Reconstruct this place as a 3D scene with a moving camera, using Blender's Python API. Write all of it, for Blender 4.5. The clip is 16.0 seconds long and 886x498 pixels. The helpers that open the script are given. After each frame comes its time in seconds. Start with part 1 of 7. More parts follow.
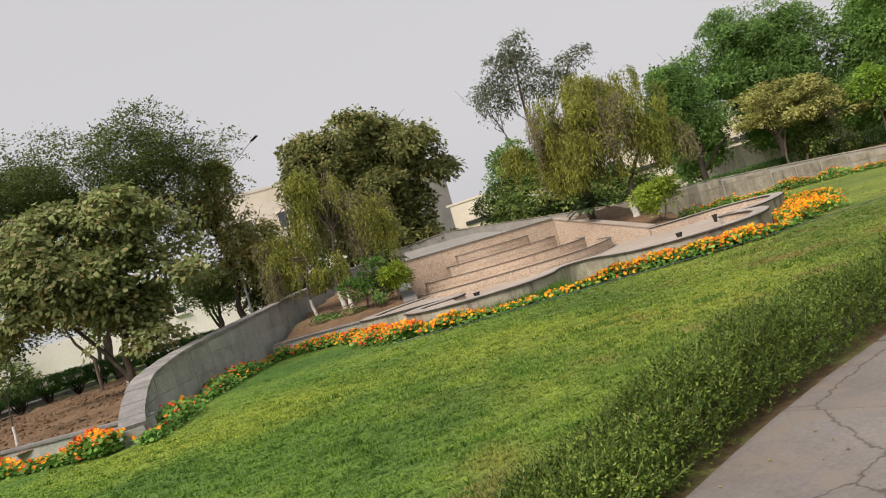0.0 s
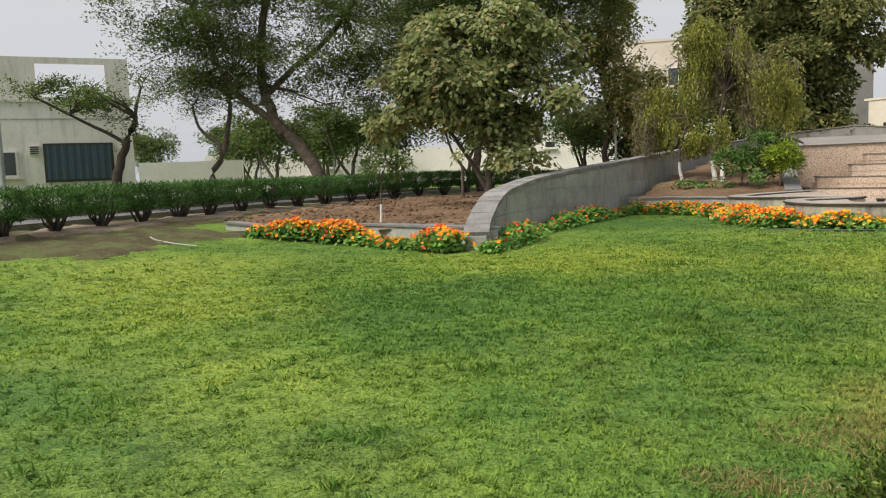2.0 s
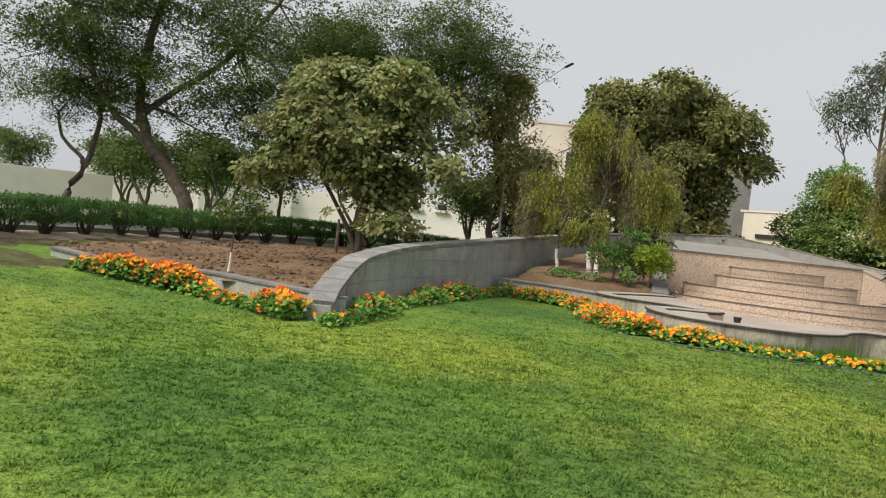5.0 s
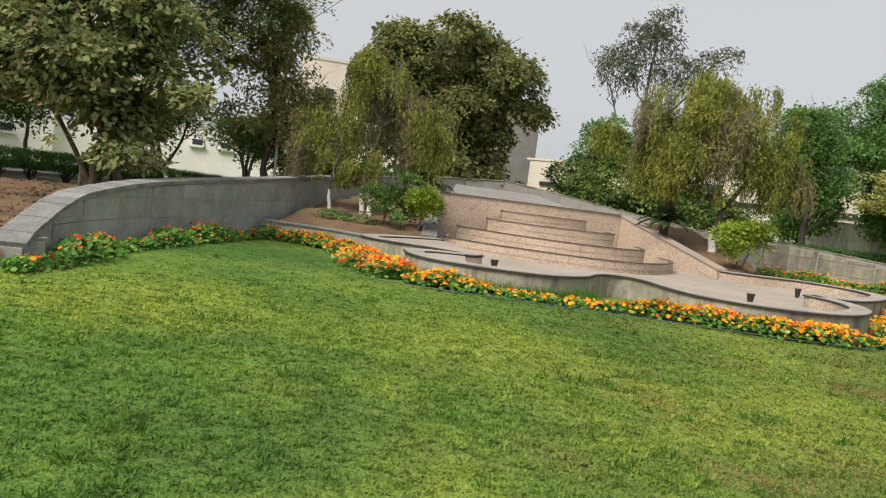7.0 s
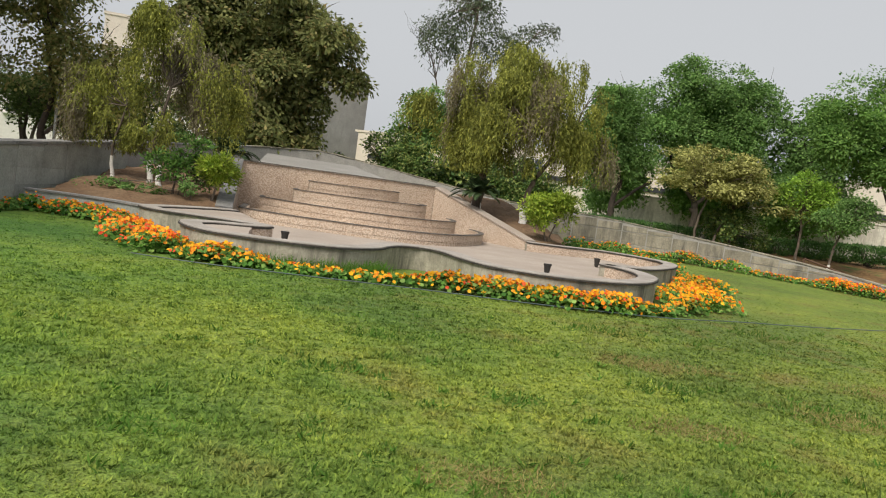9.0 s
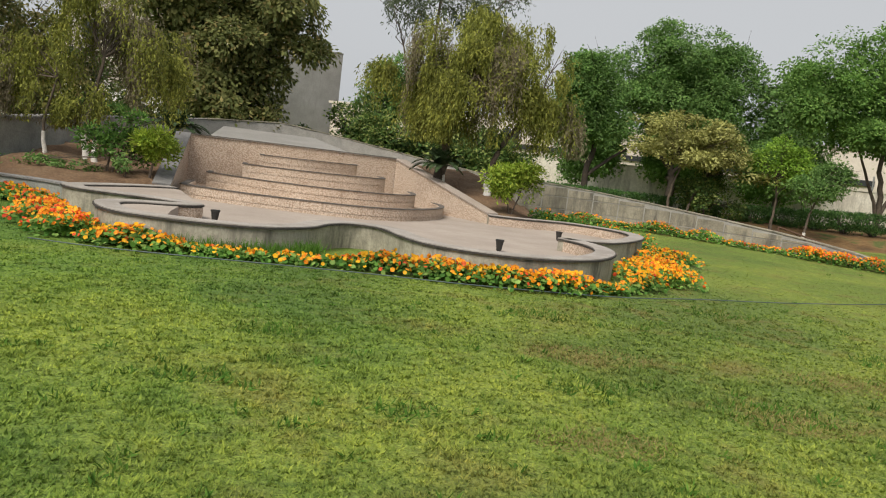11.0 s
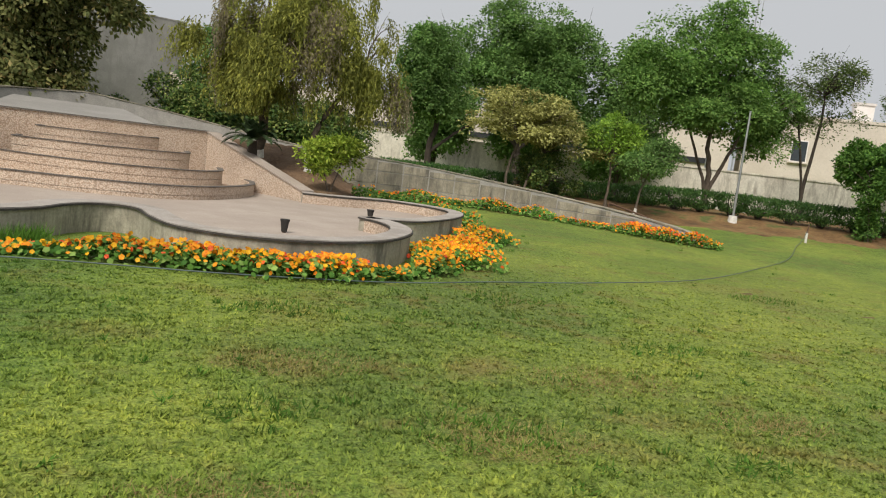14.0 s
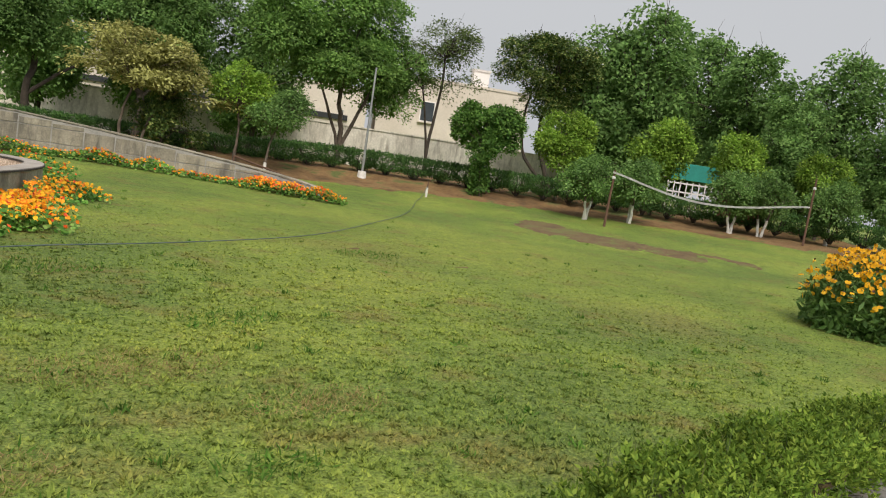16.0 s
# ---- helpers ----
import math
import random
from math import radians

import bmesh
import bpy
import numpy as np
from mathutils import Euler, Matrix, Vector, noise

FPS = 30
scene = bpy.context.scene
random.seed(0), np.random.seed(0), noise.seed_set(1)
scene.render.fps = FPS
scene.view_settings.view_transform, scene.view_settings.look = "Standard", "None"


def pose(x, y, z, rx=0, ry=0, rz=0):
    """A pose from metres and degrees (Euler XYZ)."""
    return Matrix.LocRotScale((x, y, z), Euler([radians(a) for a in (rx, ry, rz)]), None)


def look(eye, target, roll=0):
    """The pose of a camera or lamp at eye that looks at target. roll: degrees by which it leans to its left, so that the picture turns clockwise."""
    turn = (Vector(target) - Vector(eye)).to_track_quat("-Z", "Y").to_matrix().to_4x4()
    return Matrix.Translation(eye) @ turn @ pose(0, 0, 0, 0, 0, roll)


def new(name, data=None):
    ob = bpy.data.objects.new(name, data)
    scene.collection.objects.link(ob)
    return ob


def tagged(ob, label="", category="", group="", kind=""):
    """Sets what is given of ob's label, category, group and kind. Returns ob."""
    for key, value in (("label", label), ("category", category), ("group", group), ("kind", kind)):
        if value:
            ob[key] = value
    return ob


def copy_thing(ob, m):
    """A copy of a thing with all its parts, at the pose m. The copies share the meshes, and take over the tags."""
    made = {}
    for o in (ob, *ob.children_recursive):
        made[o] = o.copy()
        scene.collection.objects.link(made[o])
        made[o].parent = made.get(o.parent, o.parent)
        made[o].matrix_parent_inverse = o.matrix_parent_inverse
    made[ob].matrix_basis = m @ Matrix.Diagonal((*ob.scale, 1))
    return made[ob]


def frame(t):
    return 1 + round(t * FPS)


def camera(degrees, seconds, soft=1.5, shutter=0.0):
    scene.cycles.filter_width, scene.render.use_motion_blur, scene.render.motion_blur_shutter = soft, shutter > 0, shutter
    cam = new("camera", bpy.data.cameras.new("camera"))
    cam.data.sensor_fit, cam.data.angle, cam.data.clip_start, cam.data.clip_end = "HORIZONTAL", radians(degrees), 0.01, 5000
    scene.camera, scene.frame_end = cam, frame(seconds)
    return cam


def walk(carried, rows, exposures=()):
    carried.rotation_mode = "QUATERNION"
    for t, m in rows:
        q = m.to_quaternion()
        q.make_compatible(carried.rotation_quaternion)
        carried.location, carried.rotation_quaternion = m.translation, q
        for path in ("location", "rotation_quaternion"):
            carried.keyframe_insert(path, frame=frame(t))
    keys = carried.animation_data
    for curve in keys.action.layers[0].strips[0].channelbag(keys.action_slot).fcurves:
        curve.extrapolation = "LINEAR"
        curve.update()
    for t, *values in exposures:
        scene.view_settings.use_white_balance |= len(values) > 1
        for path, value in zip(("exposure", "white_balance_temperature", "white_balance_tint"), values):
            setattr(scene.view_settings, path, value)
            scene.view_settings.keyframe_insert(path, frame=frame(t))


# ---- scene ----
cam = camera(59.5, 16.0, 1.1)

PATH = [
    (0, (-0.246, -2.046, 1.394), (-0.12, -0.05, 1.411), -16.3),
    (0.5, (-0.281, -1.801, 1.307), (-0.49, 0.188, 1.318), -11.4),
    (1, (-0.34, -1.554, 1.216), (-0.765, 0.401, 1.201), -9.4),
    (1.5, (-0.428, -1.387, 1.207), (-1.056, 0.51, 1.12), -6.4),
    (2, (-0.423, -1.21, 1.188), (-1.222, 0.614, 0.994), -2.3),
    (2.5, (-0.387, -1.048, 1.174), (-1.221, 0.751, 0.92), 0.5),
    (3, (-0.361, -0.853, 1.198), (-1.148, 0.975, 0.999), 1.7),
    (3.2, (-0.349, -0.783, 1.206), (-1.126, 1.054, 1.06), 2.6),
    (5.3, (-0.073, -0.039, 1.481), (-0.552, 1.902, 1.428), 7.0),
    (5.5, (0.013, 0.063, 1.469), (-0.413, 2.015, 1.378), 7.5),
    (6, (0.18, 0.28, 1.46), (-0.093, 2.257, 1.321), 8.4),
    (6.5, (0.349, 0.558, 1.478), (0.219, 2.55, 1.363), 7.3),
    (7, (0.577, 0.779, 1.477), (0.541, 2.774, 1.34), 7.4),
    (7.5, (0.779, 0.998, 1.464), (0.881, 2.99, 1.313), 7.7),
    (8, (0.964, 1.293, 1.475), (1.142, 3.281, 1.337), 6.2),
    (8.5, (1.221, 1.457, 1.477), (1.466, 3.436, 1.318), 6.3),
    (9, (1.45, 1.603, 1.465), (1.833, 3.561, 1.318), 7.8),
    (9.2, (1.526, 1.699, 1.472), (1.938, 3.651, 1.331), 7.6),
    (11.3, (2.448, 2.427, 1.589), (2.868, 4.37, 1.367), 6.8),
    (11.5, (2.544, 2.478, 1.593), (2.946, 4.424, 1.372), 7.1),
    (12, (2.829, 2.601, 1.615), (3.274, 4.539, 1.406), 7.9),
    (12.5, (3.073, 2.811, 1.626), (3.599, 4.73, 1.429), 7.6),
    (13, (3.374, 2.985, 1.621), (3.911, 4.902, 1.424), 7.9),
    (13.5, (3.682, 3.039, 1.626), (4.307, 4.926, 1.406), 8.4),
    (14, (3.995, 3.234, 1.636), (4.737, 5.077, 1.406), 7.1),
    (14.5, (4.303, 3.38, 1.611), (5.094, 5.2, 1.368), 7.5),
    (15, (4.571, 3.458, 1.621), (5.494, 5.215, 1.371), 8.3),
    (15.5, (4.917, 3.634, 1.636), (6.104, 5.227, 1.405), 7.8),
    (16, (5.325, 3.705, 1.613), (6.788, 5.051, 1.395), 8.6),
]
walk(cam, [(t, look(e, g, r)) for t, e, g, r in PATH],
     [(0, 0.32, 6950, 15), (1, 0.34, 6850, 13), (2.2, 0.38, 6750, 11), (9, 0.25, 6720, 10), (13, 0.13, 6720, 10), (16, 0.18, 6720, 11)])


# ---- world ----
world = bpy.data.worlds.new("hazy_sky")
scene.world = world
world.use_nodes = True
wn, wl = world.node_tree.nodes, world.node_tree.links
sky = wn.new("ShaderNodeTexSky")
sky.sky_type = "NISHITA"
sky.sun_disc = False
sky.sun_elevation, sky.sun_rotation = radians(50), radians(220)
sky.air_density, sky.dust_density, sky.ozone_density = 1.0, 5.0, 1.0
grey = wn.new("ShaderNodeHueSaturation")
grey.inputs["Saturation"].default_value = 0.12
veil = wn.new("ShaderNodeMix")
veil.data_type = "RGBA"
veil.inputs[0].default_value = 0.78
veil.inputs["B"].default_value = (5.35, 5.66, 6.08, 1)
back = wn["Background"]
back.inputs["Strength"].default_value = 0.1
wl.new(sky.outputs[0], grey.inputs["Color"])
wl.new(grey.outputs[0], veil.inputs["A"])
wl.new(veil.outputs["Result"], back.inputs["Color"])
sun = new("sun", bpy.data.lights.new("sun", "SUN"))
sun.data.energy, sun.data.angle, sun.data.color = 3.0, radians(30), (1.0, 0.95, 0.86)
sun.matrix_world = look((-14, -12, 34), (4, 10, 0))
scene.view_settings.exposure = 0.3


# ---- materials ----
def ramp(nt, stops):
    r = nt.nodes.new("ShaderNodeValToRGB")
    e = r.color_ramp.elements
    while len(e) < len(stops):
        e.new(0.5)
    for k, (p, c) in zip(e, stops):
        k.position, k.color = p, (*c, 1)
    return r


def noise_at(nt, scale, detail=4.0, rough=0.6, vec=None):
    n = nt.nodes.new("ShaderNodeTexNoise")
    n.inputs["Scale"].default_value, n.inputs["Detail"].default_value, n.inputs["Roughness"].default_value = scale, detail, rough
    if vec is not None:
        nt.links.new(vec, n.inputs["Vector"])
    return n


def mix_col(nt, fac, a, b, how="MIX"):
    m = nt.nodes.new("ShaderNodeMix")
    m.data_type, m.blend_type = "RGBA", how
    for sock, v in ((m.inputs[0], fac), (m.inputs["A"], a), (m.inputs["B"], b)):
        if isinstance(v, bpy.types.NodeSocket):
            nt.links.new(v, sock)
        elif isinstance(v, tuple):
            sock.default_value = (*v, 1)
        else:
            sock.default_value = v
    return m.outputs["Result"]


def surface(name, stops, scale=1.5, fine=25.0, rough=0.85, bump=0.3, grain=0.35, pieces=0.0, dist=0.01, stain=None):
    """A mineral or painted surface: broad patches, fine grain, relief; pieces: shift of brightness from piece to piece."""
    m = bpy.data.materials.new(name)
    m.use_nodes = True
    nt = m.node_tree
    bs = nt.nodes["Principled BSDF"]
    geo = nt.nodes.new("ShaderNodeNewGeometry")
    pos = geo.outputs["Position"]
    r = ramp(nt, stops)
    nt.links.new(noise_at(nt, scale, 5.0, 0.62, pos).outputs["Fac"], r.inputs[0])
    f = noise_at(nt, fine, 3.0, 0.7, pos)
    g = ramp(nt, [(0.25, (1 - grain,) * 3), (0.75, (1 + grain * 0.4,) * 3)])
    nt.links.new(f.outputs["Fac"], g.inputs[0])
    col = mix_col(nt, 1.0, r.outputs[0], g.outputs[0], "MULTIPLY")
    if stain:
        s = ramp(nt, [(0.5, (0, 0, 0)), (0.68, (1, 1, 1))])
        st = nt.nodes.new("ShaderNodeMapping")
        st.inputs["Scale"].default_value = (2.2, 2.2, 0.5)
        nt.links.new(pos, st.inputs["Vector"])
        nt.links.new(noise_at(nt, 1.3, 6.0, 0.7, st.outputs[0]).outputs["Fac"], s.inputs[0])
        col = mix_col(nt, s.outputs[0], col, stain)
    if pieces:
        oi = nt.nodes.new("ShaderNodeObjectInfo")
        pr = ramp(nt, [(0, (1 - pieces,) * 3), (1, (1 + pieces * 0.5,) * 3)])
        nt.links.new(oi.outputs["Random"], pr.inputs[0])
        col = mix_col(nt, 1.0, col, pr.outputs[0], "MULTIPLY")
    nt.links.new(col, bs.inputs["Base Color"])
    bs.inputs["Roughness"].default_value = rough
    b = nt.nodes.new("ShaderNodeBump")
    b.inputs["Strength"].default_value, b.inputs["Distance"].default_value = bump, dist
    nt.links.new(f.outputs["Fac"], b.inputs["Height"])
    nt.links.new(b.outputs[0], bs.inputs["Normal"])
    return m


def leafy(name, stops, shine=0.45, through_light=0.3):
    """Leaves: each one its own tint, light coming through."""
    m = bpy.data.materials.new(name)
    m.use_nodes = True
    nt = m.node_tree
    bs = nt.nodes["Principled BSDF"]
    geo = nt.nodes.new("ShaderNodeNewGeometry")
    r = ramp(nt, stops)
    nt.links.new(geo.outputs["Random Per Island"], r.inputs[0])
    n = noise_at(nt, 0.9, 3.0, 0.6, geo.outputs["Position"])
    g = ramp(nt, [(0.3, (0.62,) * 3), (0.7, (1.3,) * 3)])
    nt.links.new(n.outputs["Fac"], g.inputs[0])
    col = mix_col(nt, 1.0, r.outputs[0], g.outputs[0], "MULTIPLY")
    nt.links.new(col, bs.inputs["Base Color"])
    bs.inputs["Roughness"].default_value = shine + 0.15
    bs.inputs["Specular IOR Level"].default_value = 0.18
    tr = nt.nodes.new("ShaderNodeBsdfTranslucent")
    nt.links.new(col, tr.inputs["Color"])
    mx = nt.nodes.new("ShaderNodeMixShader")
    mx.inputs[0].default_value = through_light
    nt.links.new(bs.outputs[0], mx.inputs[1])
    nt.links.new(tr.outputs[0], mx.inputs[2])
    nt.links.new(mx.outputs[0], nt.nodes["Material Output"].inputs[0])
    return m


def turf(name, blade):
    """Lawn: green and yellow-green patches, dry brown spots; the blades take the same patches."""
    m = bpy.data.materials.new(name)
    m.use_nodes = True
    nt = m.node_tree
    bs = nt.nodes["Principled BSDF"]
    geo = nt.nodes.new("ShaderNodeNewGeometry")
    pos = geo.outputs["Position"]
    broad = ramp(nt, [(0.38, (0.090, 0.198, 0.044)), (0.5, (0.155, 0.272, 0.050)), (0.62, (0.245, 0.345, 0.064))])
    nt.links.new(noise_at(nt, 0.3, 3.0, 0.55, pos).outputs["Fac"], broad.inputs[0])
    mid = ramp(nt, [(0.36, (0.60, 0.69, 0.64)), (0.50, (1, 1, 1)), (0.68, (1.2, 1.13, 1.0))])
    nt.links.new(noise_at(nt, 3.2, 5.0, 0.7, pos).outputs["Fac"], mid.inputs[0])
    col = mix_col(nt, 1.0, broad.outputs[0], mid.outputs[0], "MULTIPLY")
    for side, shade in ((1.0, (0.285, 0.365, 0.066)), (-1.0, (0.072, 0.170, 0.042))):
        at = nt.nodes.new("ShaderNodeAttribute")
        at.attribute_name = "tone"
        share = nt.nodes.new("ShaderNodeMath")
        share.operation, share.use_clamp = "MULTIPLY", True
        share.inputs[1].default_value = 0.75 * side
        nt.links.new(at.outputs["Fac"], share.inputs[0])
        col = mix_col(nt, share.outputs[0], col, mix_col(nt, 1.0, mid.outputs[0], shade, "MULTIPLY"))
    clump = ramp(nt, [(0.37, (0.60, 0.67, 0.62)), (0.50, (1, 1, 1)), (0.66, (1.18, 1.12, 1.03))])
    nt.links.new(noise_at(nt, 15.0, 4.0, 0.65, pos).outputs["Fac"], clump.inputs[0])
    col = mix_col(nt, 1.0, col, clump.outputs[0], "MULTIPLY")
    dry = ramp(nt, [(0.52, (0, 0, 0)), (0.66, (1, 1, 1))])
    nt.links.new(noise_at(nt, 1.1, 6.0, 0.75, pos).outputs["Fac"], dry.inputs[0])
    side = nt.nodes.new("ShaderNodeSeparateXYZ")
    nt.links.new(pos, side.inputs[0])
    span = nt.nodes.new("ShaderNodeMapRange")
    span.inputs["From Min"].default_value, span.inputs["From Max"].default_value = -2.0, 7.0
    span.inputs["To Min"].default_value, span.inputs["To Max"].default_value = 0.06, 0.55
    nt.links.new(side.outputs["X"], span.inputs["Value"])
    amount = nt.nodes.new("ShaderNodeMath")
    amount.operation = "MULTIPLY"
    nt.links.new(dry.outputs[0], amount.inputs[0])
    nt.links.new(span.outputs[0], amount.inputs[1])
    pale = nt.nodes.new("ShaderNodeMath")
    pale.operation = "MULTIPLY"
    pale.inputs[1].default_value = 0.65
    nt.links.new(span.outputs[0], pale.inputs[0])
    olive = mix_col(nt, 1.0, (0.272, 0.272, 0.078), clump.outputs[0], "MULTIPLY")
    col = mix_col(nt, pale.outputs[0], col, olive)
    col = mix_col(nt, amount.outputs[0], col, (0.24, 0.175, 0.07))
    at = nt.nodes.new("ShaderNodeAttribute")
    at.attribute_name = "dried"
    share = nt.nodes.new("ShaderNodeMath")
    share.operation, share.use_clamp = "MULTIPLY", True
    share.inputs[1].default_value = 0.42
    nt.links.new(at.outputs["Fac"], share.inputs[0])
    col = mix_col(nt, share.outputs[0], col, mix_col(nt, 1.0, clump.outputs[0], (0.27, 0.205, 0.085), "MULTIPLY"))
    if blade:
        tint = ramp(nt, [(0, (0.72, 0.80, 0.76)), (0.6, (1.15, 1.12, 1.06)), (1, (1.55, 1.42, 1.35))])
        nt.links.new(geo.outputs["Random Per Island"], tint.inputs[0])
        col = mix_col(nt, 1.0, col, tint.outputs[0], "MULTIPLY")
        tr = nt.nodes.new("ShaderNodeBsdfTranslucent")
        nt.links.new(col, tr.inputs["Color"])
        mx = nt.nodes.new("ShaderNodeMixShader")
        mx.inputs[0].default_value = 0.3
        nt.links.new(bs.outputs[0], mx.inputs[1])
        nt.links.new(tr.outputs[0], mx.inputs[2])
        nt.links.new(mx.outputs[0], nt.nodes["Material Output"].inputs[0])
    else:
        fine = noise_at(nt, 45.0, 3.0, 0.7, pos)
        g = ramp(nt, [(0.36, (0.5,) * 3), (0.62, (1.2,) * 3)])
        nt.links.new(fine.outputs["Fac"], g.inputs[0])
        col = mix_col(nt, 1.0, col, g.outputs[0], "MULTIPLY")
        b = nt.nodes.new("ShaderNodeBump")
        b.inputs["Strength"].default_value, b.inputs["Distance"].default_value = 0.8, 0.03
        nt.links.new(fine.outputs["Fac"], b.inputs["Height"])
        nt.links.new(b.outputs[0], bs.inputs["Normal"])
    nt.links.new(col, bs.inputs["Base Color"])
    bs.inputs["Roughness"].default_value = 0.7
    bs.inputs["Specular IOR Level"].default_value = 0.12
    return m


def pebbled(name):
    """Cream cladding of small pebbles set in mortar."""
    m = surface(name, [(0.3, (0.55, 0.445, 0.36)), (0.5, (0.62, 0.51, 0.415)), (0.7, (0.67, 0.565, 0.47))], 1.2, 30, 0.85, 0.2)
    nt = m.node_tree
    bs = nt.nodes["Principled BSDF"]
    geo = nt.nodes.new("ShaderNodeNewGeometry")
    v = nt.nodes.new("ShaderNodeTexVoronoi")
    v.inputs["Scale"].default_value = 34.0
    nt.links.new(geo.outputs["Position"], v.inputs["Vector"])
    gap = ramp(nt, [(0.40, (1.06, 1.05, 1.04)), (0.66, (0.68, 0.61, 0.55))])
    nt.links.new(v.outputs["Distance"], gap.inputs[0])
    old = bs.inputs["Base Color"].links[0].from_socket
    nt.links.new(mix_col(nt, 1.0, old, gap.outputs[0], "MULTIPLY"), bs.inputs["Base Color"])
    b = nt.nodes.new("ShaderNodeBump")
    b.invert = True
    b.inputs["Strength"].default_value, b.inputs["Distance"].default_value = 0.5, 0.014
    nt.links.new(v.outputs["Distance"], b.inputs["Height"])
    nt.links.new(b.outputs[0], bs.inputs["Normal"])
    return m


def plain(name, colour, rough=0.5, metal=0.0):
    m = surface(name, [(0.3, tuple(c * 0.85 for c in colour)), (0.7, tuple(min(1, c * 1.1) for c in colour))], 3.0, 40, rough, 0.1, 0.15)
    m.node_tree.nodes["Principled BSDF"].inputs["Metallic"].default_value = metal
    return m


def cracked(m):
    """Fine meandering cracks in a slab."""
    nt = m.node_tree
    bs = nt.nodes["Principled BSDF"]
    geo = nt.nodes.new("ShaderNodeNewGeometry")
    wob = noise_at(nt, 2.3, 4.0, 0.7, geo.outputs["Position"])
    add = mix_col(nt, 0.22, geo.outputs["Position"], wob.outputs["Color"], "ADD")
    v = nt.nodes.new("ShaderNodeTexVoronoi")
    v.feature = "DISTANCE_TO_EDGE"
    v.inputs["Scale"].default_value = 0.6
    nt.links.new(add, v.inputs["Vector"])
    r = ramp(nt, [(0.0, (0.42, 0.39, 0.36)), (0.006, (1, 1, 1))])
    nt.links.new(v.outputs["Distance"], r.inputs[0])
    old = bs.inputs["Base Color"].links[0].from_socket
    nt.links.new(mix_col(nt, 1.0, old, r.outputs[0], "MULTIPLY"), bs.inputs["Base Color"])


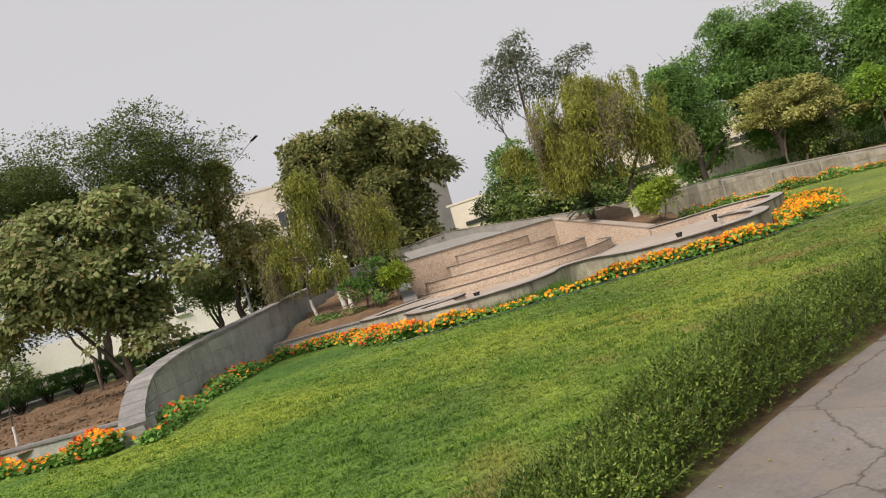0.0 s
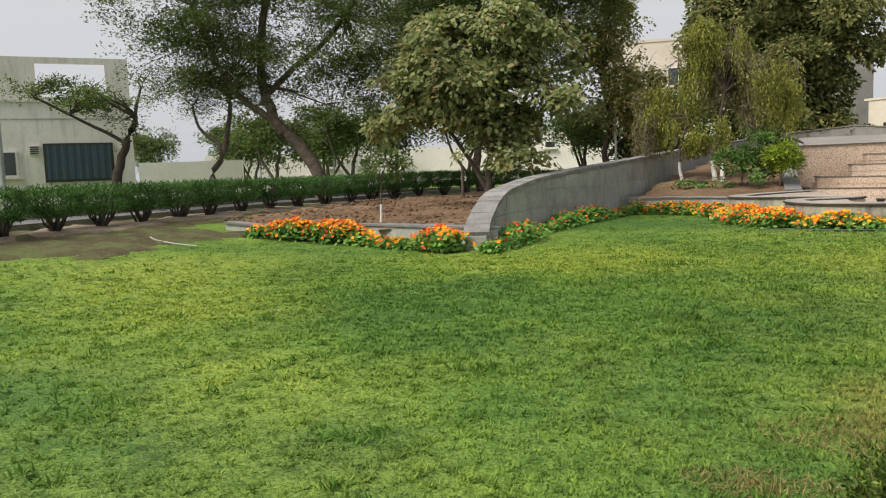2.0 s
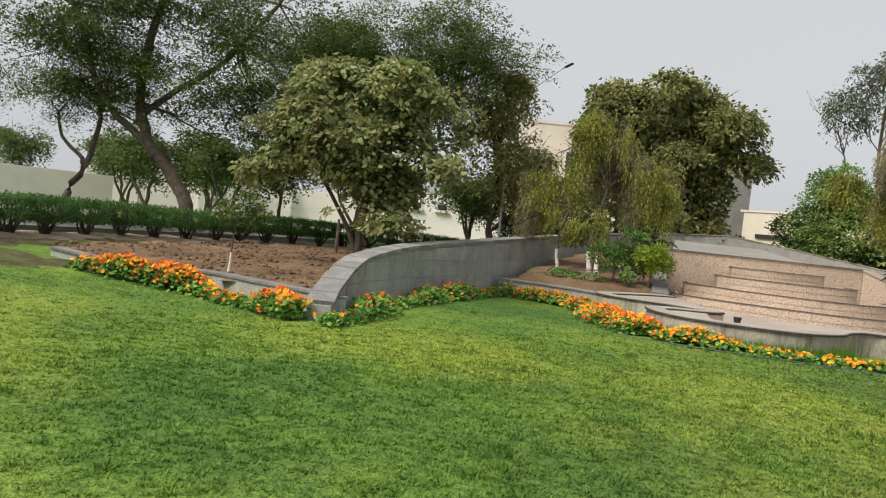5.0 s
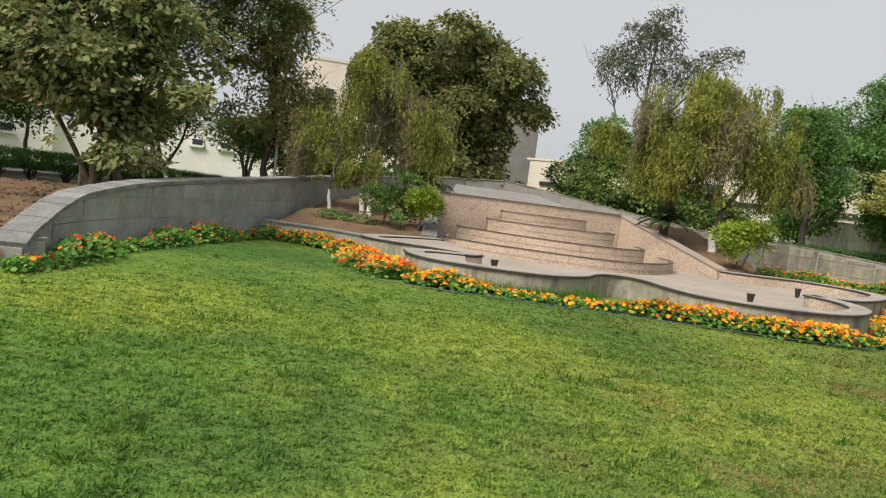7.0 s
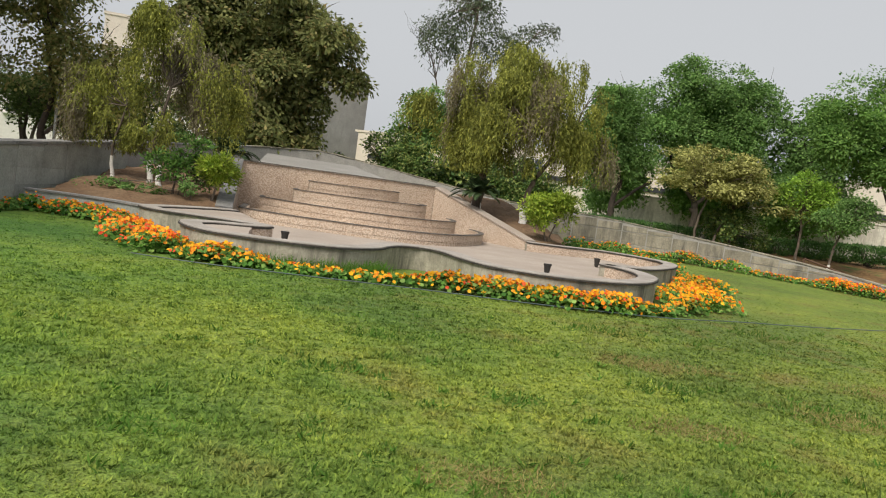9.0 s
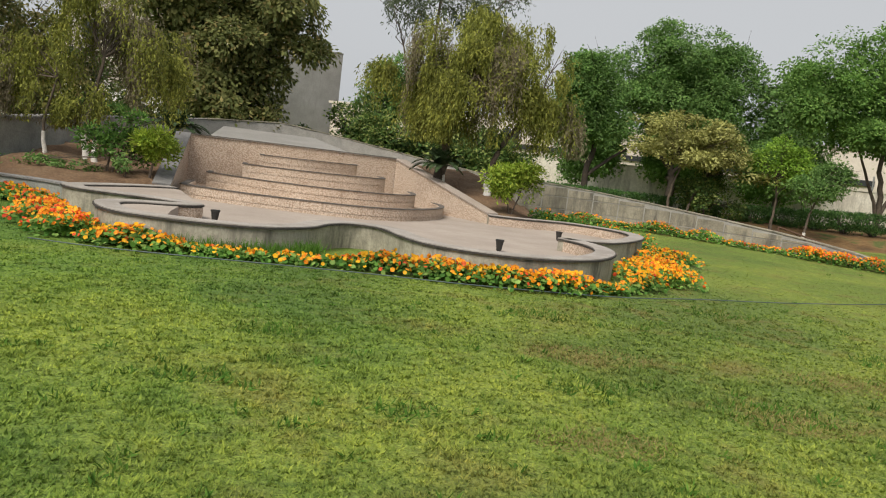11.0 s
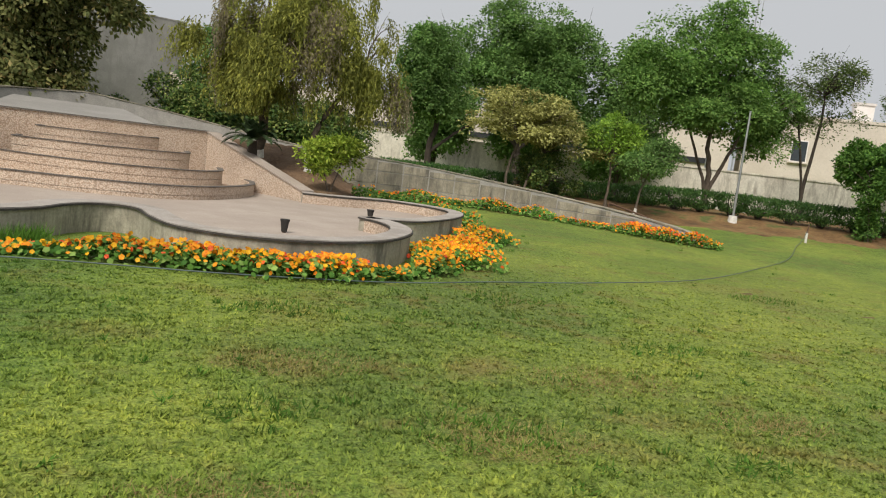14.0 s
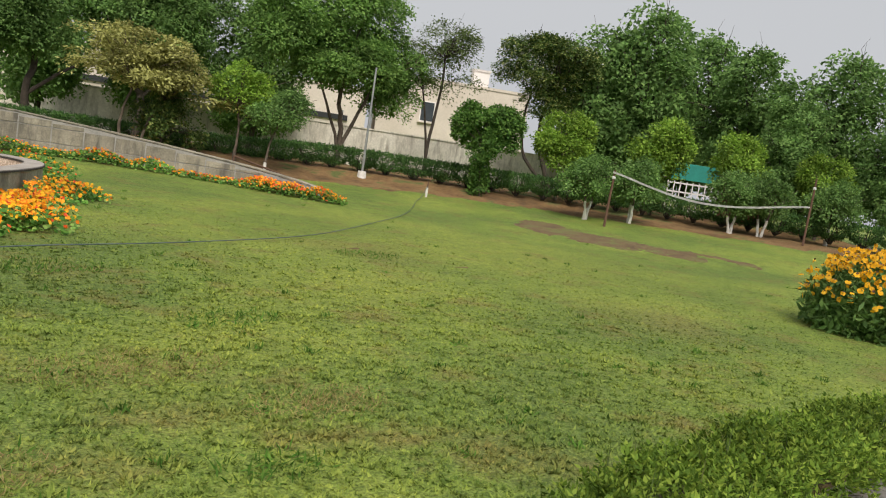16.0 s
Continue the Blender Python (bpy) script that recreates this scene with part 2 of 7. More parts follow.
M = {
    "turf": turf("lawn_turf", False),
    "blade": turf("lawn_blade", True),
    "soil": surface("dry_soil", [(0.3, (0.115, 0.066, 0.034)), (0.5, (0.195, 0.117, 0.064)), (0.7, (0.262, 0.172, 0.100))], 0.9, 14, 0.95, 0.8, 0.5, dist=0.05),
    "mud": surface("damp_soil", [(0.3, (0.105, 0.068, 0.030)), (0.5, (0.165, 0.110, 0.050)), (0.62, (0.150, 0.160, 0.045))], 1.4, 14, 0.95, 0.8, 0.5, dist=0.04),
    # worn brownish turf, its colour darkened further to include shade
    "worn": surface("shaded_worn_turf", [(0.32, (0.052, 0.042, 0.017)), (0.48, (0.088, 0.074, 0.027)), (0.60, (0.105, 0.128, 0.034))], 2.2, 18, 0.95, 0.8, 0.5, dist=0.04),
    "sand": surface("sandy_soil", [(0.3, (0.20, 0.145, 0.10)), (0.5, (0.28, 0.215, 0.155)), (0.7, (0.34, 0.275, 0.21))], 1.0, 16, 0.95, 0.6, 0.4, dist=0.03),
    "nosing": surface("weathered_nosing", [(0.3, (0.095, 0.083, 0.073)), (0.7, (0.185, 0.165, 0.145))], 5, 40, 1.0, 0.3),
    "path": surface("worn_concrete", [(0.3, (0.143, 0.129, 0.119)), (0.5, (0.191, 0.174, 0.165)), (0.7, (0.224, 0.209, 0.196))], 1.1, 35, 0.9, 0.35, 0.25, 0.06, stain=(0.20, 0.165, 0.135)),
    "bank": surface("bank_soil", [(0.3, (0.095, 0.056, 0.023)), (0.47, (0.190, 0.106, 0.040)), (0.55, (0.240, 0.142, 0.058)), (0.62, (0.105, 0.125, 0.030))], 0.8, 9, 0.95, 0.8, 0.5, dist=0.05),
    "slate": surface("grey_stone", [(0.3, (0.280, 0.288, 0.262)), (0.5, (0.375, 0.382, 0.350)), (0.7, (0.460, 0.458, 0.425))], 1.8, 22, 0.8, 0.35, 0.3, 0.16),
    "block": surface("pale_stone_block", [(0.3, (0.247, 0.223, 0.168)), (0.5, (0.351, 0.316, 0.246)), (0.7, (0.442, 0.397, 0.308))], 1.6, 20, 0.9, 0.45, 0.35, 0.2, stain=(0.13, 0.12, 0.10)),
    "joint": surface("mortar", [(0.3, (0.30, 0.29, 0.27)), (0.7, (0.42, 0.40, 0.37))], 3, 40, 0.95, 0.3),
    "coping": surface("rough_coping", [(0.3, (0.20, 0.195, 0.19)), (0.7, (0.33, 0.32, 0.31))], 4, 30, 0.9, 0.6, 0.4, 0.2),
    "rim": surface("basin_rim", [(0.3, (0.300, 0.272, 0.245)), (0.5, (0.375, 0.340, 0.308)), (0.7, (0.440, 0.400, 0.365))], 1.5, 30, 0.9, 0.3, 0.25, stain=(0.27, 0.24, 0.21)),
    "rimside": surface("basin_side", [(0.3, (0.290, 0.268, 0.208)), (0.5, (0.400, 0.370, 0.292)), (0.7, (0.500, 0.460, 0.368))], 1.8, 22, 0.9, 0.4, 0.35, stain=(0.14, 0.13, 0.105)),
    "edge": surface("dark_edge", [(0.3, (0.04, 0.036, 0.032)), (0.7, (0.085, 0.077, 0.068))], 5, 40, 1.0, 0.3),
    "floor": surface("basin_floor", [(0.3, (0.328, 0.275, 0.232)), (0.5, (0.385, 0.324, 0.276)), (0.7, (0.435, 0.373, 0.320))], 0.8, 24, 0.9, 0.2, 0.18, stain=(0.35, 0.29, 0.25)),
    "pebble": pebbled("cream_pebbles"),
    "grey": surface("cement_render", [(0.3, (0.172, 0.168, 0.160)), (0.5, (0.226, 0.222, 0.211)), (0.7, (0.273, 0.269, 0.257))], 0.5, 12, 0.9, 0.2, 0.2, stain=(0.19, 0.185, 0.175)),
    "apron": surface("pale_slab", [(0.3, (0.238, 0.228, 0.211)), (0.7, (0.310, 0.297, 0.277))], 0.8, 20, 0.9, 0.2, 0.2),
    "render": surface("stained_render", [(0.32, (0.48, 0.43, 0.375)), (0.46, (0.70, 0.645, 0.57)), (0.66, (0.83, 0.785, 0.70))], 0.55, 10, 0.92, 0.2, 0.25, stain=(0.38, 0.34, 0.29)),
    "cream": surface("cream_paint", [(0.3, (0.58, 0.51, 0.43)), (0.7, (0.70, 0.63, 0.55))], 0.4, 10, 0.85, 0.1, 0.12),
    "white": surface("white_paint", [(0.3, (0.70, 0.66, 0.64)), (0.7, (0.83, 0.79, 0.77))], 0.4, 10, 0.8, 0.1, 0.1),
    "greypaint": surface("grey_paint", [(0.3, (0.590, 0.550, 0.535)), (0.7, (0.735, 0.690, 0.670))], 0.4, 10, 0.8, 0.1, 0.1, stain=(0.50, 0.47, 0.45)),
    "dark": plain("dark_opening", (0.03, 0.032, 0.036), 0.4),
    "glass": plain("window_glass", (0.05, 0.06, 0.07), 0.12),
    "curtain": plain("blue_curtain", (0.035, 0.06, 0.085), 0.8),
    "bark": surface("grey_brown_bark", [(0.3, (0.07, 0.055, 0.042)), (0.7, (0.18, 0.14, 0.105))], 6, 40, 0.95, 0.7, 0.4),
    "barkdark": surface("dark_bark", [(0.3, (0.035, 0.028, 0.022)), (0.7, (0.085, 0.065, 0.05))], 6, 40, 0.95, 0.7, 0.4),
    "limewash": surface("limewash", [(0.3, (0.55, 0.52, 0.47)), (0.6, (0.78, 0.76, 0.72))], 5, 30, 0.9, 0.4, 0.3),
    "metal": plain("galvanised_steel", (0.42, 0.43, 0.44), 0.45, 0.7),
    "blackmetal": plain("black_metal", (0.04, 0.038, 0.036), 0.5, 0.3),
    "rust": plain("rusty_iron", (0.13, 0.07, 0.045), 0.8, 0.2),
    "net": plain("net_tape", (0.62, 0.62, 0.6), 0.8),
    "hose": plain("grey_hose", (0.09, 0.125, 0.125), 0.5),
    "asphalt": surface("asphalt", [(0.3, (0.10, 0.10, 0.10)), (0.7, (0.17, 0.17, 0.165))], 1, 30, 0.9, 0.3),
    "teal": plain("teal_cloth", (0.03, 0.30, 0.25), 0.8),
    "redpaint": plain("red_oxide_paint", (0.22, 0.05, 0.04), 0.7),
    "roof": plain("brown_roof_tile", (0.20, 0.11, 0.08), 0.8),
    # foliage
    "l_big": leafy("big_olive_leaf", [(0, (0.130, 0.168, 0.055)), (0.45, (0.215, 0.255, 0.094)), (0.75, (0.300, 0.335, 0.145)), (0.92, (0.285, 0.220, 0.090)), (1, (0.400, 0.415, 0.220))], 0.5, 0.32),
    "l_fig": leafy("dusty_dark_leaf", [(0, (0.115, 0.145, 0.050)), (0.5, (0.190, 0.212, 0.072)), (0.85, (0.280, 0.285, 0.105)), (1, (0.330, 0.250, 0.100))], 0.45, 0.4),
    "l_bright": leafy("bright_green_leaf", [(0, (0.090, 0.185, 0.046)), (0.5, (0.160, 0.300, 0.070)), (1, (0.260, 0.420, 0.105))], 0.45, 0.4),
    "l_vine": leafy("creeper_leaf", [(0, (0.045, 0.12, 0.025)), (0.6, (0.11, 0.23, 0.045)), (1, (0.19, 0.34, 0.07))], 0.5, 0.3),
    "l_sprig": leafy("light_border_leaf", [(0, (0.08, 0.15, 0.02)), (0.5, (0.17, 0.28, 0.035)), (1, (0.30, 0.40, 0.06))], 0.5, 0.35),
    "l_brown": leafy("brown_olive_leaf", [(0, (0.145, 0.185, 0.060)), (0.5, (0.265, 0.285, 0.095)), (0.8, (0.375, 0.330, 0.115)), (1, (0.460, 0.390, 0.170))], 0.5, 0.35),
    "l_feather": leafy("feathery_leaf", [(0, (0.062, 0.102, 0.030)), (0.6, (0.122, 0.178, 0.052)), (1, (0.205, 0.260, 0.086))], 0.6, 0.35),
    "l_willow": leafy("weeping_leaf", [(0, (0.135, 0.155, 0.040)), (0.4, (0.210, 0.230, 0.052)), (0.75, (0.300, 0.322, 0.068)), (1, (0.420, 0.425, 0.092))], 0.6, 0.35),
    "l_grey": leafy("withered_strand", [(0, (0.165, 0.145, 0.088)), (1, (0.310, 0.275, 0.180))], 0.8, 0.3),
    "l_dark": leafy("dark_glossy_leaf", [(0, (0.036, 0.080, 0.022)), (0.5, (0.091, 0.159, 0.037)), (0.85, (0.202, 0.258, 0.064)), (1, (0.405, 0.437, 0.147))], 0.35, 0.2),
    "l_green": leafy("green_leaf", [(0, (0.085, 0.168, 0.046)), (0.5, (0.148, 0.275, 0.075)), (1, (0.240, 0.385, 0.112))], 0.45, 0.38),
    "l_fresh": leafy("fresh_leaf", [(0, (0.105, 0.205, 0.030)), (0.5, (0.205, 0.350, 0.046)), (1, (0.330, 0.480, 0.074))], 0.45, 0.35),
    "l_shrub": leafy("yellow_green_leaf", [(0, (0.12, 0.20, 0.025)), (0.5, (0.25, 0.36, 0.04)), (1, (0.42, 0.50, 0.08))], 0.45, 0.35),
    "l_cycad": leafy("cycad_leaf", [(0, (0.03, 0.06, 0.025)), (1, (0.08, 0.12, 0.05))], 0.5, 0.15),
    "l_yellow": leafy("yellow_olive_leaf", [(0, (0.200, 0.205, 0.060)), (0.5, (0.365, 0.365, 0.115)), (1, (0.530, 0.530, 0.200))], 0.5, 0.3),
    "l_hedge": leafy("hedge_leaf", [(0, (0.035, 0.086, 0.028)), (0.5, (0.070, 0.156, 0.043)), (1, (0.133, 0.250, 0.062))], 0.5, 0.25),
    "l_low": leafy("border_leaf", [(0, (0.045, 0.085, 0.018)), (0.5, (0.098, 0.160, 0.030)), (0.8, (0.175, 0.255, 0.044)), (0.96, (0.250, 0.330, 0.066)), (1, (0.220, 0.175, 0.080))], 0.45, 0.25),
    "l_weed": leafy("weed_leaf", [(0, (0.06, 0.15, 0.02)), (1, (0.13, 0.25, 0.04))], 0.7, 0.3),
    "l_wild": leafy("wild_grass_blade", [(0, (0.07, 0.11, 0.03)), (0.7, (0.14, 0.19, 0.06)), (1, (0.26, 0.24, 0.11))], 0.6, 0.3),
    "l_straw": leafy("dry_straw", [(0, (0.24, 0.17, 0.07)), (0.6, (0.38, 0.29, 0.13)), (1, (0.30, 0.32, 0.10))], 0.8, 0.2),
    "l_sparse": leafy("grey_green_leaf", [(0, (0.06, 0.085, 0.05)), (1, (0.15, 0.18, 0.10))], 0.5, 0.35),
    "l_nast": leafy("round_leaf", [(0, (0.060, 0.168, 0.030)), (0.6, (0.132, 0.288, 0.048)), (1, (0.312, 0.456, 0.120))], 0.5, 0.3),
    "f_orange": leafy("orange_petal", [(0, (0.855, 0.202, 0.020)), (0.5, (0.912, 0.319, 0.020)), (1, (0.950, 0.462, 0.050))], 0.5, 0.3),
    "f_red": leafy("red_petal", [(0, (0.70, 0.05, 0.02)), (1, (0.92, 0.20, 0.06))], 0.5, 0.3),
    "f_yellow": leafy("yellow_petal", [(0, (0.855, 0.413, 0.010)), (1, (0.950, 0.533, 0.040))], 0.5, 0.3),
}
cracked(M["path"])


# ---- building helpers ----
def sstep(a, b, x):
    u = np.clip((np.asarray(x, float) - a) / (b - a), 0, 1)
    return u * u * (3 - 2 * u)


def ground_z(x, y):
    """The lie of the land: level lawn, rising gently at both sides."""
    return 0.42 * sstep(-6, -13, x) + 0.62 * sstep(19, 34, np.hypot(np.asarray(x) - 5, np.asarray(y) - 5)) * sstep(8, 16, x)


def quick_mesh(name, verts, faces, material):
    """A mesh from an (n, 3) array and an (m, k) array of corners."""
    me = bpy.data.meshes.new(name)
    verts, faces = np.asarray(verts, np.float32), np.asarray(faces, np.int32)
    me.vertices.add(len(verts))
    me.vertices.foreach_set("co", verts.ravel())
    k = faces.shape[1]
    me.loops.add(faces.size)
    me.loops.foreach_set("vertex_index", faces.ravel())
    me.polygons.add(len(faces))
    me.polygons.foreach_set("loop_start", np.arange(0, faces.size, k, dtype=np.int32))
    me.materials.append(material)
    me.update(calc_edges=True)
    return me


def part(name, data, material, parent=None, label=""):
    """Links a bmesh or a mesh as one object under a thing or a part."""
    if isinstance(data, bmesh.types.BMesh):
        me = bpy.data.meshes.new(name)
        bmesh.ops.recalc_face_normals(data, faces=data.faces)
        data.to_mesh(me)
        data.free()
        me.materials.append(material)
    else:
        me = data
    ob = new(name, me)
    if parent is not None:
        ob.parent = parent
    if label:
        ob["label"] = label
    return ob


def thing(name, place, label, category, group="", kind=""):
    ob = new(name)
    ob.location = place
    ob.empty_display_size = 0.2
    return tagged(ob, label, category, group, kind)


def box_into(bm, size, m, bevel=0.0):
    r = bmesh.ops.create_cube(bm, size=1.0, matrix=m @ Matrix.Diagonal((*size, 1)))
    if bevel:
        es = list({e for v in r["verts"] for e in v.link_edges})
        bmesh.ops.bevel(bm, geom=es, offset=bevel, segments=1, affect="EDGES")


def box(size, m, bevel=0.0):
    bm = bmesh.new()
    box_into(bm, size, m, bevel)
    return bm


def tube_arrays(pts, radii, sides=7):
    """Rings round a line of points."""
    pts, radii = np.asarray(pts, float), np.asarray(radii, float)
    d = np.gradient(pts, axis=0)
    d /= np.linalg.norm(d, axis=1)[:, None] + 1e-9
    ref = np.where(np.abs(d[:, 2:3]) < 0.9, [[0, 0, 1.0]], [[1.0, 0, 0]])
    a = np.cross(d, ref)
    a /= np.linalg.norm(a, axis=1)[:, None]
    b = np.cross(d, a)
    ang = np.linspace(0, 2 * np.pi, sides, endpoint=False)
    v = pts[:, None] + radii[:, None, None] * (np.cos(ang)[None, :, None] * a[:, None] + np.sin(ang)[None, :, None] * b[:, None])
    n = len(pts)
    i, j = np.meshgrid(np.arange(n - 1), np.arange(sides), indexing="ij")
    k = (j + 1) % sides
    f = np.stack([i * sides + j, i * sides + k, (i + 1) * sides + k, (i + 1) * sides + j], -1).reshape(-1, 4)
    return v.reshape(-1, 3), f


def tubes_mesh(name, lines, material, sides=7):
    vs, fs, o = [], [], 0
    for pts, radii in lines:
        v, f = tube_arrays(pts, radii, sides)
        vs.append(v)
        fs.append(f + o)
        o += len(v)
    me = quick_mesh(name, np.concatenate(vs), np.concatenate(fs), material)
    me.polygons.foreach_set("use_smooth", np.ones(len(me.polygons), bool))
    return me


def smooth_line(pts, per=6, closed=False):
    """A curve through points, in even sub-steps."""
    p = np.asarray(pts, float)
    n = len(p)
    out = []
    for i in range(n if closed else n - 1):
        q = [p[(i + k) % n] if closed else p[min(max(i + k, 0), n - 1)] for k in (-1, 0, 1, 2)]
        for u in np.arange(per) / per:
            out.append(0.5 * (2 * q[1] + (q[2] - q[0]) * u + (2 * q[0] - 5 * q[1] + 4 * q[2] - q[3]) * u * u + (3 * q[1] - q[0] - 3 * q[2] + q[3]) * u ** 3))
    if not closed:
        out.append(p[-1])
    return np.array(out)


def offset_line(p, d):
    """The line shifted by d to its left, in plan."""
    t = np.gradient(p[:, :2], axis=0)
    t /= np.linalg.norm(t, axis=1)[:, None] + 1e-9
    q = p.copy()
    q[:, 0] -= t[:, 1] * d
    q[:, 1] += t[:, 0] * d
    return q


def ribbon(bm, a, b):
    """Quads between two lines of the same number of points."""
    va = [bm.verts.new(p) for p in a]
    vb = [bm.verts.new(p) for p in b]
    for i in range(len(va) - 1):
        bm.faces.new((va[i], va[i + 1], vb[i + 1], vb[i]))


def with_z(p, z):
    return np.column_stack([p[:, :2], np.broadcast_to(z, len(p))])


def strip_solid(p, width, z0, z1):
    """A wall along the line p, of that width to its left, from z0 to z1 (arrays allowed)."""
    q = offset_line(p, width)
    bm = bmesh.new()
    rings = [with_z(p, z0), with_z(p, z1), with_z(q, z1), with_z(q, z0)]
    vs = [[bm.verts.new(c) for c in r] for r in rings]
    for i in range(len(p) - 1):
        for a in range(4):
            b = (a + 1) % 4
            bm.faces.new((vs[a][i], vs[a][i + 1], vs[b][i + 1], vs[b][i]))
    for i in (0, -1):
        bm.faces.new([vs[a][i] for a in range(4)])
    return bm


def plate(outline, z0, z1):
    """A slab with that plan outline."""
    bm = bmesh.new()
    lo = [bm.verts.new((x, y, z0)) for x, y in outline]
    hi = [bm.verts.new((x, y, z1)) for x, y in outline]
    n = len(lo)
    for i in range(n):
        j = (i + 1) % n
        bm.faces.new((lo[i], lo[j], hi[j], hi[i]))
    f = [bm.faces.new(hi), bm.faces.new(lo[::-1])]
    bmesh.ops.triangulate(bm, faces=f)
    return bm


def inside(poly, x, y):
    poly = np.asarray(poly, float)
    hit = np.zeros(np.shape(x), bool)
    j = len(poly) - 1
    for i in range(len(poly)):
        xi, yi, xj, yj = *poly[i], *poly[j]
        cross = ((yi > y) != (yj > y)) & (x < (xj - xi) * (y - yi) / (yj - yi + 1e-12) + xi)
        hit ^= cross
        j = i
    return hit


def draped(name, poly, material, lift, step=0.3, rough_edge=0.25, height=None, bumps=0.02, seed=1):
    """A sheet with uneven edges, laid over the ground inside a plan outline."""
    rng = np.random.default_rng(seed)
    poly = np.asarray(poly, float)
    x0, y0 = poly.min(0) - 0.5
    x1, y1 = poly.max(0) + 0.5
    xs, ys = np.arange(x0, x1, step), np.arange(y0, y1, step)
    X, Y = np.meshgrid(xs, ys, indexing="ij")
    X = X + rng.normal(0, step * 0.15, X.shape)
    Y = Y + rng.normal(0, step * 0.15, X.shape)
    Z = (ground_z(X, Y) if height is None else height(X, Y)) + lift + rng.normal(0, bumps, X.shape)
    wob = rough_edge * np.sin(X * 2.1 + seed) * np.cos(Y * 1.7) + rng.normal(0, rough_edge * 0.25, X.shape)
    keep = inside(poly, X + wob, Y + wob)
    n = len(ys)
    idx = np.arange(X.size).reshape(X.shape)
    f = np.stack([idx[:-1, :-1], idx[1:, :-1], idx[1:, 1:], idx[:-1, 1:]], -1).reshape(-1, 4)
    k = keep.ravel()
    f = f[k[f].sum(1) >= 3]
    me = quick_mesh(name, np.column_stack([X.ravel(), Y.ravel(), Z.ravel()]), f, material)
    me.polygons.foreach_set("use_smooth", np.ones(len(me.polygons), bool))
    bm = bmesh.new()
    bm.from_mesh(me)
    bmesh.ops.delete(bm, geom=[v for v in bm.verts if not v.link_faces], context="VERTS")
    if rough_edge:
        for v in bm.verts:
            if v.is_boundary:
                v.co.z -= 0.07
    bm.to_mesh(me)
    bm.free()
    return me


# ---- foliage helpers ----
def unit(a):
    return a / (np.linalg.norm(a, axis=-1, keepdims=True) + 1e-9)


def leaf_arrays(rng, P, length, width, up=0.3, hang=0.0, fold=0.12):
    """One folded lozenge a leaf, at the places P."""
    n = len(P)
    D = unit(rng.normal(size=(n, 3)) + [0, 0, up] - np.array([0, 0, 1.0]) * hang)
    S = unit(np.cross(D, unit(rng.normal(size=(n, 3)) * (0.6 if hang < 2 else 1.0) + [0, 0, 0.9 if hang < 2 else 0])))
    N = np.cross(S, D)
    L = (length * rng.uniform(0.65, 1.3, n))[:, None]
    W = (width * rng.uniform(0.7, 1.25, n))[:, None]
    mid = P + D * L * 0.45 - N * L * fold
    v = np.stack([P, mid + S * W * 0.5, P + D * L, mid - S * W * 0.5], 1)
    return v.reshape(-1, 3), np.arange(4 * n).reshape(-1, 4)


def spray_arrays(rng, P, D, N, length, width, small=False, fold=0.14):
    """Leaves at P that point along D and lie across N: folded lozenges, or single blades where they are small."""
    n = len(P)
    S = unit(np.cross(D, N))
    N = np.cross(S, D)
    L = (length * rng.uniform(0.65, 1.3, n))[:, None]
    W = (width * rng.uniform(0.7, 1.25, n))[:, None]
    mid = P + D * L * (0.3 if small else 0.45) - N * L * fold
    if small:
        return np.stack([mid + S * W * 0.62, P + D * L, mid - S * W * 0.62], 1).reshape(-1, 3), np.arange(3 * n).reshape(-1, 3)
    return np.stack([P, mid + S * W * 0.5, P + D * L, mid - S * W * 0.5], 1).reshape(-1, 3), np.arange(4 * n).reshape(-1, 4)


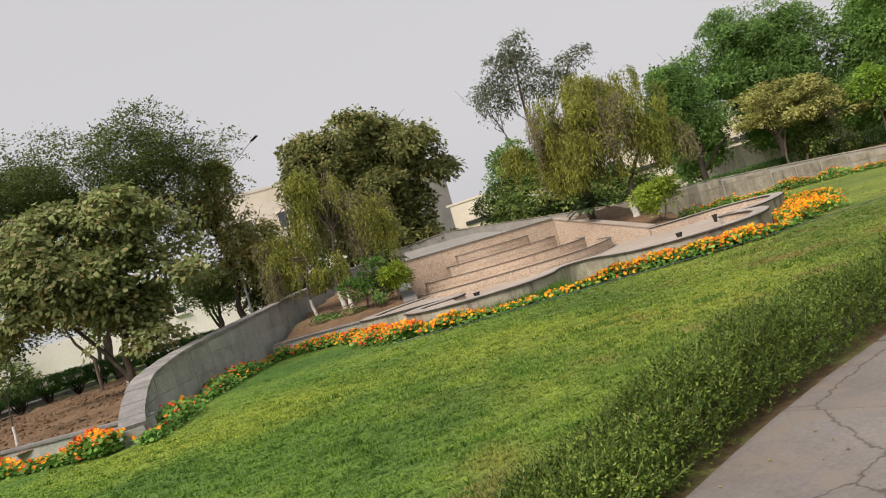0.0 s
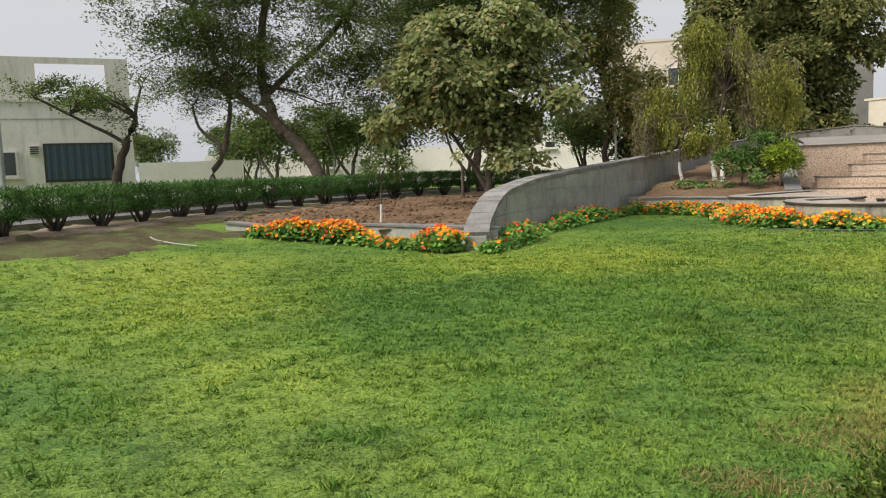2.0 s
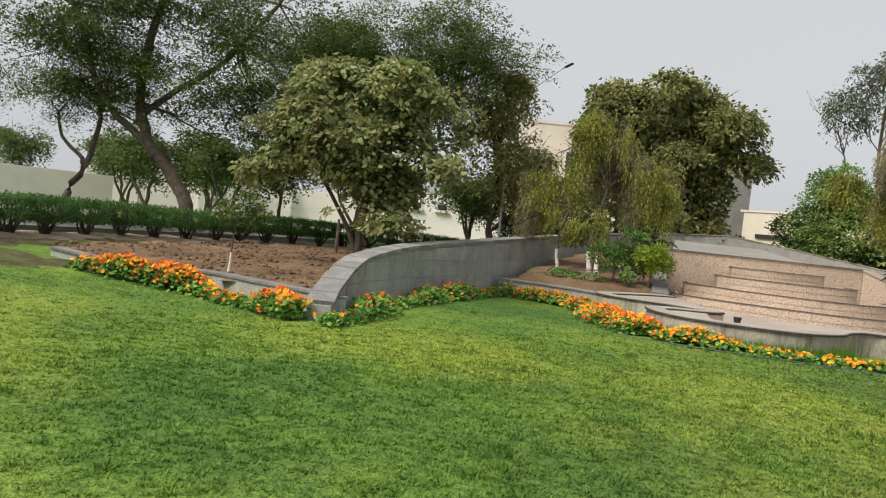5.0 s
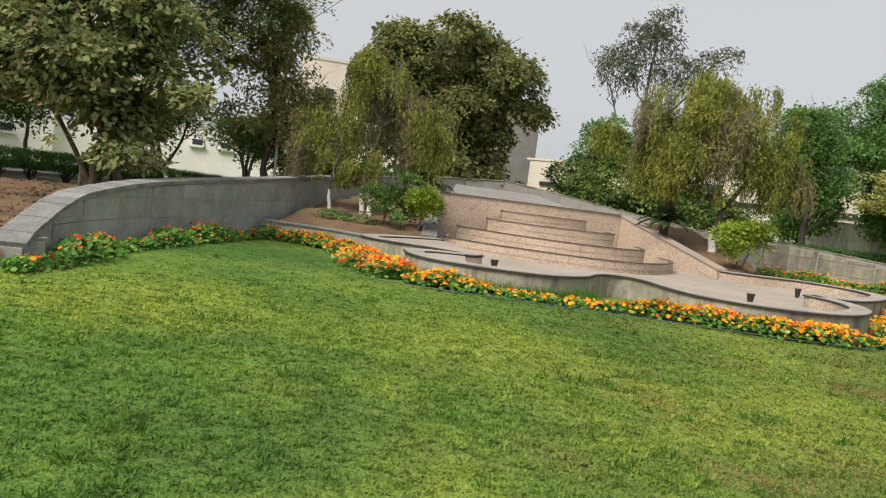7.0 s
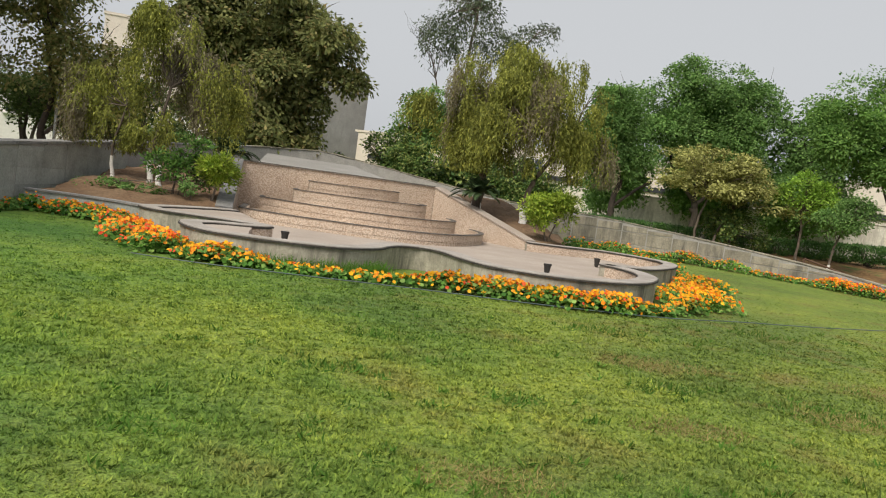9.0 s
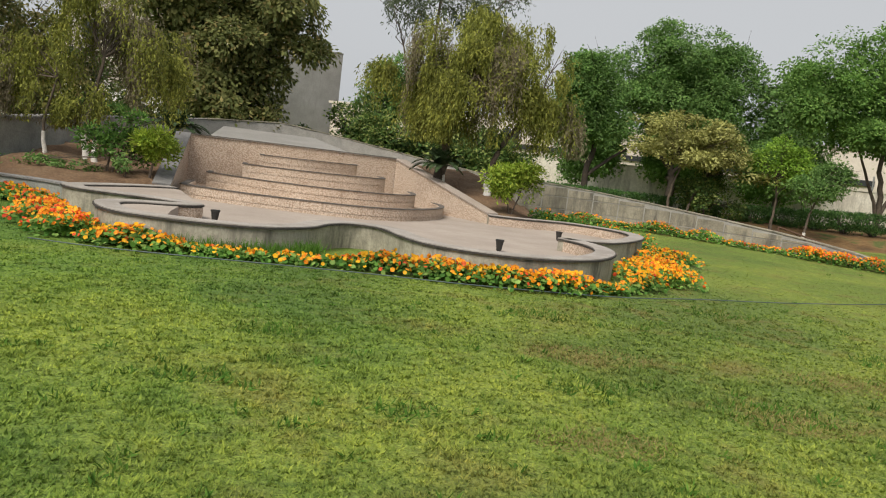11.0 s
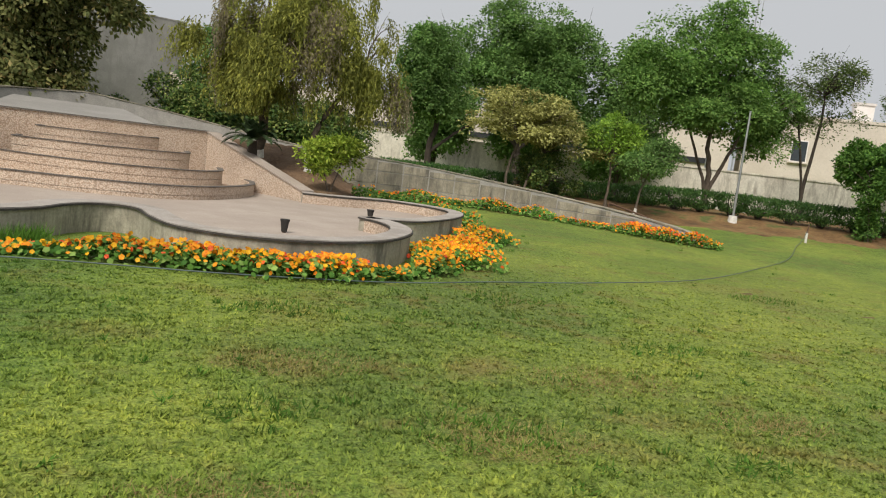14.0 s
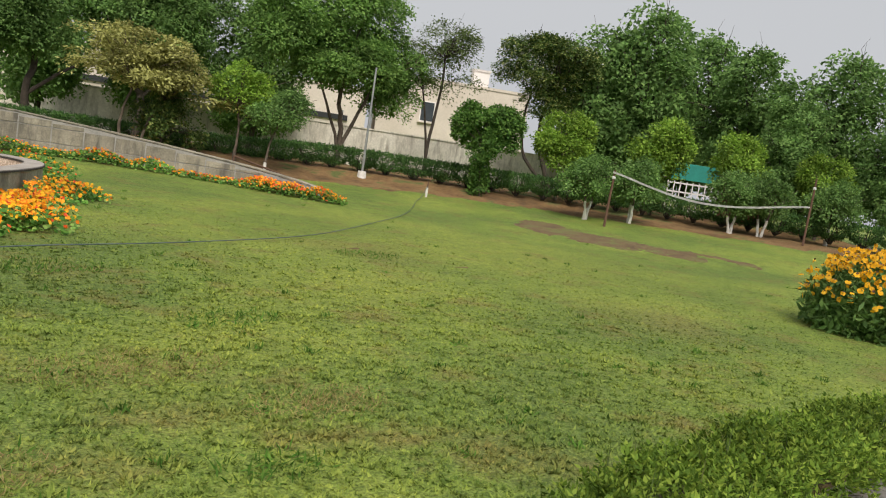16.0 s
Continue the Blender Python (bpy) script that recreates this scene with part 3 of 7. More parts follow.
def crown_points(rng, blobs, clumps, per, spread, flat=0.35, droop=0.35, shell=0.4, fill=0.18):
    """Leaves in sprays that cover a few overlapping masses: places, directions, normals, and the sprays' centres."""
    big = np.array(blobs, float)
    area = (big[:, 3] * big[:, 4] + big[:, 3] * big[:, 5] + big[:, 4] * big[:, 5])
    # boughs: lesser masses that stand out from each of the great ones
    m = max(9, clumps // 18)
    w = rng.choice(len(big), m, p=area / area.sum())
    d = unit(rng.normal(size=(m, 3)) + [0, 0, 0.1])
    cut = rng.uniform(0.27, 0.52, (m, 1))
    B = np.column_stack([big[w, :3] + d * big[w, 3:] * (1.02 - cut * 0.8), np.maximum(big[w, 3:] * cut, spread * 0.5)])
    area = B[:, 3] * B[:, 4]
    w = rng.choice(m, clumps, p=area / area.sum())
    d = unit(rng.normal(size=(clumps, 3)) + d[w] * 0.55 + [0, 0, 0.2])
    u = rng.uniform(0.3, 1.0, clumps) ** shell
    stray = rng.random(clumps) < 0.12
    u[stray] *= rng.uniform(1.05, 1.4, stray.sum())
    C = B[w, :3] + d * u[:, None] * B[w, 3:]
    # the rest fills the body of the crown
    core = np.nonzero(rng.random(clumps) < fill)[0]
    area = (big[:, 3] * big[:, 4] + big[:, 3] * big[:, 5] + big[:, 4] * big[:, 5])
    g = rng.choice(len(big), len(core), p=area / area.sum())
    d[core] = unit(rng.normal(size=(len(core), 3)))
    C[core] = big[g, :3] + d[core] * rng.uniform(0.45, 0.92, (len(core), 1)) * big[g, 3:]
    N = unit(unit(d / B[w, 3:]) * (1 - flat) + np.array([0, 0, 1.0]) * (flat + 0.15) + rng.normal(0, 0.22, (clumps, 3)))
    k = np.maximum(4, (per * rng.uniform(0.5, 1.5, clumps))).astype(int)
    i = np.repeat(np.arange(clumps), k)
    n = len(i)
    size = (spread * rng.uniform(0.6, 1.45, clumps))[i][:, None]
    A = unit(np.cross(N, unit(rng.normal(size=(clumps, 3)))))[i]
    E = np.cross(N[i], A)
    a = rng.uniform(0, 2 * np.pi, n)[:, None]
    r = np.sqrt(rng.random(n))[:, None] * 1.35
    R = A * np.cos(a) + E * np.sin(a)
    P = C[i] + R * r * size + N[i] * size * (rng.normal(0, 0.22, (n, 1)) - 0.22 * r * r)
    D = unit(R + N[i] * 0.1 + rng.normal(0, 0.42, (n, 3)) - np.array([0, 0, droop]))
    M_ = unit(N[i] + rng.normal(0, 0.4, (n, 3)))
    return P, D, M_, C


def limb(rng, a, b, r0, r1, sag=0.1, n=6, wob=0.05):
    a, b = np.asarray(a, float), np.asarray(b, float)
    u = np.linspace(0, 1, n)[:, None]
    L = np.linalg.norm(b - a)
    p = a + (b - a) * u
    p[:, 2] += sag * L * np.sin(np.pi * u[:, 0])
    p[1:-1] += rng.normal(0, wob * L, (n - 2, 3)) * [1, 1, 0.4]
    return p, np.linspace(r0, r1, n)


def tree(name, base, label, trunks, blobs, leaf, clumps, per, spread, leaf_l, leaf_w, bark="bark", seed=1, white=0.0,
         flat=0.35, droop=0.35, small=False, strands=0, lowest=0.8, strand_mat=None, twigs=26, group="", shell=0.4, fill=0.18, category="tree"):
    """A tree: tapered trunks with limbs, and a crown of many leaves. trunks: lists of (x, y, z) from the base, and the foot's radius."""
    rng = np.random.default_rng(seed)
    root = thing(name, base, label, category, group)
    P, D, N, C = crown_points(rng, blobs, clumps, per, spread, flat, droop, shell, fill)
    lines, whites = [], []
    forks = []
    for pts, r0 in trunks:
        p = smooth_line([(pts[0][0], pts[0][1], pts[0][2] - 0.3)] + list(pts), 4)
        rad = r0 * np.linspace(1.0, 0.42, len(p)) + r0 * 0.5 * np.exp(-np.maximum(p[:, 2], 0) / 0.12) * 0.4
        p[2:] += rng.normal(0, r0 * 0.18, (len(p) - 2, 3)) * [1, 1, 0]
        lines.append((p, rad))
        forks.append((p[-1], r0 * 0.45))
        forks.append((p[int(len(p) * 0.75)], r0 * 0.42))
        if white:
            low = p[:, 2] <= white
            if low.sum() > 1:
                whites.append((p[low], rad[low] * 1.06 + 0.004))
    pick = C[rng.permutation(len(C))[:twigs]]
    for c in pick:
        f, r = min(forks, key=lambda q: np.linalg.norm(q[0] - c) + rng.uniform(0, 0.6))
        p, rad = limb(rng, f, c, r * 0.62, 0.008, 0.06)
        lines.append((p, rad))
        for _ in range(2):
            m = p[rng.integers(2, 5)]
            lines.append(limb(rng, m, m + (c - f) * 0.35 + rng.normal(0, spread * 0.9, 3), r * 0.22, 0.005, 0.03, 4))
    part("trunk", tubes_mesh("trunk", lines, M[bark]), None, root)
    for foot in whites:
        part("painted_foot", tubes_mesh("painted_foot", [foot], M["limewash"]), None, root, "limewashed trunk foot")
    if strands:
        # bunches of strands that arch out and hang together from the bough ends
        each = 14
        bunch = max(1, strands // each)
        tips = C[rng.integers(0, len(C), bunch)]
        mid = np.array(blobs)[:, :3].mean(0)
        out = unit((tips - mid) * [1, 1, 0])
        fall = rng.uniform(0.4, 1.6, bunch)
        dry = np.sin(tips[:, 0] * 2.3 + seed) + np.sin(tips[:, 1] * 2.9) + np.sin(tips[:, 2] * 2.1 + tips[:, 0]) + rng.normal(0, 0.5, bunch) > 0.6
        i = np.repeat(np.arange(bunch), each)
        top = tips[i] + rng.normal(0, 0.10, (len(i), 3)) * [1, 1, 1.4]
        fall = fall[i] * rng.uniform(0.45, 1.2, len(i))
        n = 17
        u = np.tile(np.linspace(0, 1, n), len(i))[:, None]
        j = np.repeat(np.arange(len(i)), n)
        sway = out[i][j] * 0.10 * np.sin(np.minimum(u * 2.2, 1.57)) + rng.normal(0, 0.10, (len(i), 3))[j] * [1, 1, 0] * u
        Q = top[j] + sway
        Q[:, 2] -= (u[:, 0] ** 1.25) * fall[j]
        Q += rng.normal(0, 0.014, Q.shape)
        short = np.maximum(top[:, 2] - lowest, 0.15)
        Q[:, 2] = np.maximum(Q[:, 2], top[j, 2] - short[j] * u[:, 0])
        D2 = unit(rng.normal(0, 0.42, Q.shape) + out[i][j] * 0.25 * (1 - u) - [0, 0, 1.0])
        N2 = unit(rng.normal(size=Q.shape))
        cut = dry[i][j]
        v, f = spray_arrays(rng, np.concatenate([Q[~cut], P]), np.concatenate([D2[~cut], D]), np.concatenate([N2[~cut], N]), leaf_l, leaf_w, True)
        part("crown", quick_mesh("crown", v, f, M[leaf]), None, root)
        v, f = spray_arrays(rng, Q[cut], D2[cut], N2[cut], leaf_l, leaf_w * 0.8, True)
        part("withered_sprays", quick_mesh("withered_sprays", v, f, M[strand_mat]), None, root, "greyish withered hanging sprays")
    else:
        v, f = spray_arrays(rng, P, D, N, leaf_l, leaf_w, small)
        part("crown", quick_mesh("crown", v, f, M[leaf]), None, root)
    return root


# ---- ground ----
YELLOWED = [(-2.6, 9.3, 1.5), (0.9, 8.6, 1.4), (1.7, 6.6, 0.8), (-2.5, 8.2, 1.0), (2.4, 7.3, 0.8), (3.4, 6.2, 0.8), (-5.6, 4.5, 1.3),
            (4.1, 7.5, 0.7), (11.0, 11.2, 2.2), (8.4, 8.9, 1.1), (17.5, 13.2, 3.5), (-7.5, 7.0, 1.4), (5.6, 5.9, 0.9)]
LUSH = [(-3.1, 1.2, 0.9), (-4.8, 1.7, 0.9), (-6.6, 2.4, 1.0), (-2.3, 3.8, 0.8), (-0.6, 4.9, 0.8), (0.2, 5.9, 0.7), (-2.2, 14.8, 2.2), (2.9, 10.6, 1.1), (1.7, 6.9, 0.45), (5.3, 8.0, 0.8), (-1.9, 1.5, 0.4),
        (5.9, 9.5, 0.8), (10.2, 13.2, 1.6), (10.4, 7.0, 1.1), (8.6, 10.9, 0.8), (-3.5, 6.2, 0.9), (7.0, 10.9, 0.9)]
DRIED = [(-0.1, 2.6, 0.26), (0.2, 3.0, 0.3), (5.3, 10.6, 0.4), (4.1, 9.6, 0.3), (5.1, 8.9, 0.35), (6.0, 7.5, 0.26), (1.5, 5.15, 0.22), (3.2, 5.8, 0.35),
         (6.6, 7.2, 0.25), (8.0, 6.8, 0.25), (8.8, 6.3, 0.28), (14.7, 8.4, 0.9), (13.9, 13.3, 0.9), (8.2, 11.7, 0.35), (2.5, 7.4, 0.35), (6.9, 8.6, 0.35), (7.6, 7.6, 0.3)]


def spots(places, x, y):
    """How far the lawn at x, y lies inside uneven patches, 0 to 1."""
    x, y = np.asarray(x, float), np.asarray(y, float)
    wx = x + 0.22 * np.sin(2.3 * y + 1.1 * x) + 0.10 * np.sin(6.1 * y - 2 * x)
    wy = y + 0.22 * np.sin(2.7 * x - 0.8 * y) + 0.10 * np.sin(5.3 * x + 3 * y)
    total = np.zeros(np.shape(x))
    for px, py, r in places:
        total += np.exp(-((wx - px) ** 2 + (wy - py) ** 2) / (r * r))
    return np.clip(total, 0, 1)


def tone_mesh(me, x, y):
    """Stores the lawn's own colour patches on its mesh."""
    me.attributes.new("tone", "FLOAT", "POINT").data.foreach_set("value", (spots(YELLOWED, x, y) - spots(LUSH, x, y)).astype(np.float32))
    me.attributes.new("dried", "FLOAT", "POINT").data.foreach_set("value", spots(DRIED, x, y).astype(np.float32))


def build_ground():
    near = np.concatenate([[-600, -250, -120, -70], np.arange(-45, -12, 1.5), np.arange(-12, 24, 0.3), np.arange(24, 61, 1.5), [75, 110, 200, 400, 700]])
    X, Y = np.meshgrid(near, near, indexing="ij")
    Z = ground_z(X, Y)
    idx = np.arange(X.size).reshape(X.shape)
    f = np.stack([idx[:-1, :-1], idx[1:, :-1], idx[1:, 1:], idx[:-1, 1:]], -1).reshape(-1, 4)
    me = quick_mesh("ground", np.column_stack([X.ravel(), Y.ravel(), Z.ravel()]), f, M["turf"])
    me.polygons.foreach_set("use_smooth", np.ones(len(me.polygons), bool))
    tone_mesh(me, X.ravel(), Y.ravel())
    tagged(new("ground", me), "green lawn with yellowish and dry brown patches", "lawn", kind="structure")


build_ground()

# plan lines shared by several things
HEDGE = smooth_line([(-0.62, 0.62), (-0.1, 1.22), (0.5, 1.75), (1.25, 2.4), (2.1, 3.05), (3.5, 3.9), (5.5, 4.68), (8.0, 5.25), (10.3, 5.3), (12.6, 4.98), (15.0, 4.35)], 6)
WALL_PLAN = [(-4.5, 9.75, 0.26), (-4.72, 10.6, 0.48), (-4.95, 12.0, 0.80), (-4.92, 13.6, 0.98), (-4.78, 15.3, 1.09), (-4.4, 17.6, 1.22), (-4.1, 20.0, 1.34),
             (-3.7, 22.5, 1.48), (-2.9, 26.0, 1.72), (-1.6, 29.5, 1.96), (0.2, 31.8, 2.24), (2.3, 32.5, 2.40), (4.6, 32.5, 2.12), (7.2, 31.9, 1.74),
             (9.6, 30.9, 1.42), (11.7, 30.0, 1.38), (13.5, 28.9, 1.26), (15.2, 27.4, 1.08), (17.0, 25.2, 0.84), (18.2, 23.4, 0.64), (19.15, 21.6, 0.36)]
OUTLINE = [(0.0, 19.75), (-0.55, 19.2), (-1.1, 18.4), (-1.5, 17.5), (-1.15, 16.85), (-0.5, 16.55), (0.2, 16.3), (0.75, 16.0), (0.55, 15.75), (0.0, 15.5), (-0.35, 14.95), (-0.2, 14.2), (0.2, 13.6),
           (0.73, 13.36), (1.32, 13.25), (1.91, 13.3), (2.35, 13.5), (2.83, 14.05), (3.10, 14.75), (3.42, 15.2), (3.78, 15.3), (4.05, 15.0), (4.19, 14.2), (4.43, 13.45), (4.84, 13.03),
           (5.27, 12.83), (5.84, 12.8), (6.5, 12.98), (7.09, 13.35), (7.6, 13.95), (8.05, 14.75), (8.28, 15.6), (8.25, 16.4), (8.0, 16.85), (7.75, 16.75), (8.0, 16.55), (8.42, 16.72),
           (9.03, 16.98), (10.03, 18.1), (10.87, 19.4), (11.22, 20.5), (11.0, 21.5), (10.25, 22.25), (9.49, 22.3), (8.57, 22.05), (7.72, 22.1)]
DECK, RIM = 0.17, 0.42


# ---- water cascade ----
def build_cascade():
    root = thing("fountain_cascade", (0, 0, 0), "dry cream pebble-clad cascade fountain with stepped tiers and a curved basin", "fountain")
    line = smooth_line(OUTLINE, 5)
    floor = np.concatenate([offset_line(line, 0.16)[:, :2], [[5.9, 26.2], [-0.1, 25.2]]])
    part("basin_floor", draped("basin_floor", floor, M["floor"], 0.0, 0.1, 0.0, lambda x, y: 0 * x + DECK, 0.001, 2), None, root)
    bm = strip_solid(line, 0.30, -0.1, RIM - 0.035)
    part("basin_wall", bm, M["rimside"], root)
    cap = strip_solid(offset_line(line, -0.012), 0.345, RIM - 0.008, RIM + 0.006)
    part("basin_rim", cap, M["rim"], root, "flat grey cement rim")
    # thin dark strips just below the rim, along its outer and inner edges
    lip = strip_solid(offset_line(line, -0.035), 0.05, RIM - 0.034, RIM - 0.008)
    part("rim_edge", lip, M["edge"], root, "thin dark strip along the rim edge")
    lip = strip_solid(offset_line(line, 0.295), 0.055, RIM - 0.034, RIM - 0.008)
    part("rim_edge", lip, M["edge"], root, "thin dark strip along the rim edge")
    inner = strip_solid(offset_line(line, 0.301), 0.03, DECK - 0.02, RIM - 0.05)
    part("basin_lining", inner, M["pebble"], root)
    for ledge in ([(-0.05, 19.55), (-0.42, 19.1), (-0.9, 18.35), (-1.28, 17.55), (-1.0, 17.05), (-0.4, 16.8), (0.3, 16.55), (0.9, 16.2), (0.75, 17.4), (0.3, 19.3)],
                  [(0.75, 15.6), (0.15, 15.3), (-0.12, 14.9), (0.0, 14.3), (0.35, 13.85), (0.8, 13.6), (0.75, 14.6)]):
        part("ledge", plate(ledge, DECK, RIM - 0.03), M["floor"], root, "shallow cream ledge behind the rim")
    tiers = [(0.46, [(0.15, 20.5), (0.9, 20.0), (1.85, 19.6), (3.65, 19.3), (4.95, 19.75), (5.95, 21.0), (6.55, 22.3), (6.75, 23.5), (6.7, 24.5)], (0.1, 24.4)),
             (0.69, [(0.5, 22.7), (1.9, 21.6), (3.4, 21.1), (4.7, 21.4), (5.5, 22.1), (5.9, 23.0), (6.0, 24.4)], (0.45, 24.6)),
             (1.0, [(1.35, 22.75), (2.5, 22.4), (3.8, 22.6), (4.7, 23.1), (5.14, 23.8), (5.2, 25.2)], (1.3, 24.8)),
             (1.27, [(1.75, 23.3), (2.8, 23.4), (3.7, 23.9), (4.37, 24.5), (4.4, 25.4)], (1.7, 25.0))]
    for top, front, corner in tiers:
        f = smooth_line(front, 6)
        run = np.concatenate([[(corner[0] + f[0][0]) / 2 - 0.0, (corner[1] + f[0][1]) / 2] * np.ones((1, 2)), f])
        part("tier", plate(np.concatenate([f, [corner]]), DECK - 0.05, top - 0.2), M["pebble"], root)
        part("tier_lip", strip_solid(run, 0.16, top - 0.22, top - 0.028), M["pebble"], root)
        part("coping", strip_solid(offset_line(run, -0.02), 0.14, top - 0.022, top - 0.004), M["nosing"], root, "dark stone nosing")
    w = smooth_line([(-0.2, 24.65), (1.5, 25.0), (3.5, 25.5), (5.72, 26.1)], 6)
    part("head_wall", strip_solid(w, 0.4, 0.0, 1.56), M["pebble"], root)
    part("coping", strip_solid(offset_line(w, -0.04), 0.46, 1.565, 1.595), M["nosing"], root, "dark stone nosing")
    # sloping cheek walls
    for a, b, za, zb, wd in (((0.02, 19.75), (-0.2, 24.65), 0.42, 1.56, 0.32), ((7.72, 22.05), (5.72, 26.05), 0.42, 1.54, -0.32)):
        p = np.linspace(a, b, 8)
        z = np.linspace(za, zb, 8)
        part("cheek_wall", strip_solid(p, wd, -0.1, z), M["pebble"], root)
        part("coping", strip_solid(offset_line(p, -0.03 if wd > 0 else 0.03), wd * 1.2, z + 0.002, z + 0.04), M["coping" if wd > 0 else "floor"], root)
    # sloping dry channel behind the head wall
    bm = bmesh.new()
    v = [bm.verts.new(c) for c in ((0.1, 26.0, 1.5), (4.6, 26.8, 1.5), (3.4, 31.2, 1.95), (0.2, 31.0, 1.98), (0.1, 26.0, 0.9), (4.6, 26.8, 0.9), (3.4, 31.2, 0.9), (0.2, 31.0, 0.9))]
    for q in ((0, 1, 2, 3), (4, 5, 6, 7), (0, 1, 5, 4), (1, 2, 6, 5), (2, 3, 7, 6), (3, 0, 4, 7)):
        bm.faces.new([v[i] for i in q])
    part("channel_slab", bm, M["apron"], root)


build_cascade()


def nozzle(x, y, k=1.0):
    root = thing("fountain_nozzle", (x, y, DECK), "small black tapered fountain nozzle standing on the basin floor", "nozzle", "nozzles of the fountain")
    bm = bmesh.new()
    bmesh.ops.create_cone(bm, cap_ends=True, segments=14, radius1=0.045 * k, radius2=0.07 * k, depth=0.17, matrix=pose(0, 0, 0.10))
    part("cup", bm, M["blackmetal"], root)
    bm = bmesh.new()
    bmesh.ops.create_cone(bm, cap_ends=True, segments=14, radius1=0.078 * k, radius2=0.078 * k, depth=0.03, matrix=pose(0, 0, 0.20))
    part("collar", bm, M["blackmetal"], root)
    bm = bmesh.new()
    bmesh.ops.create_cone(bm, cap_ends=True, segments=10, radius1=0.03, radius2=0.03, depth=0.04, matrix=pose(0, 0, 0.01))
    part("foot", bm, M["rust"], root)


for x, y in ((1.32, 15.6), (6.2, 15.5), (8.6, 19.0)):
    nozzle(x, y)


# ---- long retaining wall ----
def build_wall():
    w = smooth_line([p[:2] for p in WALL_PLAN], 6)
    z = np.interp(np.linspace(0, 1, len(w)), np.linspace(0, 1, len(WALL_PLAN)), [p[2] for p in WALL_PLAN])
    wall = tagged(part("wall_garden", strip_solid(w, 0.32, -0.3, z - 0.04), M["joint"]), "curved grey stone garden wall with slab facing and sloping top", "wall", kind="structure")
    s = np.concatenate([[0], np.cumsum(np.linalg.norm(np.diff(w, axis=0), axis=1))])
    top = lambda q: np.interp(q, s, z)
    at = lambda q: np.array([np.interp(q, s, w[:, 0]), np.interp(q, s, w[:, 1])])
    return wall, s[-1], at, top


WALL, WALL_LEN, wall_at, wall_top = build_wall()


# ---- soil, road, path ----
def build_grounds():
    bed = [(-9.9, 10.7), (-8.5, 11.0), (-7.2, 11.2), (-5.6, 10.7), (-4.75, 10.5), (-5.1, 12.0), (-5.05, 14.0), (-4.6, 17.6), (-4.2, 20.5), (-3.4, 25.0), (-5.0, 27.0), (-9.0, 26.0), (-10.6, 21.0), (-11.4, 15.0), (-11.0, 11.2)]
    tagged(new("soil_bed", draped("soil_bed", bed, M["soil"], 0.0, 0.3, 0.12, lambda x, y: np.maximum(0.30, ground_z(x, y) + 0.06) + 0.018 * np.maximum(y - 11, 0), 0.025, 3)), "bare brown raked soil in a raised bed", "soil", kind="structure")
    # worn grass strip; the shade before the hedge is put into its colour
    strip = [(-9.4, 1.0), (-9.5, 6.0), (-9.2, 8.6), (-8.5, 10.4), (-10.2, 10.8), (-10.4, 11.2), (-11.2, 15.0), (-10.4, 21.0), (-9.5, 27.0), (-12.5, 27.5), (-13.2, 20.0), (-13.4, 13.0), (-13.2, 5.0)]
    tagged(new("soil_strip", draped("soil_strip", strip, M["worn"], 0.03, 0.25, 0.6, None, 0.02, 5)), "worn grass strip before the clipped hedge, with shade in its colour", "soil", kind="structure")
    sandy = [(-11.0, 2.0), (-11.2, 7.4), (-11.5, 11.0), (-11.7, 14.5), (-11.4, 18.0), (-10.8, 21.3), (-9.0, 25.6), (-10.2, 27.0), (-12.2, 21.7), (-13.0, 18.0), (-13.1, 14.5), (-13.0, 11.0), (-12.6, 7.4), (-12.4, 2.0)]
    tagged(new("soil_strip", draped("soil_strip", sandy, M["sand"], 0.06, 0.2, 0.25, None, 0.012, 6)), "pale sandy soil strip under the clipped hedge", "soil", kind="structure")
    inner_l = [(-3.95, 18.9), (-2.9, 18.75), (-1.3, 18.35), (-0.6, 19.4), (0.0, 19.9), (-0.2, 24.7), (0.2, 28.0), (-1.2, 29.6), (-2.8, 25.8), (-3.65, 22.4)]
    tagged(new("soil_bed", draped("soil_bed", inner_l, M["soil"], 0.0, 0.25, 0.02, lambda x, y: 0.36 + 0.135 * np.maximum(y - 18.8, 0) * 0.9, 0.03, 7)), "brown planted soil slope beside the cascade", "soil", kind="structure")
    inner_r = [(7.9, 22.0), (8.6, 22.2), (9.5, 22.45), (10.2, 22.5), (10.5, 23.6), (10.3, 25.6), (9.7, 28.0), (8.6, 30.5), (6.8, 31.6), (4.4, 32.0), (4.5, 27.2), (6.0, 26.2)]
    tagged(new("soil_bed", draped("soil_bed", inner_r, M["soil"], 0.0, 0.25, 0.02, lambda x, y: 0.30 + np.clip(0.17 * (y - 22.0) - 0.32 * np.maximum(x - 8.6, 0), -0.32, 1.1), 0.03, 9)), "brown planted soil slope beside the cascade", "soil", kind="structure")
    bank = [(19.2, 25.6), (22.6, 25.2), (26.0, 23.0), (28.6, 20.2), (31.2, 16.4), (34.0, 12.0), (38.0, 7.0), (44.0, 7.0), (42.0, 16.0), (36.0, 25.0), (27.0, 33.0), (17.0, 36.0), (14.0, 31.0), (17.5, 26.0)]
    tagged(new("soil_bank", draped("soil_bank", bank, M["bank"], 0.03, 0.4, 0.3, lambda x, y: ground_z(x, y) + 0.25 * sstep(2.3, 5.0, (x - 19.2) * 0.59 + (y - 25.6) * 0.81), 0.012, 11)), "bare brown soil bank along the lawn", "soil", kind="structure")
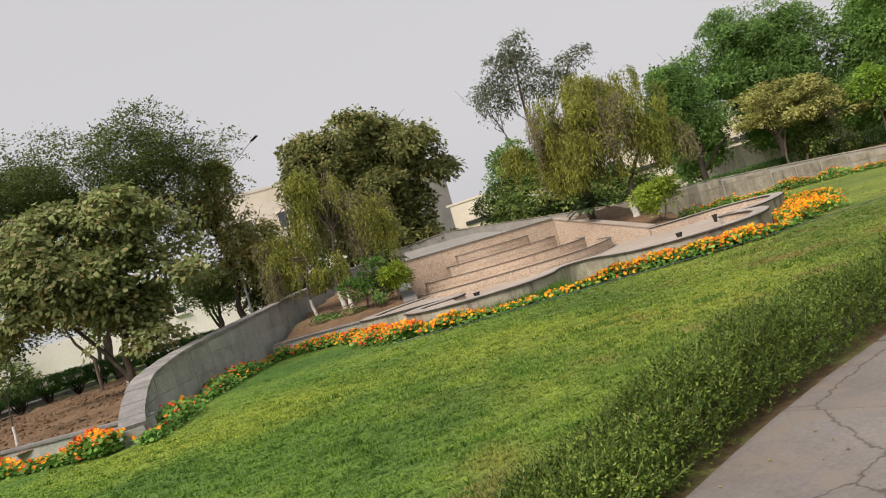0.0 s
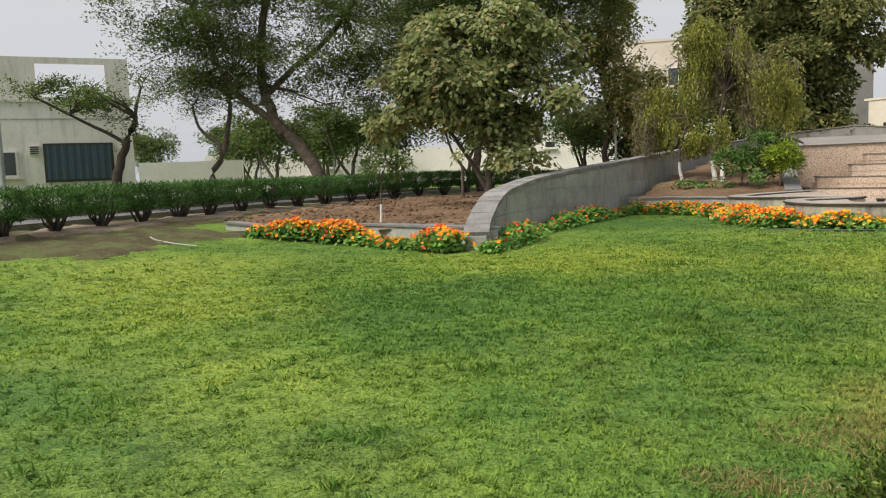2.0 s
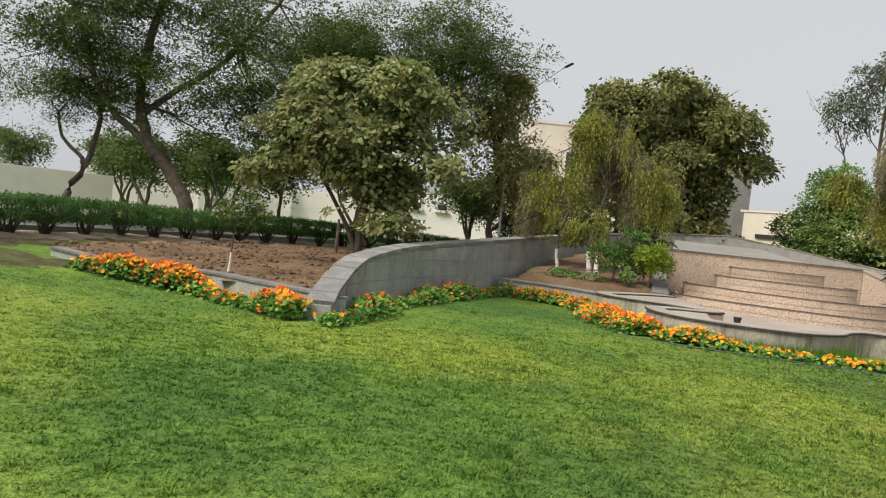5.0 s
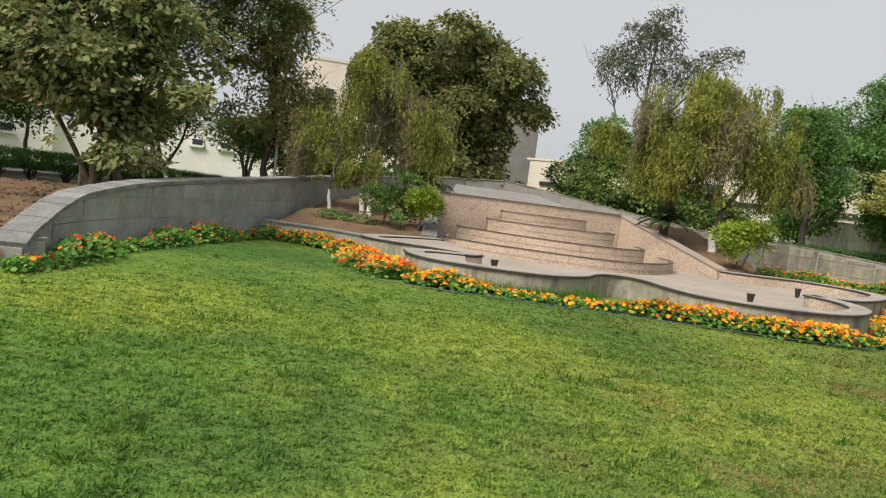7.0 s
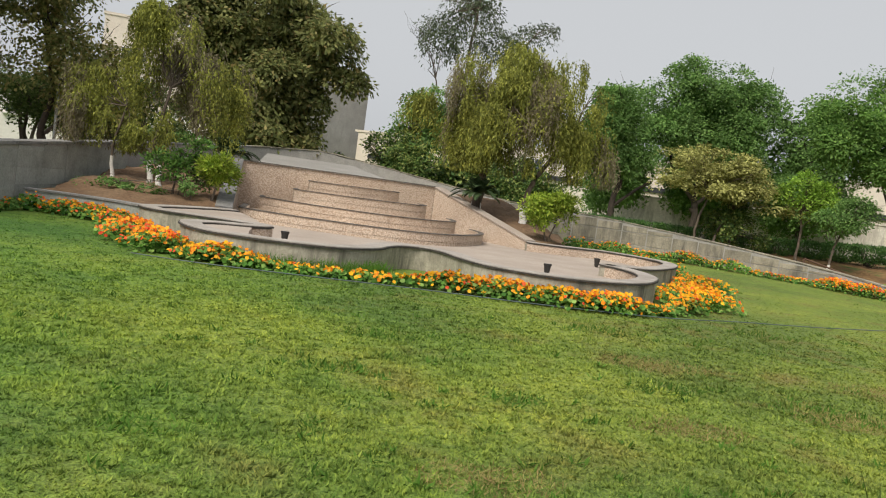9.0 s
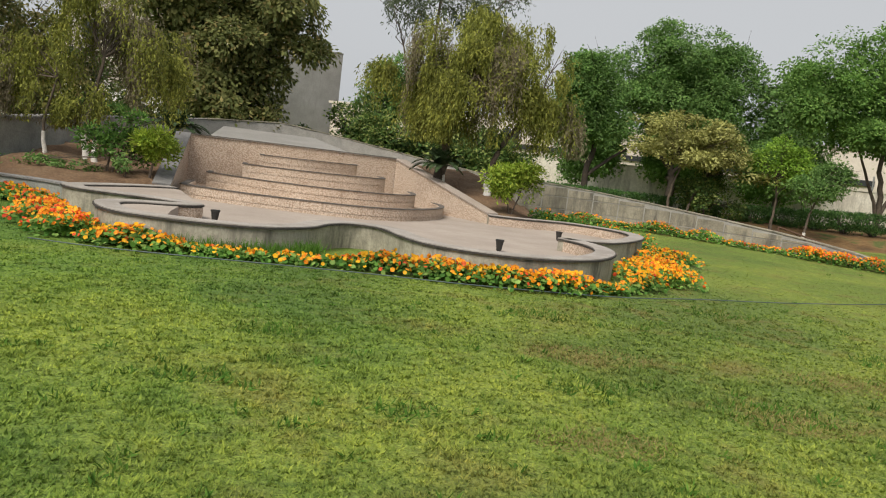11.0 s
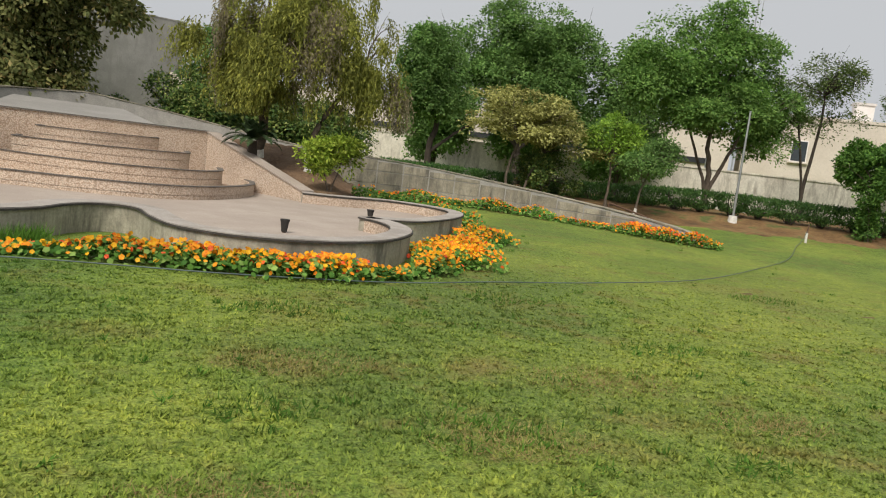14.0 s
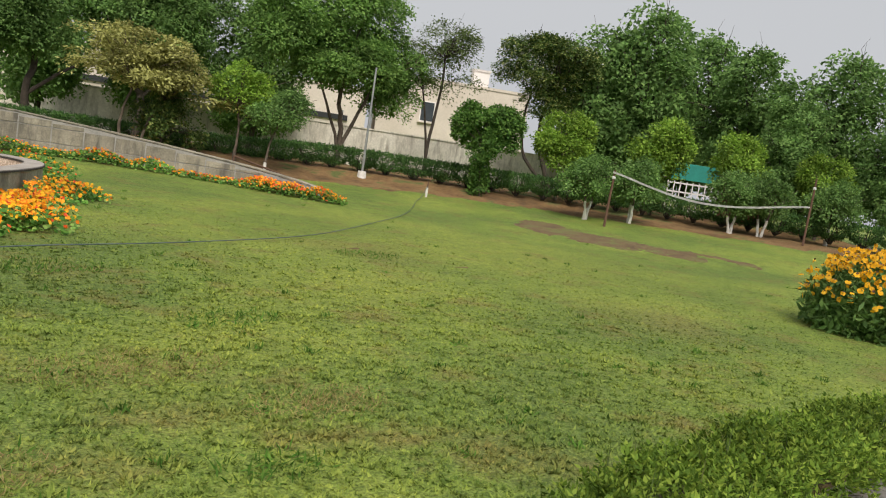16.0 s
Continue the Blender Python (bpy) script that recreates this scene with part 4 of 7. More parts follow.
    for k, (px, py, rx, ry) in enumerate(((24.8, 16.4, 1.5, 2.4), (25.5, 14.4, 1.1, 1.8), (26.6, 12.8, 0.7, 1.2), (11.15, 14.45, 0.4, 0.22), (13.3, 13.2, 0.7, 0.3), (14.6, 11.8, 0.5, 0.3))):
        a = np.linspace(0, 2 * np.pi, 14, endpoint=False)
        tagged(new("bare_patch", draped("bare_patch", np.column_stack([px + rx * np.cos(a), py + ry * np.sin(a)]), M["mud"], 0.015, 0.12, 0.5, None, 0.008, 20 + k)), "worn bare soil patch in the lawn", "soil", kind="structure")
    # clods and stones on the raked soil
    rng = np.random.default_rng(33)
    n = 2600
    x, y = rng.uniform(-11.0, -4.4, n), rng.uniform(10.8, 21.0, n)
    k = inside(bed, x, y) & inside(bed, x + 0.25, y) & inside(bed, x, y - 0.25)
    x, y = x[k], y[k]
    C = np.column_stack([x, y, np.maximum(0.30, ground_z(x, y) + 0.06) + 0.018 * np.maximum(y - 11, 0) + 0.012])
    shape = np.array([(1, 0, 0), (0, 1, 0), (-1, 0, 0), (0, -1, 0), (0, 0, 1), (0, 0, -1)], float)
    size = (0.018 + 0.06 * rng.random(len(C)) ** 4)[:, None, None] * rng.uniform(0.6, 1.3, (len(C), 6, 1)) * [1, 1, 0.7]
    a = rng.uniform(0, 6.28, len(C))
    turned = np.stack([shape[None, :, 0] * np.cos(a)[:, None] - shape[None, :, 1] * np.sin(a)[:, None], shape[None, :, 0] * np.sin(a)[:, None] + shape[None, :, 1] * np.cos(a)[:, None], np.broadcast_to(shape[None, :, 2], (len(C), 6))], -1)
    v = (C[:, None] + turned * size).reshape(-1, 3)
    tri = np.array([(0, 1, 4), (1, 2, 4), (2, 3, 4), (3, 0, 4), (1, 0, 5), (2, 1, 5), (3, 2, 5), (0, 3, 5)])
    f = (tri[None] + 6 * np.arange(len(C))[:, None, None]).reshape(-1, 3)
    tagged(new("soil_clods", quick_mesh("soil_clods", v, f, M["soil"])), "brown clods lying on the raked soil bed", "soil", kind="stuff")
    # kerb of the raised bed
    line = smooth_line([(-10.2, 10.75), (-9.2, 10.75), (-8.5, 10.9), (-7.9, 11.1), (-7.3, 11.15), (-6.4, 10.8), (-5.6, 10.5), (-5.0, 10.3), (-4.6, 10.0)], 4)
    z = np.maximum(0.33, ground_z(line[:, 0], line[:, 1]) + 0.16)
    kerb = thing("bed_kerb", (0, 0, 0), "low grey stone kerb round the raised soil bed", "kerb")
    part("kerb_wall", strip_solid(line, 0.22, -0.1, z - 0.04), M["slate"], kerb)
    part("kerb_top", strip_solid(offset_line(line, -0.03), 0.30, z - 0.036, z), M["coping"], kerb)
    line = smooth_line([(-4.0, 18.75), (-2.9, 18.6), (-1.9, 18.1), (-1.4, 17.7)], 5)
    kerb = thing("bed_kerb", (0, 0, 0), "low grey stone kerb of the planted slope", "kerb")
    part("kerb_wall", strip_solid(line, 0.2, -0.1, 0.35), M["slate"], kerb)
    part("kerb_top", strip_solid(offset_line(line, -0.03), 0.28, 0.353, 0.39), M["coping"], kerb)
    # road behind the clipped hedge
    road = np.array([(-13.6, -20.0), (-13.4, 5.0), (-13.6, 14.0), (-13.2, 20.0), (-12.4, 28.0), (-9.5, 38.0), (-5.0, 47.0)])
    q = smooth_line(road, 5)
    bm = strip_solid(q, 4.2, ground_z(q[:, 0], q[:, 1]) - 0.2, ground_z(q[:, 0], q[:, 1]) + 0.02)
    tagged(part("road", bm, M["asphalt"]), "grey asphalt service road", "road", kind="structure")
    kb = thing("road_kerb", (0, 0, 0), "pale concrete kerb of the service road", "kerb")
    part("kerb_line", strip_solid(offset_line(q, -0.16), 0.15, 0.2, ground_z(q[:, 0], q[:, 1]) + 0.14), M["path"], kb)
    part("kerb_line", strip_solid(offset_line(q, 4.21), 0.15, 0.2, ground_z(q[:, 0], q[:, 1]) + 0.14), M["path"], kb)


build_grounds()


# ---- shrubs and hedges ----
def border_hedge(name, label, x0, x1, leaves, leaf_l, leaf_w, leaf, seed, wide, high, stems, shift=0.0):
    """A stretch of the low hedge between the walk and the lawn: leafy shoots standing out of a dense mass."""
    rng = np.random.default_rng(seed)
    root = thing(name, (0, 0, 0), label, "hedge")
    line = offset_line(HEDGE, shift)
    line = line[(HEDGE[:, 0] >= x0) & (HEDGE[:, 0] <= x1)]
    shoots = leaves // 14

    def mass(n):
        u = rng.uniform(0, len(line) - 1.001, n)
        i = u.astype(int)
        c = line[i] + (line[i + 1] - line[i]) * (u - i)[:, None]
        t = unit(line[i + 1] - line[i])
        lump = 0.5 + 0.5 * np.sin(c[:, 0] * 4.3 + c[:, 1]) * np.cos(c[:, 1] * 3.1 + 1)
        a = rng.uniform(0, np.pi, n)
        q = np.stack([np.cos(a), np.sin(a)])
        q = np.sign(q) * np.abs(q) ** 0.62
        top = rng.random(n) < 0.3
        q[:, top] = np.stack([rng.uniform(-0.65, 0.65, top.sum()), rng.uniform(0.8, 1.0, top.sum())])
        r = rng.uniform(0.3, 1.0, n) ** 0.45
        ht = high(c[:, 0]) + 0.07 * lump
        off = q[0] * r * (wide + 0.05 * lump)
        P = np.column_stack([c[:, 0] - t[:, 1] * off, c[:, 1] + t[:, 0] * off, 0.02 + q[1] * r * ht])
        out = np.column_stack([-t[:, 1] * q[0], t[:, 0] * q[0], q[1]])
        return P, unit(out)

    P, out = mass(shoots)
    D = unit(out * 0.55 + rng.normal(0, 0.35, P.shape) + [0, 0, 0.75])
    L = rng.uniform(0.05, 0.13, shoots)
    u = np.tile(np.linspace(0, 1, 14), shoots)[:, None]
    j = np.repeat(np.arange(shoots), 14)
    Q = P[j] + D[j] * u * L[j][:, None] + rng.normal(0, 0.004, (len(j), 3))
    Q[:, 2] = np.maximum(Q[:, 2], 0.012)
    side = unit(np.cross(D[j], rng.normal(size=Q.shape)))
    LD = unit(side + D[j] * (0.45 + 0.5 * u))
    v, f = spray_arrays(rng, Q, LD, unit(D[j] + rng.normal(0, 0.4, Q.shape)), leaf_l, leaf_w)
    part("foliage", quick_mesh("foliage", v, f, M[leaf]), None, root)
    lines = []
    B, out = mass(stems)
    for b in B:
        a = np.array([*line[np.argmin(np.hypot(line[:, 0] - b[0], line[:, 1] - b[1]))] + rng.normal(0, 0.06, 2), 0.0])
        lines.append((np.array([a, (a + b) / 2 + rng.normal(0, 0.02, 3), b + [0, 0, 0.02]]), [0.005, 0.0035, 0.0015]))
    tagged(part("twig_work", tubes_mesh("twig_work", lines, M["bark"], 4), None, root), kind="stuff")
    # wild grass growing through it
    B, out = mass(stems)
    D = unit(out * 0.5 + rng.normal(0, 0.4, B.shape) + [0, 0, 1.1])
    v, f = spray_arrays(rng, B, D, unit(rng.normal(size=B.shape)), 0.22, 0.006, True)
    tagged(part("wild_grass", quick_mesh("wild_grass", v, f, M["l_wild"]), None, root, "wild grass blades growing through the hedge"), kind="stuff")


border_hedge("border_hedge", "low untrimmed green border hedge along the walk", -0.12, 4.2, 104000, 0.025, 0.010, "l_low", 41, 0.27, lambda x: 0.17 + 0.20 * sstep(-0.2, 1.2, x), 500, -0.05)
border_hedge("border_hedge", "low light green border hedge at the lawn edge", 4.2, 16.0, 70000, 0.04, 0.019, "l_sprig", 42, 0.40, lambda x: 0.23 + 0 * x, 300, -0.20)


def clipped_bush(name, place, label, w, h, stem, seed, group, leaf="l_hedge", leaves=5200, leaf_l=0.075, leaf_w=0.024):
    """A clipped bush: bare fanned stems below, a dense block of leaves above."""
    rng = np.random.default_rng(seed)
    root = thing(name, place, label, "bush", group)
    lines = []
    for k in range(14):
        a = rng.uniform(0, 2 * np.pi)
        b = np.array([np.cos(a) * w * rng.uniform(0.2, 0.75), np.sin(a) * w * rng.uniform(0.2, 0.6), h * rng.uniform(0.6, 0.85)])
        lines.append(limb(rng, (rng.normal(0, 0.03), rng.normal(0, 0.03), -0.05), b, 0.03, 0.008, -0.08, 5, 0.03))
    part("stem_fan", tubes_mesh("stem_fan", lines, M["barkdark"], 5), None, root)
    d = unit(rng.normal(size=(leaves, 3)))
    d = np.sign(d) * np.abs(d) ** 0.6
    d /= np.abs(d).max(1)[:, None] * 0.55 + np.linalg.norm(d, axis=1)[:, None] * 0.45
    P = d * rng.uniform(0.55, 1.03, leaves)[:, None] ** 0.5 * [w, w * 0.8, (h - stem) / 2] + [0, 0, (h + stem) / 2]
    P[:, :2] *= (0.55 + 0.45 * np.clip((P[:, 2:3] - stem * 0.6) / (h - stem) * 1.8, 0, 1))
    P += rng.normal(0, 0.035, P.shape)
    D = unit(rng.normal(0, 0.6, P.shape) + [0, 0, 0.9] + (P - [0, 0, h * 0.5]) * 0.7)
    v, f = spray_arrays(rng, P, D, unit(rng.normal(size=P.shape)), leaf_l, leaf_w, True)
    part("foliage", quick_mesh("foliage", v, f, M[leaf]), None, root)
    return root


def spread_bushes():
    L = "clipped dark green hedge bush on bare stems in soil"
    bushes = [clipped_bush("hedge_bush", (-30, -30, 0), L, 0.58, 0.76, 0.26, 60 + k, "clipped hedge beside the road") for k in range(3)]
    row = smooth_line([(-11.7, 2.0), (-11.9, 7.4), (-12.3, 11.0), (-12.45, 14.5), (-12.1, 18.0), (-11.5, 21.5), (-9.6, 26.0), (-7.0, 30.0)], 12)
    s = np.concatenate([[0], np.cumsum(np.linalg.norm(np.diff(row, axis=0), axis=1))])
    rng = np.random.default_rng(3)
    d, k = 0.0, 0
    while d < s[-1]:
        x, y = np.interp(d, s, row[:, 0]), np.interp(d, s, row[:, 1])
        copy_thing(bushes[k % 3], pose(x, y, float(ground_z(x, y)) + 0.03 + 0.02 * max(y - 18, 0), 0, 0, rng.uniform(0, 360)))
        d += rng.uniform(1.0, 1.22)
        k += 1
    L = "clipped dark green hedge bush before the boundary wall"
    low = [clipped_bush("hedge_bush", (-30, -30, 0), L, 0.8, 0.85, 0.1, 70 + k, "clipped hedge along the boundary", "l_hedge", 2700, 0.11, 0.04) for k in range(2)]
    row = smooth_line([(14.0, 34.6), (18.0, 32.2), (21.4, 30.2), (24.0, 28.4), (27.5, 25.4), (30.9, 21.8), (34.0, 18.8), (37.0, 14.5), (39.0, 9.0)], 12)
    s = np.concatenate([[0], np.cumsum(np.linalg.norm(np.diff(row, axis=0), axis=1))])
    d = 0.0
    while d < s[-1]:
        x, y = np.interp(d, s, row[:, 0]), np.interp(d, s, row[:, 1])
        copy_thing(low[k % 2], pose(x, y, 0.8 - 0.3 * float(sstep(25.0, 20.0, x)), 0, 0, rng.uniform(0, 360)))
        d += rng.uniform(0.95, 1.15)
        k += 1
    for b in bushes + low:
        for o in list(b.children_recursive) + [b]:
            bpy.data.objects.remove(o)


spread_bushes()


# ---- trees ----
def plant():
    tree("broadleaf_tree", (-6.6, 15.6, 0.4), "small tree with large dusty olive-brown leaves in the soil bed",
         [([(0, 0, 0), (0.05, 0, 0.8), (0.1, 0, 1.7), (-0.1, 0.1, 2.9)], 0.11), ([(-0.1, 0.1, 0.5), (-0.9, 0.3, 1.6), (-1.5, 0.3, 2.4)], 0.07)],
         [(-0.2, 0, 3.3, 1.7, 1.6, 1.3), (-1.0, 0.2, 2.5, 1.4, 1.3, 0.7), (0.7, 0, 2.5, 1.3, 1.3, 0.8), (-2.0, 0.1, 3.3, 0.8, 0.7, 0.35), (1.9, 0.2, 3.7, 0.7, 0.7, 0.35), (-1.5, 0, 4.1, 0.7, 0.7, 0.3), (-2.0, -0.2, 2.0, 0.8, 0.7, 0.35), (1.7, 0, 2.2, 0.7, 0.7, 0.35), (0.1, 0, 4.1, 1.1, 1.1, 0.75), (1.3, 0.4, 3.2, 0.9, 0.9, 0.9), (0.3, -0.3, 1.5, 1.0, 0.9, 0.5), (0.8, -0.2, 1.15, 0.9, 0.8, 0.45)],
         "l_big", 820, 28, 0.24, 0.15, 0.105, seed=101, fill=0.06, white=0.35, flat=0.5, droop=0.6, twigs=34)
    tree("brown_tree", (-6.0, 26.4, 0.6), "slender tree with brownish olive foliage and dark trunk behind the wall",
         [([(0, 0, 0), (-0.1, 0, 1.2), (0.1, 0, 2.2), (-0.2, 0, 3.6)], 0.14), ([(0, 0, 1.0), (0.7, 0.1, 1.7), (1.0, 0, 2.4)], 0.08)],
         [(0.2, 0, 5.8, 1.3, 1.2, 0.9), (0.2, 0, 4.9, 1.6, 1.4, 1.2), (-0.6, 0, 3.9, 1.3, 1.2, 1.0), (0.7, 0, 3.7, 1.2, 1.2, 1.0), (0.0, 0, 2.7, 1.7, 1.2, 0.7), (1.6, 0.3, 2.3, 0.9, 0.9, 1.0)],
         "l_brown", 470, 32, 0.3, 0.13, 0.08, "barkdark", 102, flat=0.4, droop=0.5)
    tree("acacia_tree", (-13.3, 19.3, 0.45), "tall acacia with leaning grey trunk and fine feathery foliage",
         [([(0, 0, 0), (-0.4, 0, 1.2), (-1.4, -0.3, 2.6), (-1.9, -0.3, 4.2), (-1.6, 0, 7.0)], 0.26), ([(-1.3, -0.3, 2.4), (-2.6, -0.8, 3.6), (-3.8, -1.0, 6.2)], 0.15), ([(-1.7, -0.3, 3.4), (0.2, 0.6, 5.2), (1.6, 1.0, 7.0)], 0.13)],
         [(-2.0, 0, 7.3, 2.8, 2.4, 1.6), (-4.4, -1.2, 6.5, 2.3, 2.2, 1.5), (1.2, 0.8, 6.8, 2.4, 2.2, 1.5), (-2.6, -0.4, 5.8, 2.6, 2.2, 1.2), (0.9, 0.6, 5.2, 2.2, 2.0, 1.2), (-4.4, -1.2, 4.8, 2.0, 1.8, 1.1), (2.2, 1.0, 4.0, 1.5, 1.4, 0.9), (-1.0, 0, 4.2, 2.2, 2.0, 0.8), (-3.4, -0.6, 3.6, 1.6, 1.6, 0.6), (0.6, 1.0, 3.4, 1.4, 1.4, 0.7)],
         "l_feather", 1350, 56, 0.38, 0.13, 0.05, seed=103, small=True, fill=0.25, flat=0.85, droop=0.15, twigs=60)
    tree("acacia_tree", (-10.0, 24.3, 0.6), "acacia with dark feathery foliage and slanting trunk behind the hedge",
         [([(0, 0, 0), (-0.2, 0, 1.0), (0.5, 0, 2.4), (0.8, 0, 4.2)], 0.2), ([(0.3, 0, 2.0), (-1.0, 0.3, 3.6), (-1.4, 0, 5.0)], 0.12), ([(0.7, 0, 3.6), (2.4, 0.2, 5.4), (3.6, 0.2, 6.2)], 0.11)],
         [(0.6, 0, 6.9, 2.6, 2.4, 1.5), (2.9, 0, 7.0, 2.2, 2.0, 1.4), (3.4, 0, 6.0, 1.8, 1.6, 1.0), (-1.4, 0, 5.0, 2.0, 1.8, 1.2), (1.6, 0, 5.6, 2.0, 1.8, 1.2), (-2.6, 0, 4.0, 1.5, 1.4, 0.9), (-3.4, 0, 5.4, 1.8, 1.6, 1.2), (-1.8, 0, 6.4, 2.2, 2.0, 1.4), (4.6, 0.4, 6.6, 1.5, 1.4, 0.8), (0.8, 0, 4.6, 2.2, 2.0, 0.9), (-1.2, 0, 3.4, 1.5, 1.4, 0.8)],
         "l_feather", 1500, 62, 0.38, 0.13, 0.05, seed=104, small=True, fill=0.25, flat=0.85, droop=0.15, twigs=60)
    tree("acacia_tree", (-17.2, 18.6, 0.45), "thin crooked acacia with light feathery foliage",
         [([(0, 0, 0), (0.2, 0, 0.9), (0.7, 0.2, 2.0), (0.9, 0.2, 3.4)], 0.15), ([(0.5, 0.1, 1.9), (-0.2, 0, 2.5), (-0.4, 0, 3.2)], 0.08)],
         [(0.9, 0.2, 4.4, 1.7, 1.6, 1.2), (-0.5, 0, 3.8, 1.2, 1.2, 0.9), (1.9, 0.4, 3.4, 1.0, 1.0, 0.8)],
         "l_feather", 360, 60, 0.34, 0.10, 0.034, seed=105, small=True, flat=0.85, droop=0.15)
    tree("lopped_tree", (-17.7, 15.5, 0.45), "lopped tree with thick stub trunk and sparse leafy branches",
         [([(0, 0, 0), (-0.1, -0.05, 0.9), (0.15, 0.1, 1.8), (0.45, 0.3, 2.7)], 0.2), ([(0.1, 0.1, 2.0), (-0.7, -0.5, 2.6), (-1.7, -1.2, 3.3)], 0.07)],
         [(-1.0, -0.7, 3.3, 1.3, 1.1, 0.5), (0.5, 0.4, 3.5, 0.8, 0.8, 0.6), (-1.9, -1.4, 3.5, 0.8, 0.7, 0.45), (0.3, 0.2, 2.2, 0.6, 0.5, 0.5)],
         "l_feather", 130, 40, 0.26, 0.12, 0.045, "barkdark", 106, small=True, flat=0.8, droop=0.15)
    tree("weeping_tree", (-2.1, 21.6, 0.66), "weeping bottlebrush tree with yellow-green and withered sprays, limewashed trunks",
         [([(0, 0, 0), (-0.05, 0, 0.6), (0.1, 0, 1.5), (0.25, 0, 2.4)], 0.08), ([(0.22, -0.15, 0), (0.2, -0.1, 0.7), (0.3, 0, 1.6)], 0.07), ([(-0.9, 0.1, 0.02), (-0.95, 0.1, 0.8), (-0.7, 0, 1.8)], 0.055)],
         [(0.3, 0, 3.0, 1.2, 1.0, 0.9), (-1.0, 0, 2.3, 1.0, 0.9, 0.8), (1.3, 0, 2.9, 0.95, 0.9, 0.75), (0.3, 0, 3.95, 0.9, 0.8, 0.5), (-0.6, -0.2, 1.6, 1.1, 0.8, 0.6)],
         "l_willow", 200, 14, 0.2, 0.12, 0.03, seed=107, white=0.62, strands=2500, strand_mat="l_grey", droop=1.2)
    tree("fig_tree", (-0.75, 34.2, 1.0), "large dark green broadleaf tree behind the cascade",
         [([(0, 0, 0), (0.1, 0, 1.6), (-0.2, 0, 3.2), (0.2, 0, 5.0)], 0.26), ([(0, 0, 1.8), (1.2, 0.2, 3.2), (1.8, 0.2, 4.4)], 0.15), ([(0, 0, 2.0), (-1.4, 0.2, 3.6), (-2.0, 0, 5.0)], 0.15)],
         [(-0.4, 0, 6.6, 2.6, 2.4, 1.5), (1.8, 0, 5.7, 2.1, 2.0, 1.4), (-2.0, 0, 5.2, 1.9, 1.8, 1.6), (2.9, 0, 4.7, 1.4, 1.4, 0.9), (0.2, 0, 4.2, 2.6, 2.2, 1.4), (1.9, 0, 3.0, 1.5, 1.4, 1.1), (-1.0, 0, 2.6, 2.2, 1.8, 0.9), (2.3, -0.5, 2.7, 1.3, 1.3, 1.1), (0.9, -0.6, 3.3, 2.0, 1.6, 1.1), (-1.9, -0.4, 3.6, 1.7, 1.5, 1.1), (0.4, -0.8, 1.9, 1.8, 1.4, 0.9), (1.3, -0.6, 1.7, 1.4, 1.3, 0.9), (-1.8, -0.3, 2.0, 1.6, 1.4, 1.0)],
         "l_fig", 1300, 36, 0.42, 0.22, 0.13, "barkdark", 108, fill=0.1, flat=0.4, droop=0.5, twigs=40)
    tree("weeping_tree", (8.35, 24.9, 0.72), "large weeping bottlebrush tree with yellow-green and withered hanging sprays",
         [([(0, 0, 0), (0.05, 0, 0.9), (0.5, 0, 1.9), (1.2, 0, 3.0)], 0.13), ([(-1.2, 1.4, 0), (-1.15, 1.3, 1.2), (-1.0, 1.1, 2.4), (-0.8, 0.8, 3.6)], 0.2)],
         [(-1.0, 0.8, 4.4, 1.8, 1.5, 1.2), (0.8, 0.2, 3.9, 1.6, 1.4, 1.1), (-2.4, 1.2, 3.5, 1.3, 1.2, 1.1), (1.9, 0, 3.2, 1.1, 1.1, 1.0), (-0.2, 0.3, 3.0, 2.2, 1.5, 0.9), (-0.4, 0.9, 5.2, 1.0, 0.9, 0.6), (1.0, 0.4, 4.9, 0.8, 0.8, 0.6)],
         "l_willow", 560, 18, 0.26, 0.15, 0.036, seed=109, white=0.85, strands=6000, lowest=1.55, strand_mat="l_grey", droop=1.2, twigs=34)
    tree("gum_tree", (9.3, 40.5, 1.4), "tall thin gum tree with sparse grey-green foliage",
         [([(0, 0, 0), (0.1, 0, 2.5), (-0.3, 0, 5.8), (-0.1, 0, 9.3)], 0.14), ([(-0.1, 0, 4.2), (1.6, 0, 6.4), (2.9, 0, 8.4)], 0.08), ([(-0.1, 0, 3.2), (-1.4, 0, 4.6), (-1.8, 0, 5.6)], 0.08)],
         [(-0.6, 0, 9.3, 1.7, 1.4, 1.3), (3.1, 0, 8.7, 1.2, 1.0, 0.6), (-1.9, 0, 7.8, 1.4, 1.2, 1.3), (1.0, 0, 7.8, 1.6, 1.2, 1.0), (0.3, 0, 10.2, 1.0, 0.9, 0.8)],
         "l_sparse", 520, 15, 0.36, 0.19, 0.06, seed=110, droop=0.9, twigs=32, shell=0.9, fill=0.4)
    tree("gum_tree", (6.3, 37.6, 0.9), "grey-green tree behind the weeping tree",
         [([(0, 0, 0), (0.1, 0, 1.5), (-0.1, 0, 3.2)], 0.12)],
         [(0.6, 0, 4.2, 1.5, 1.3, 1.4), (0.2, 0, 3.0, 1.3, 1.2, 1.0), (1.6, 0, 3.4, 1.3, 1.2, 1.2)],
         "l_green", 330, 34, 0.36, 0.2, 0.08, seed=111, small=True, droop=0.5)
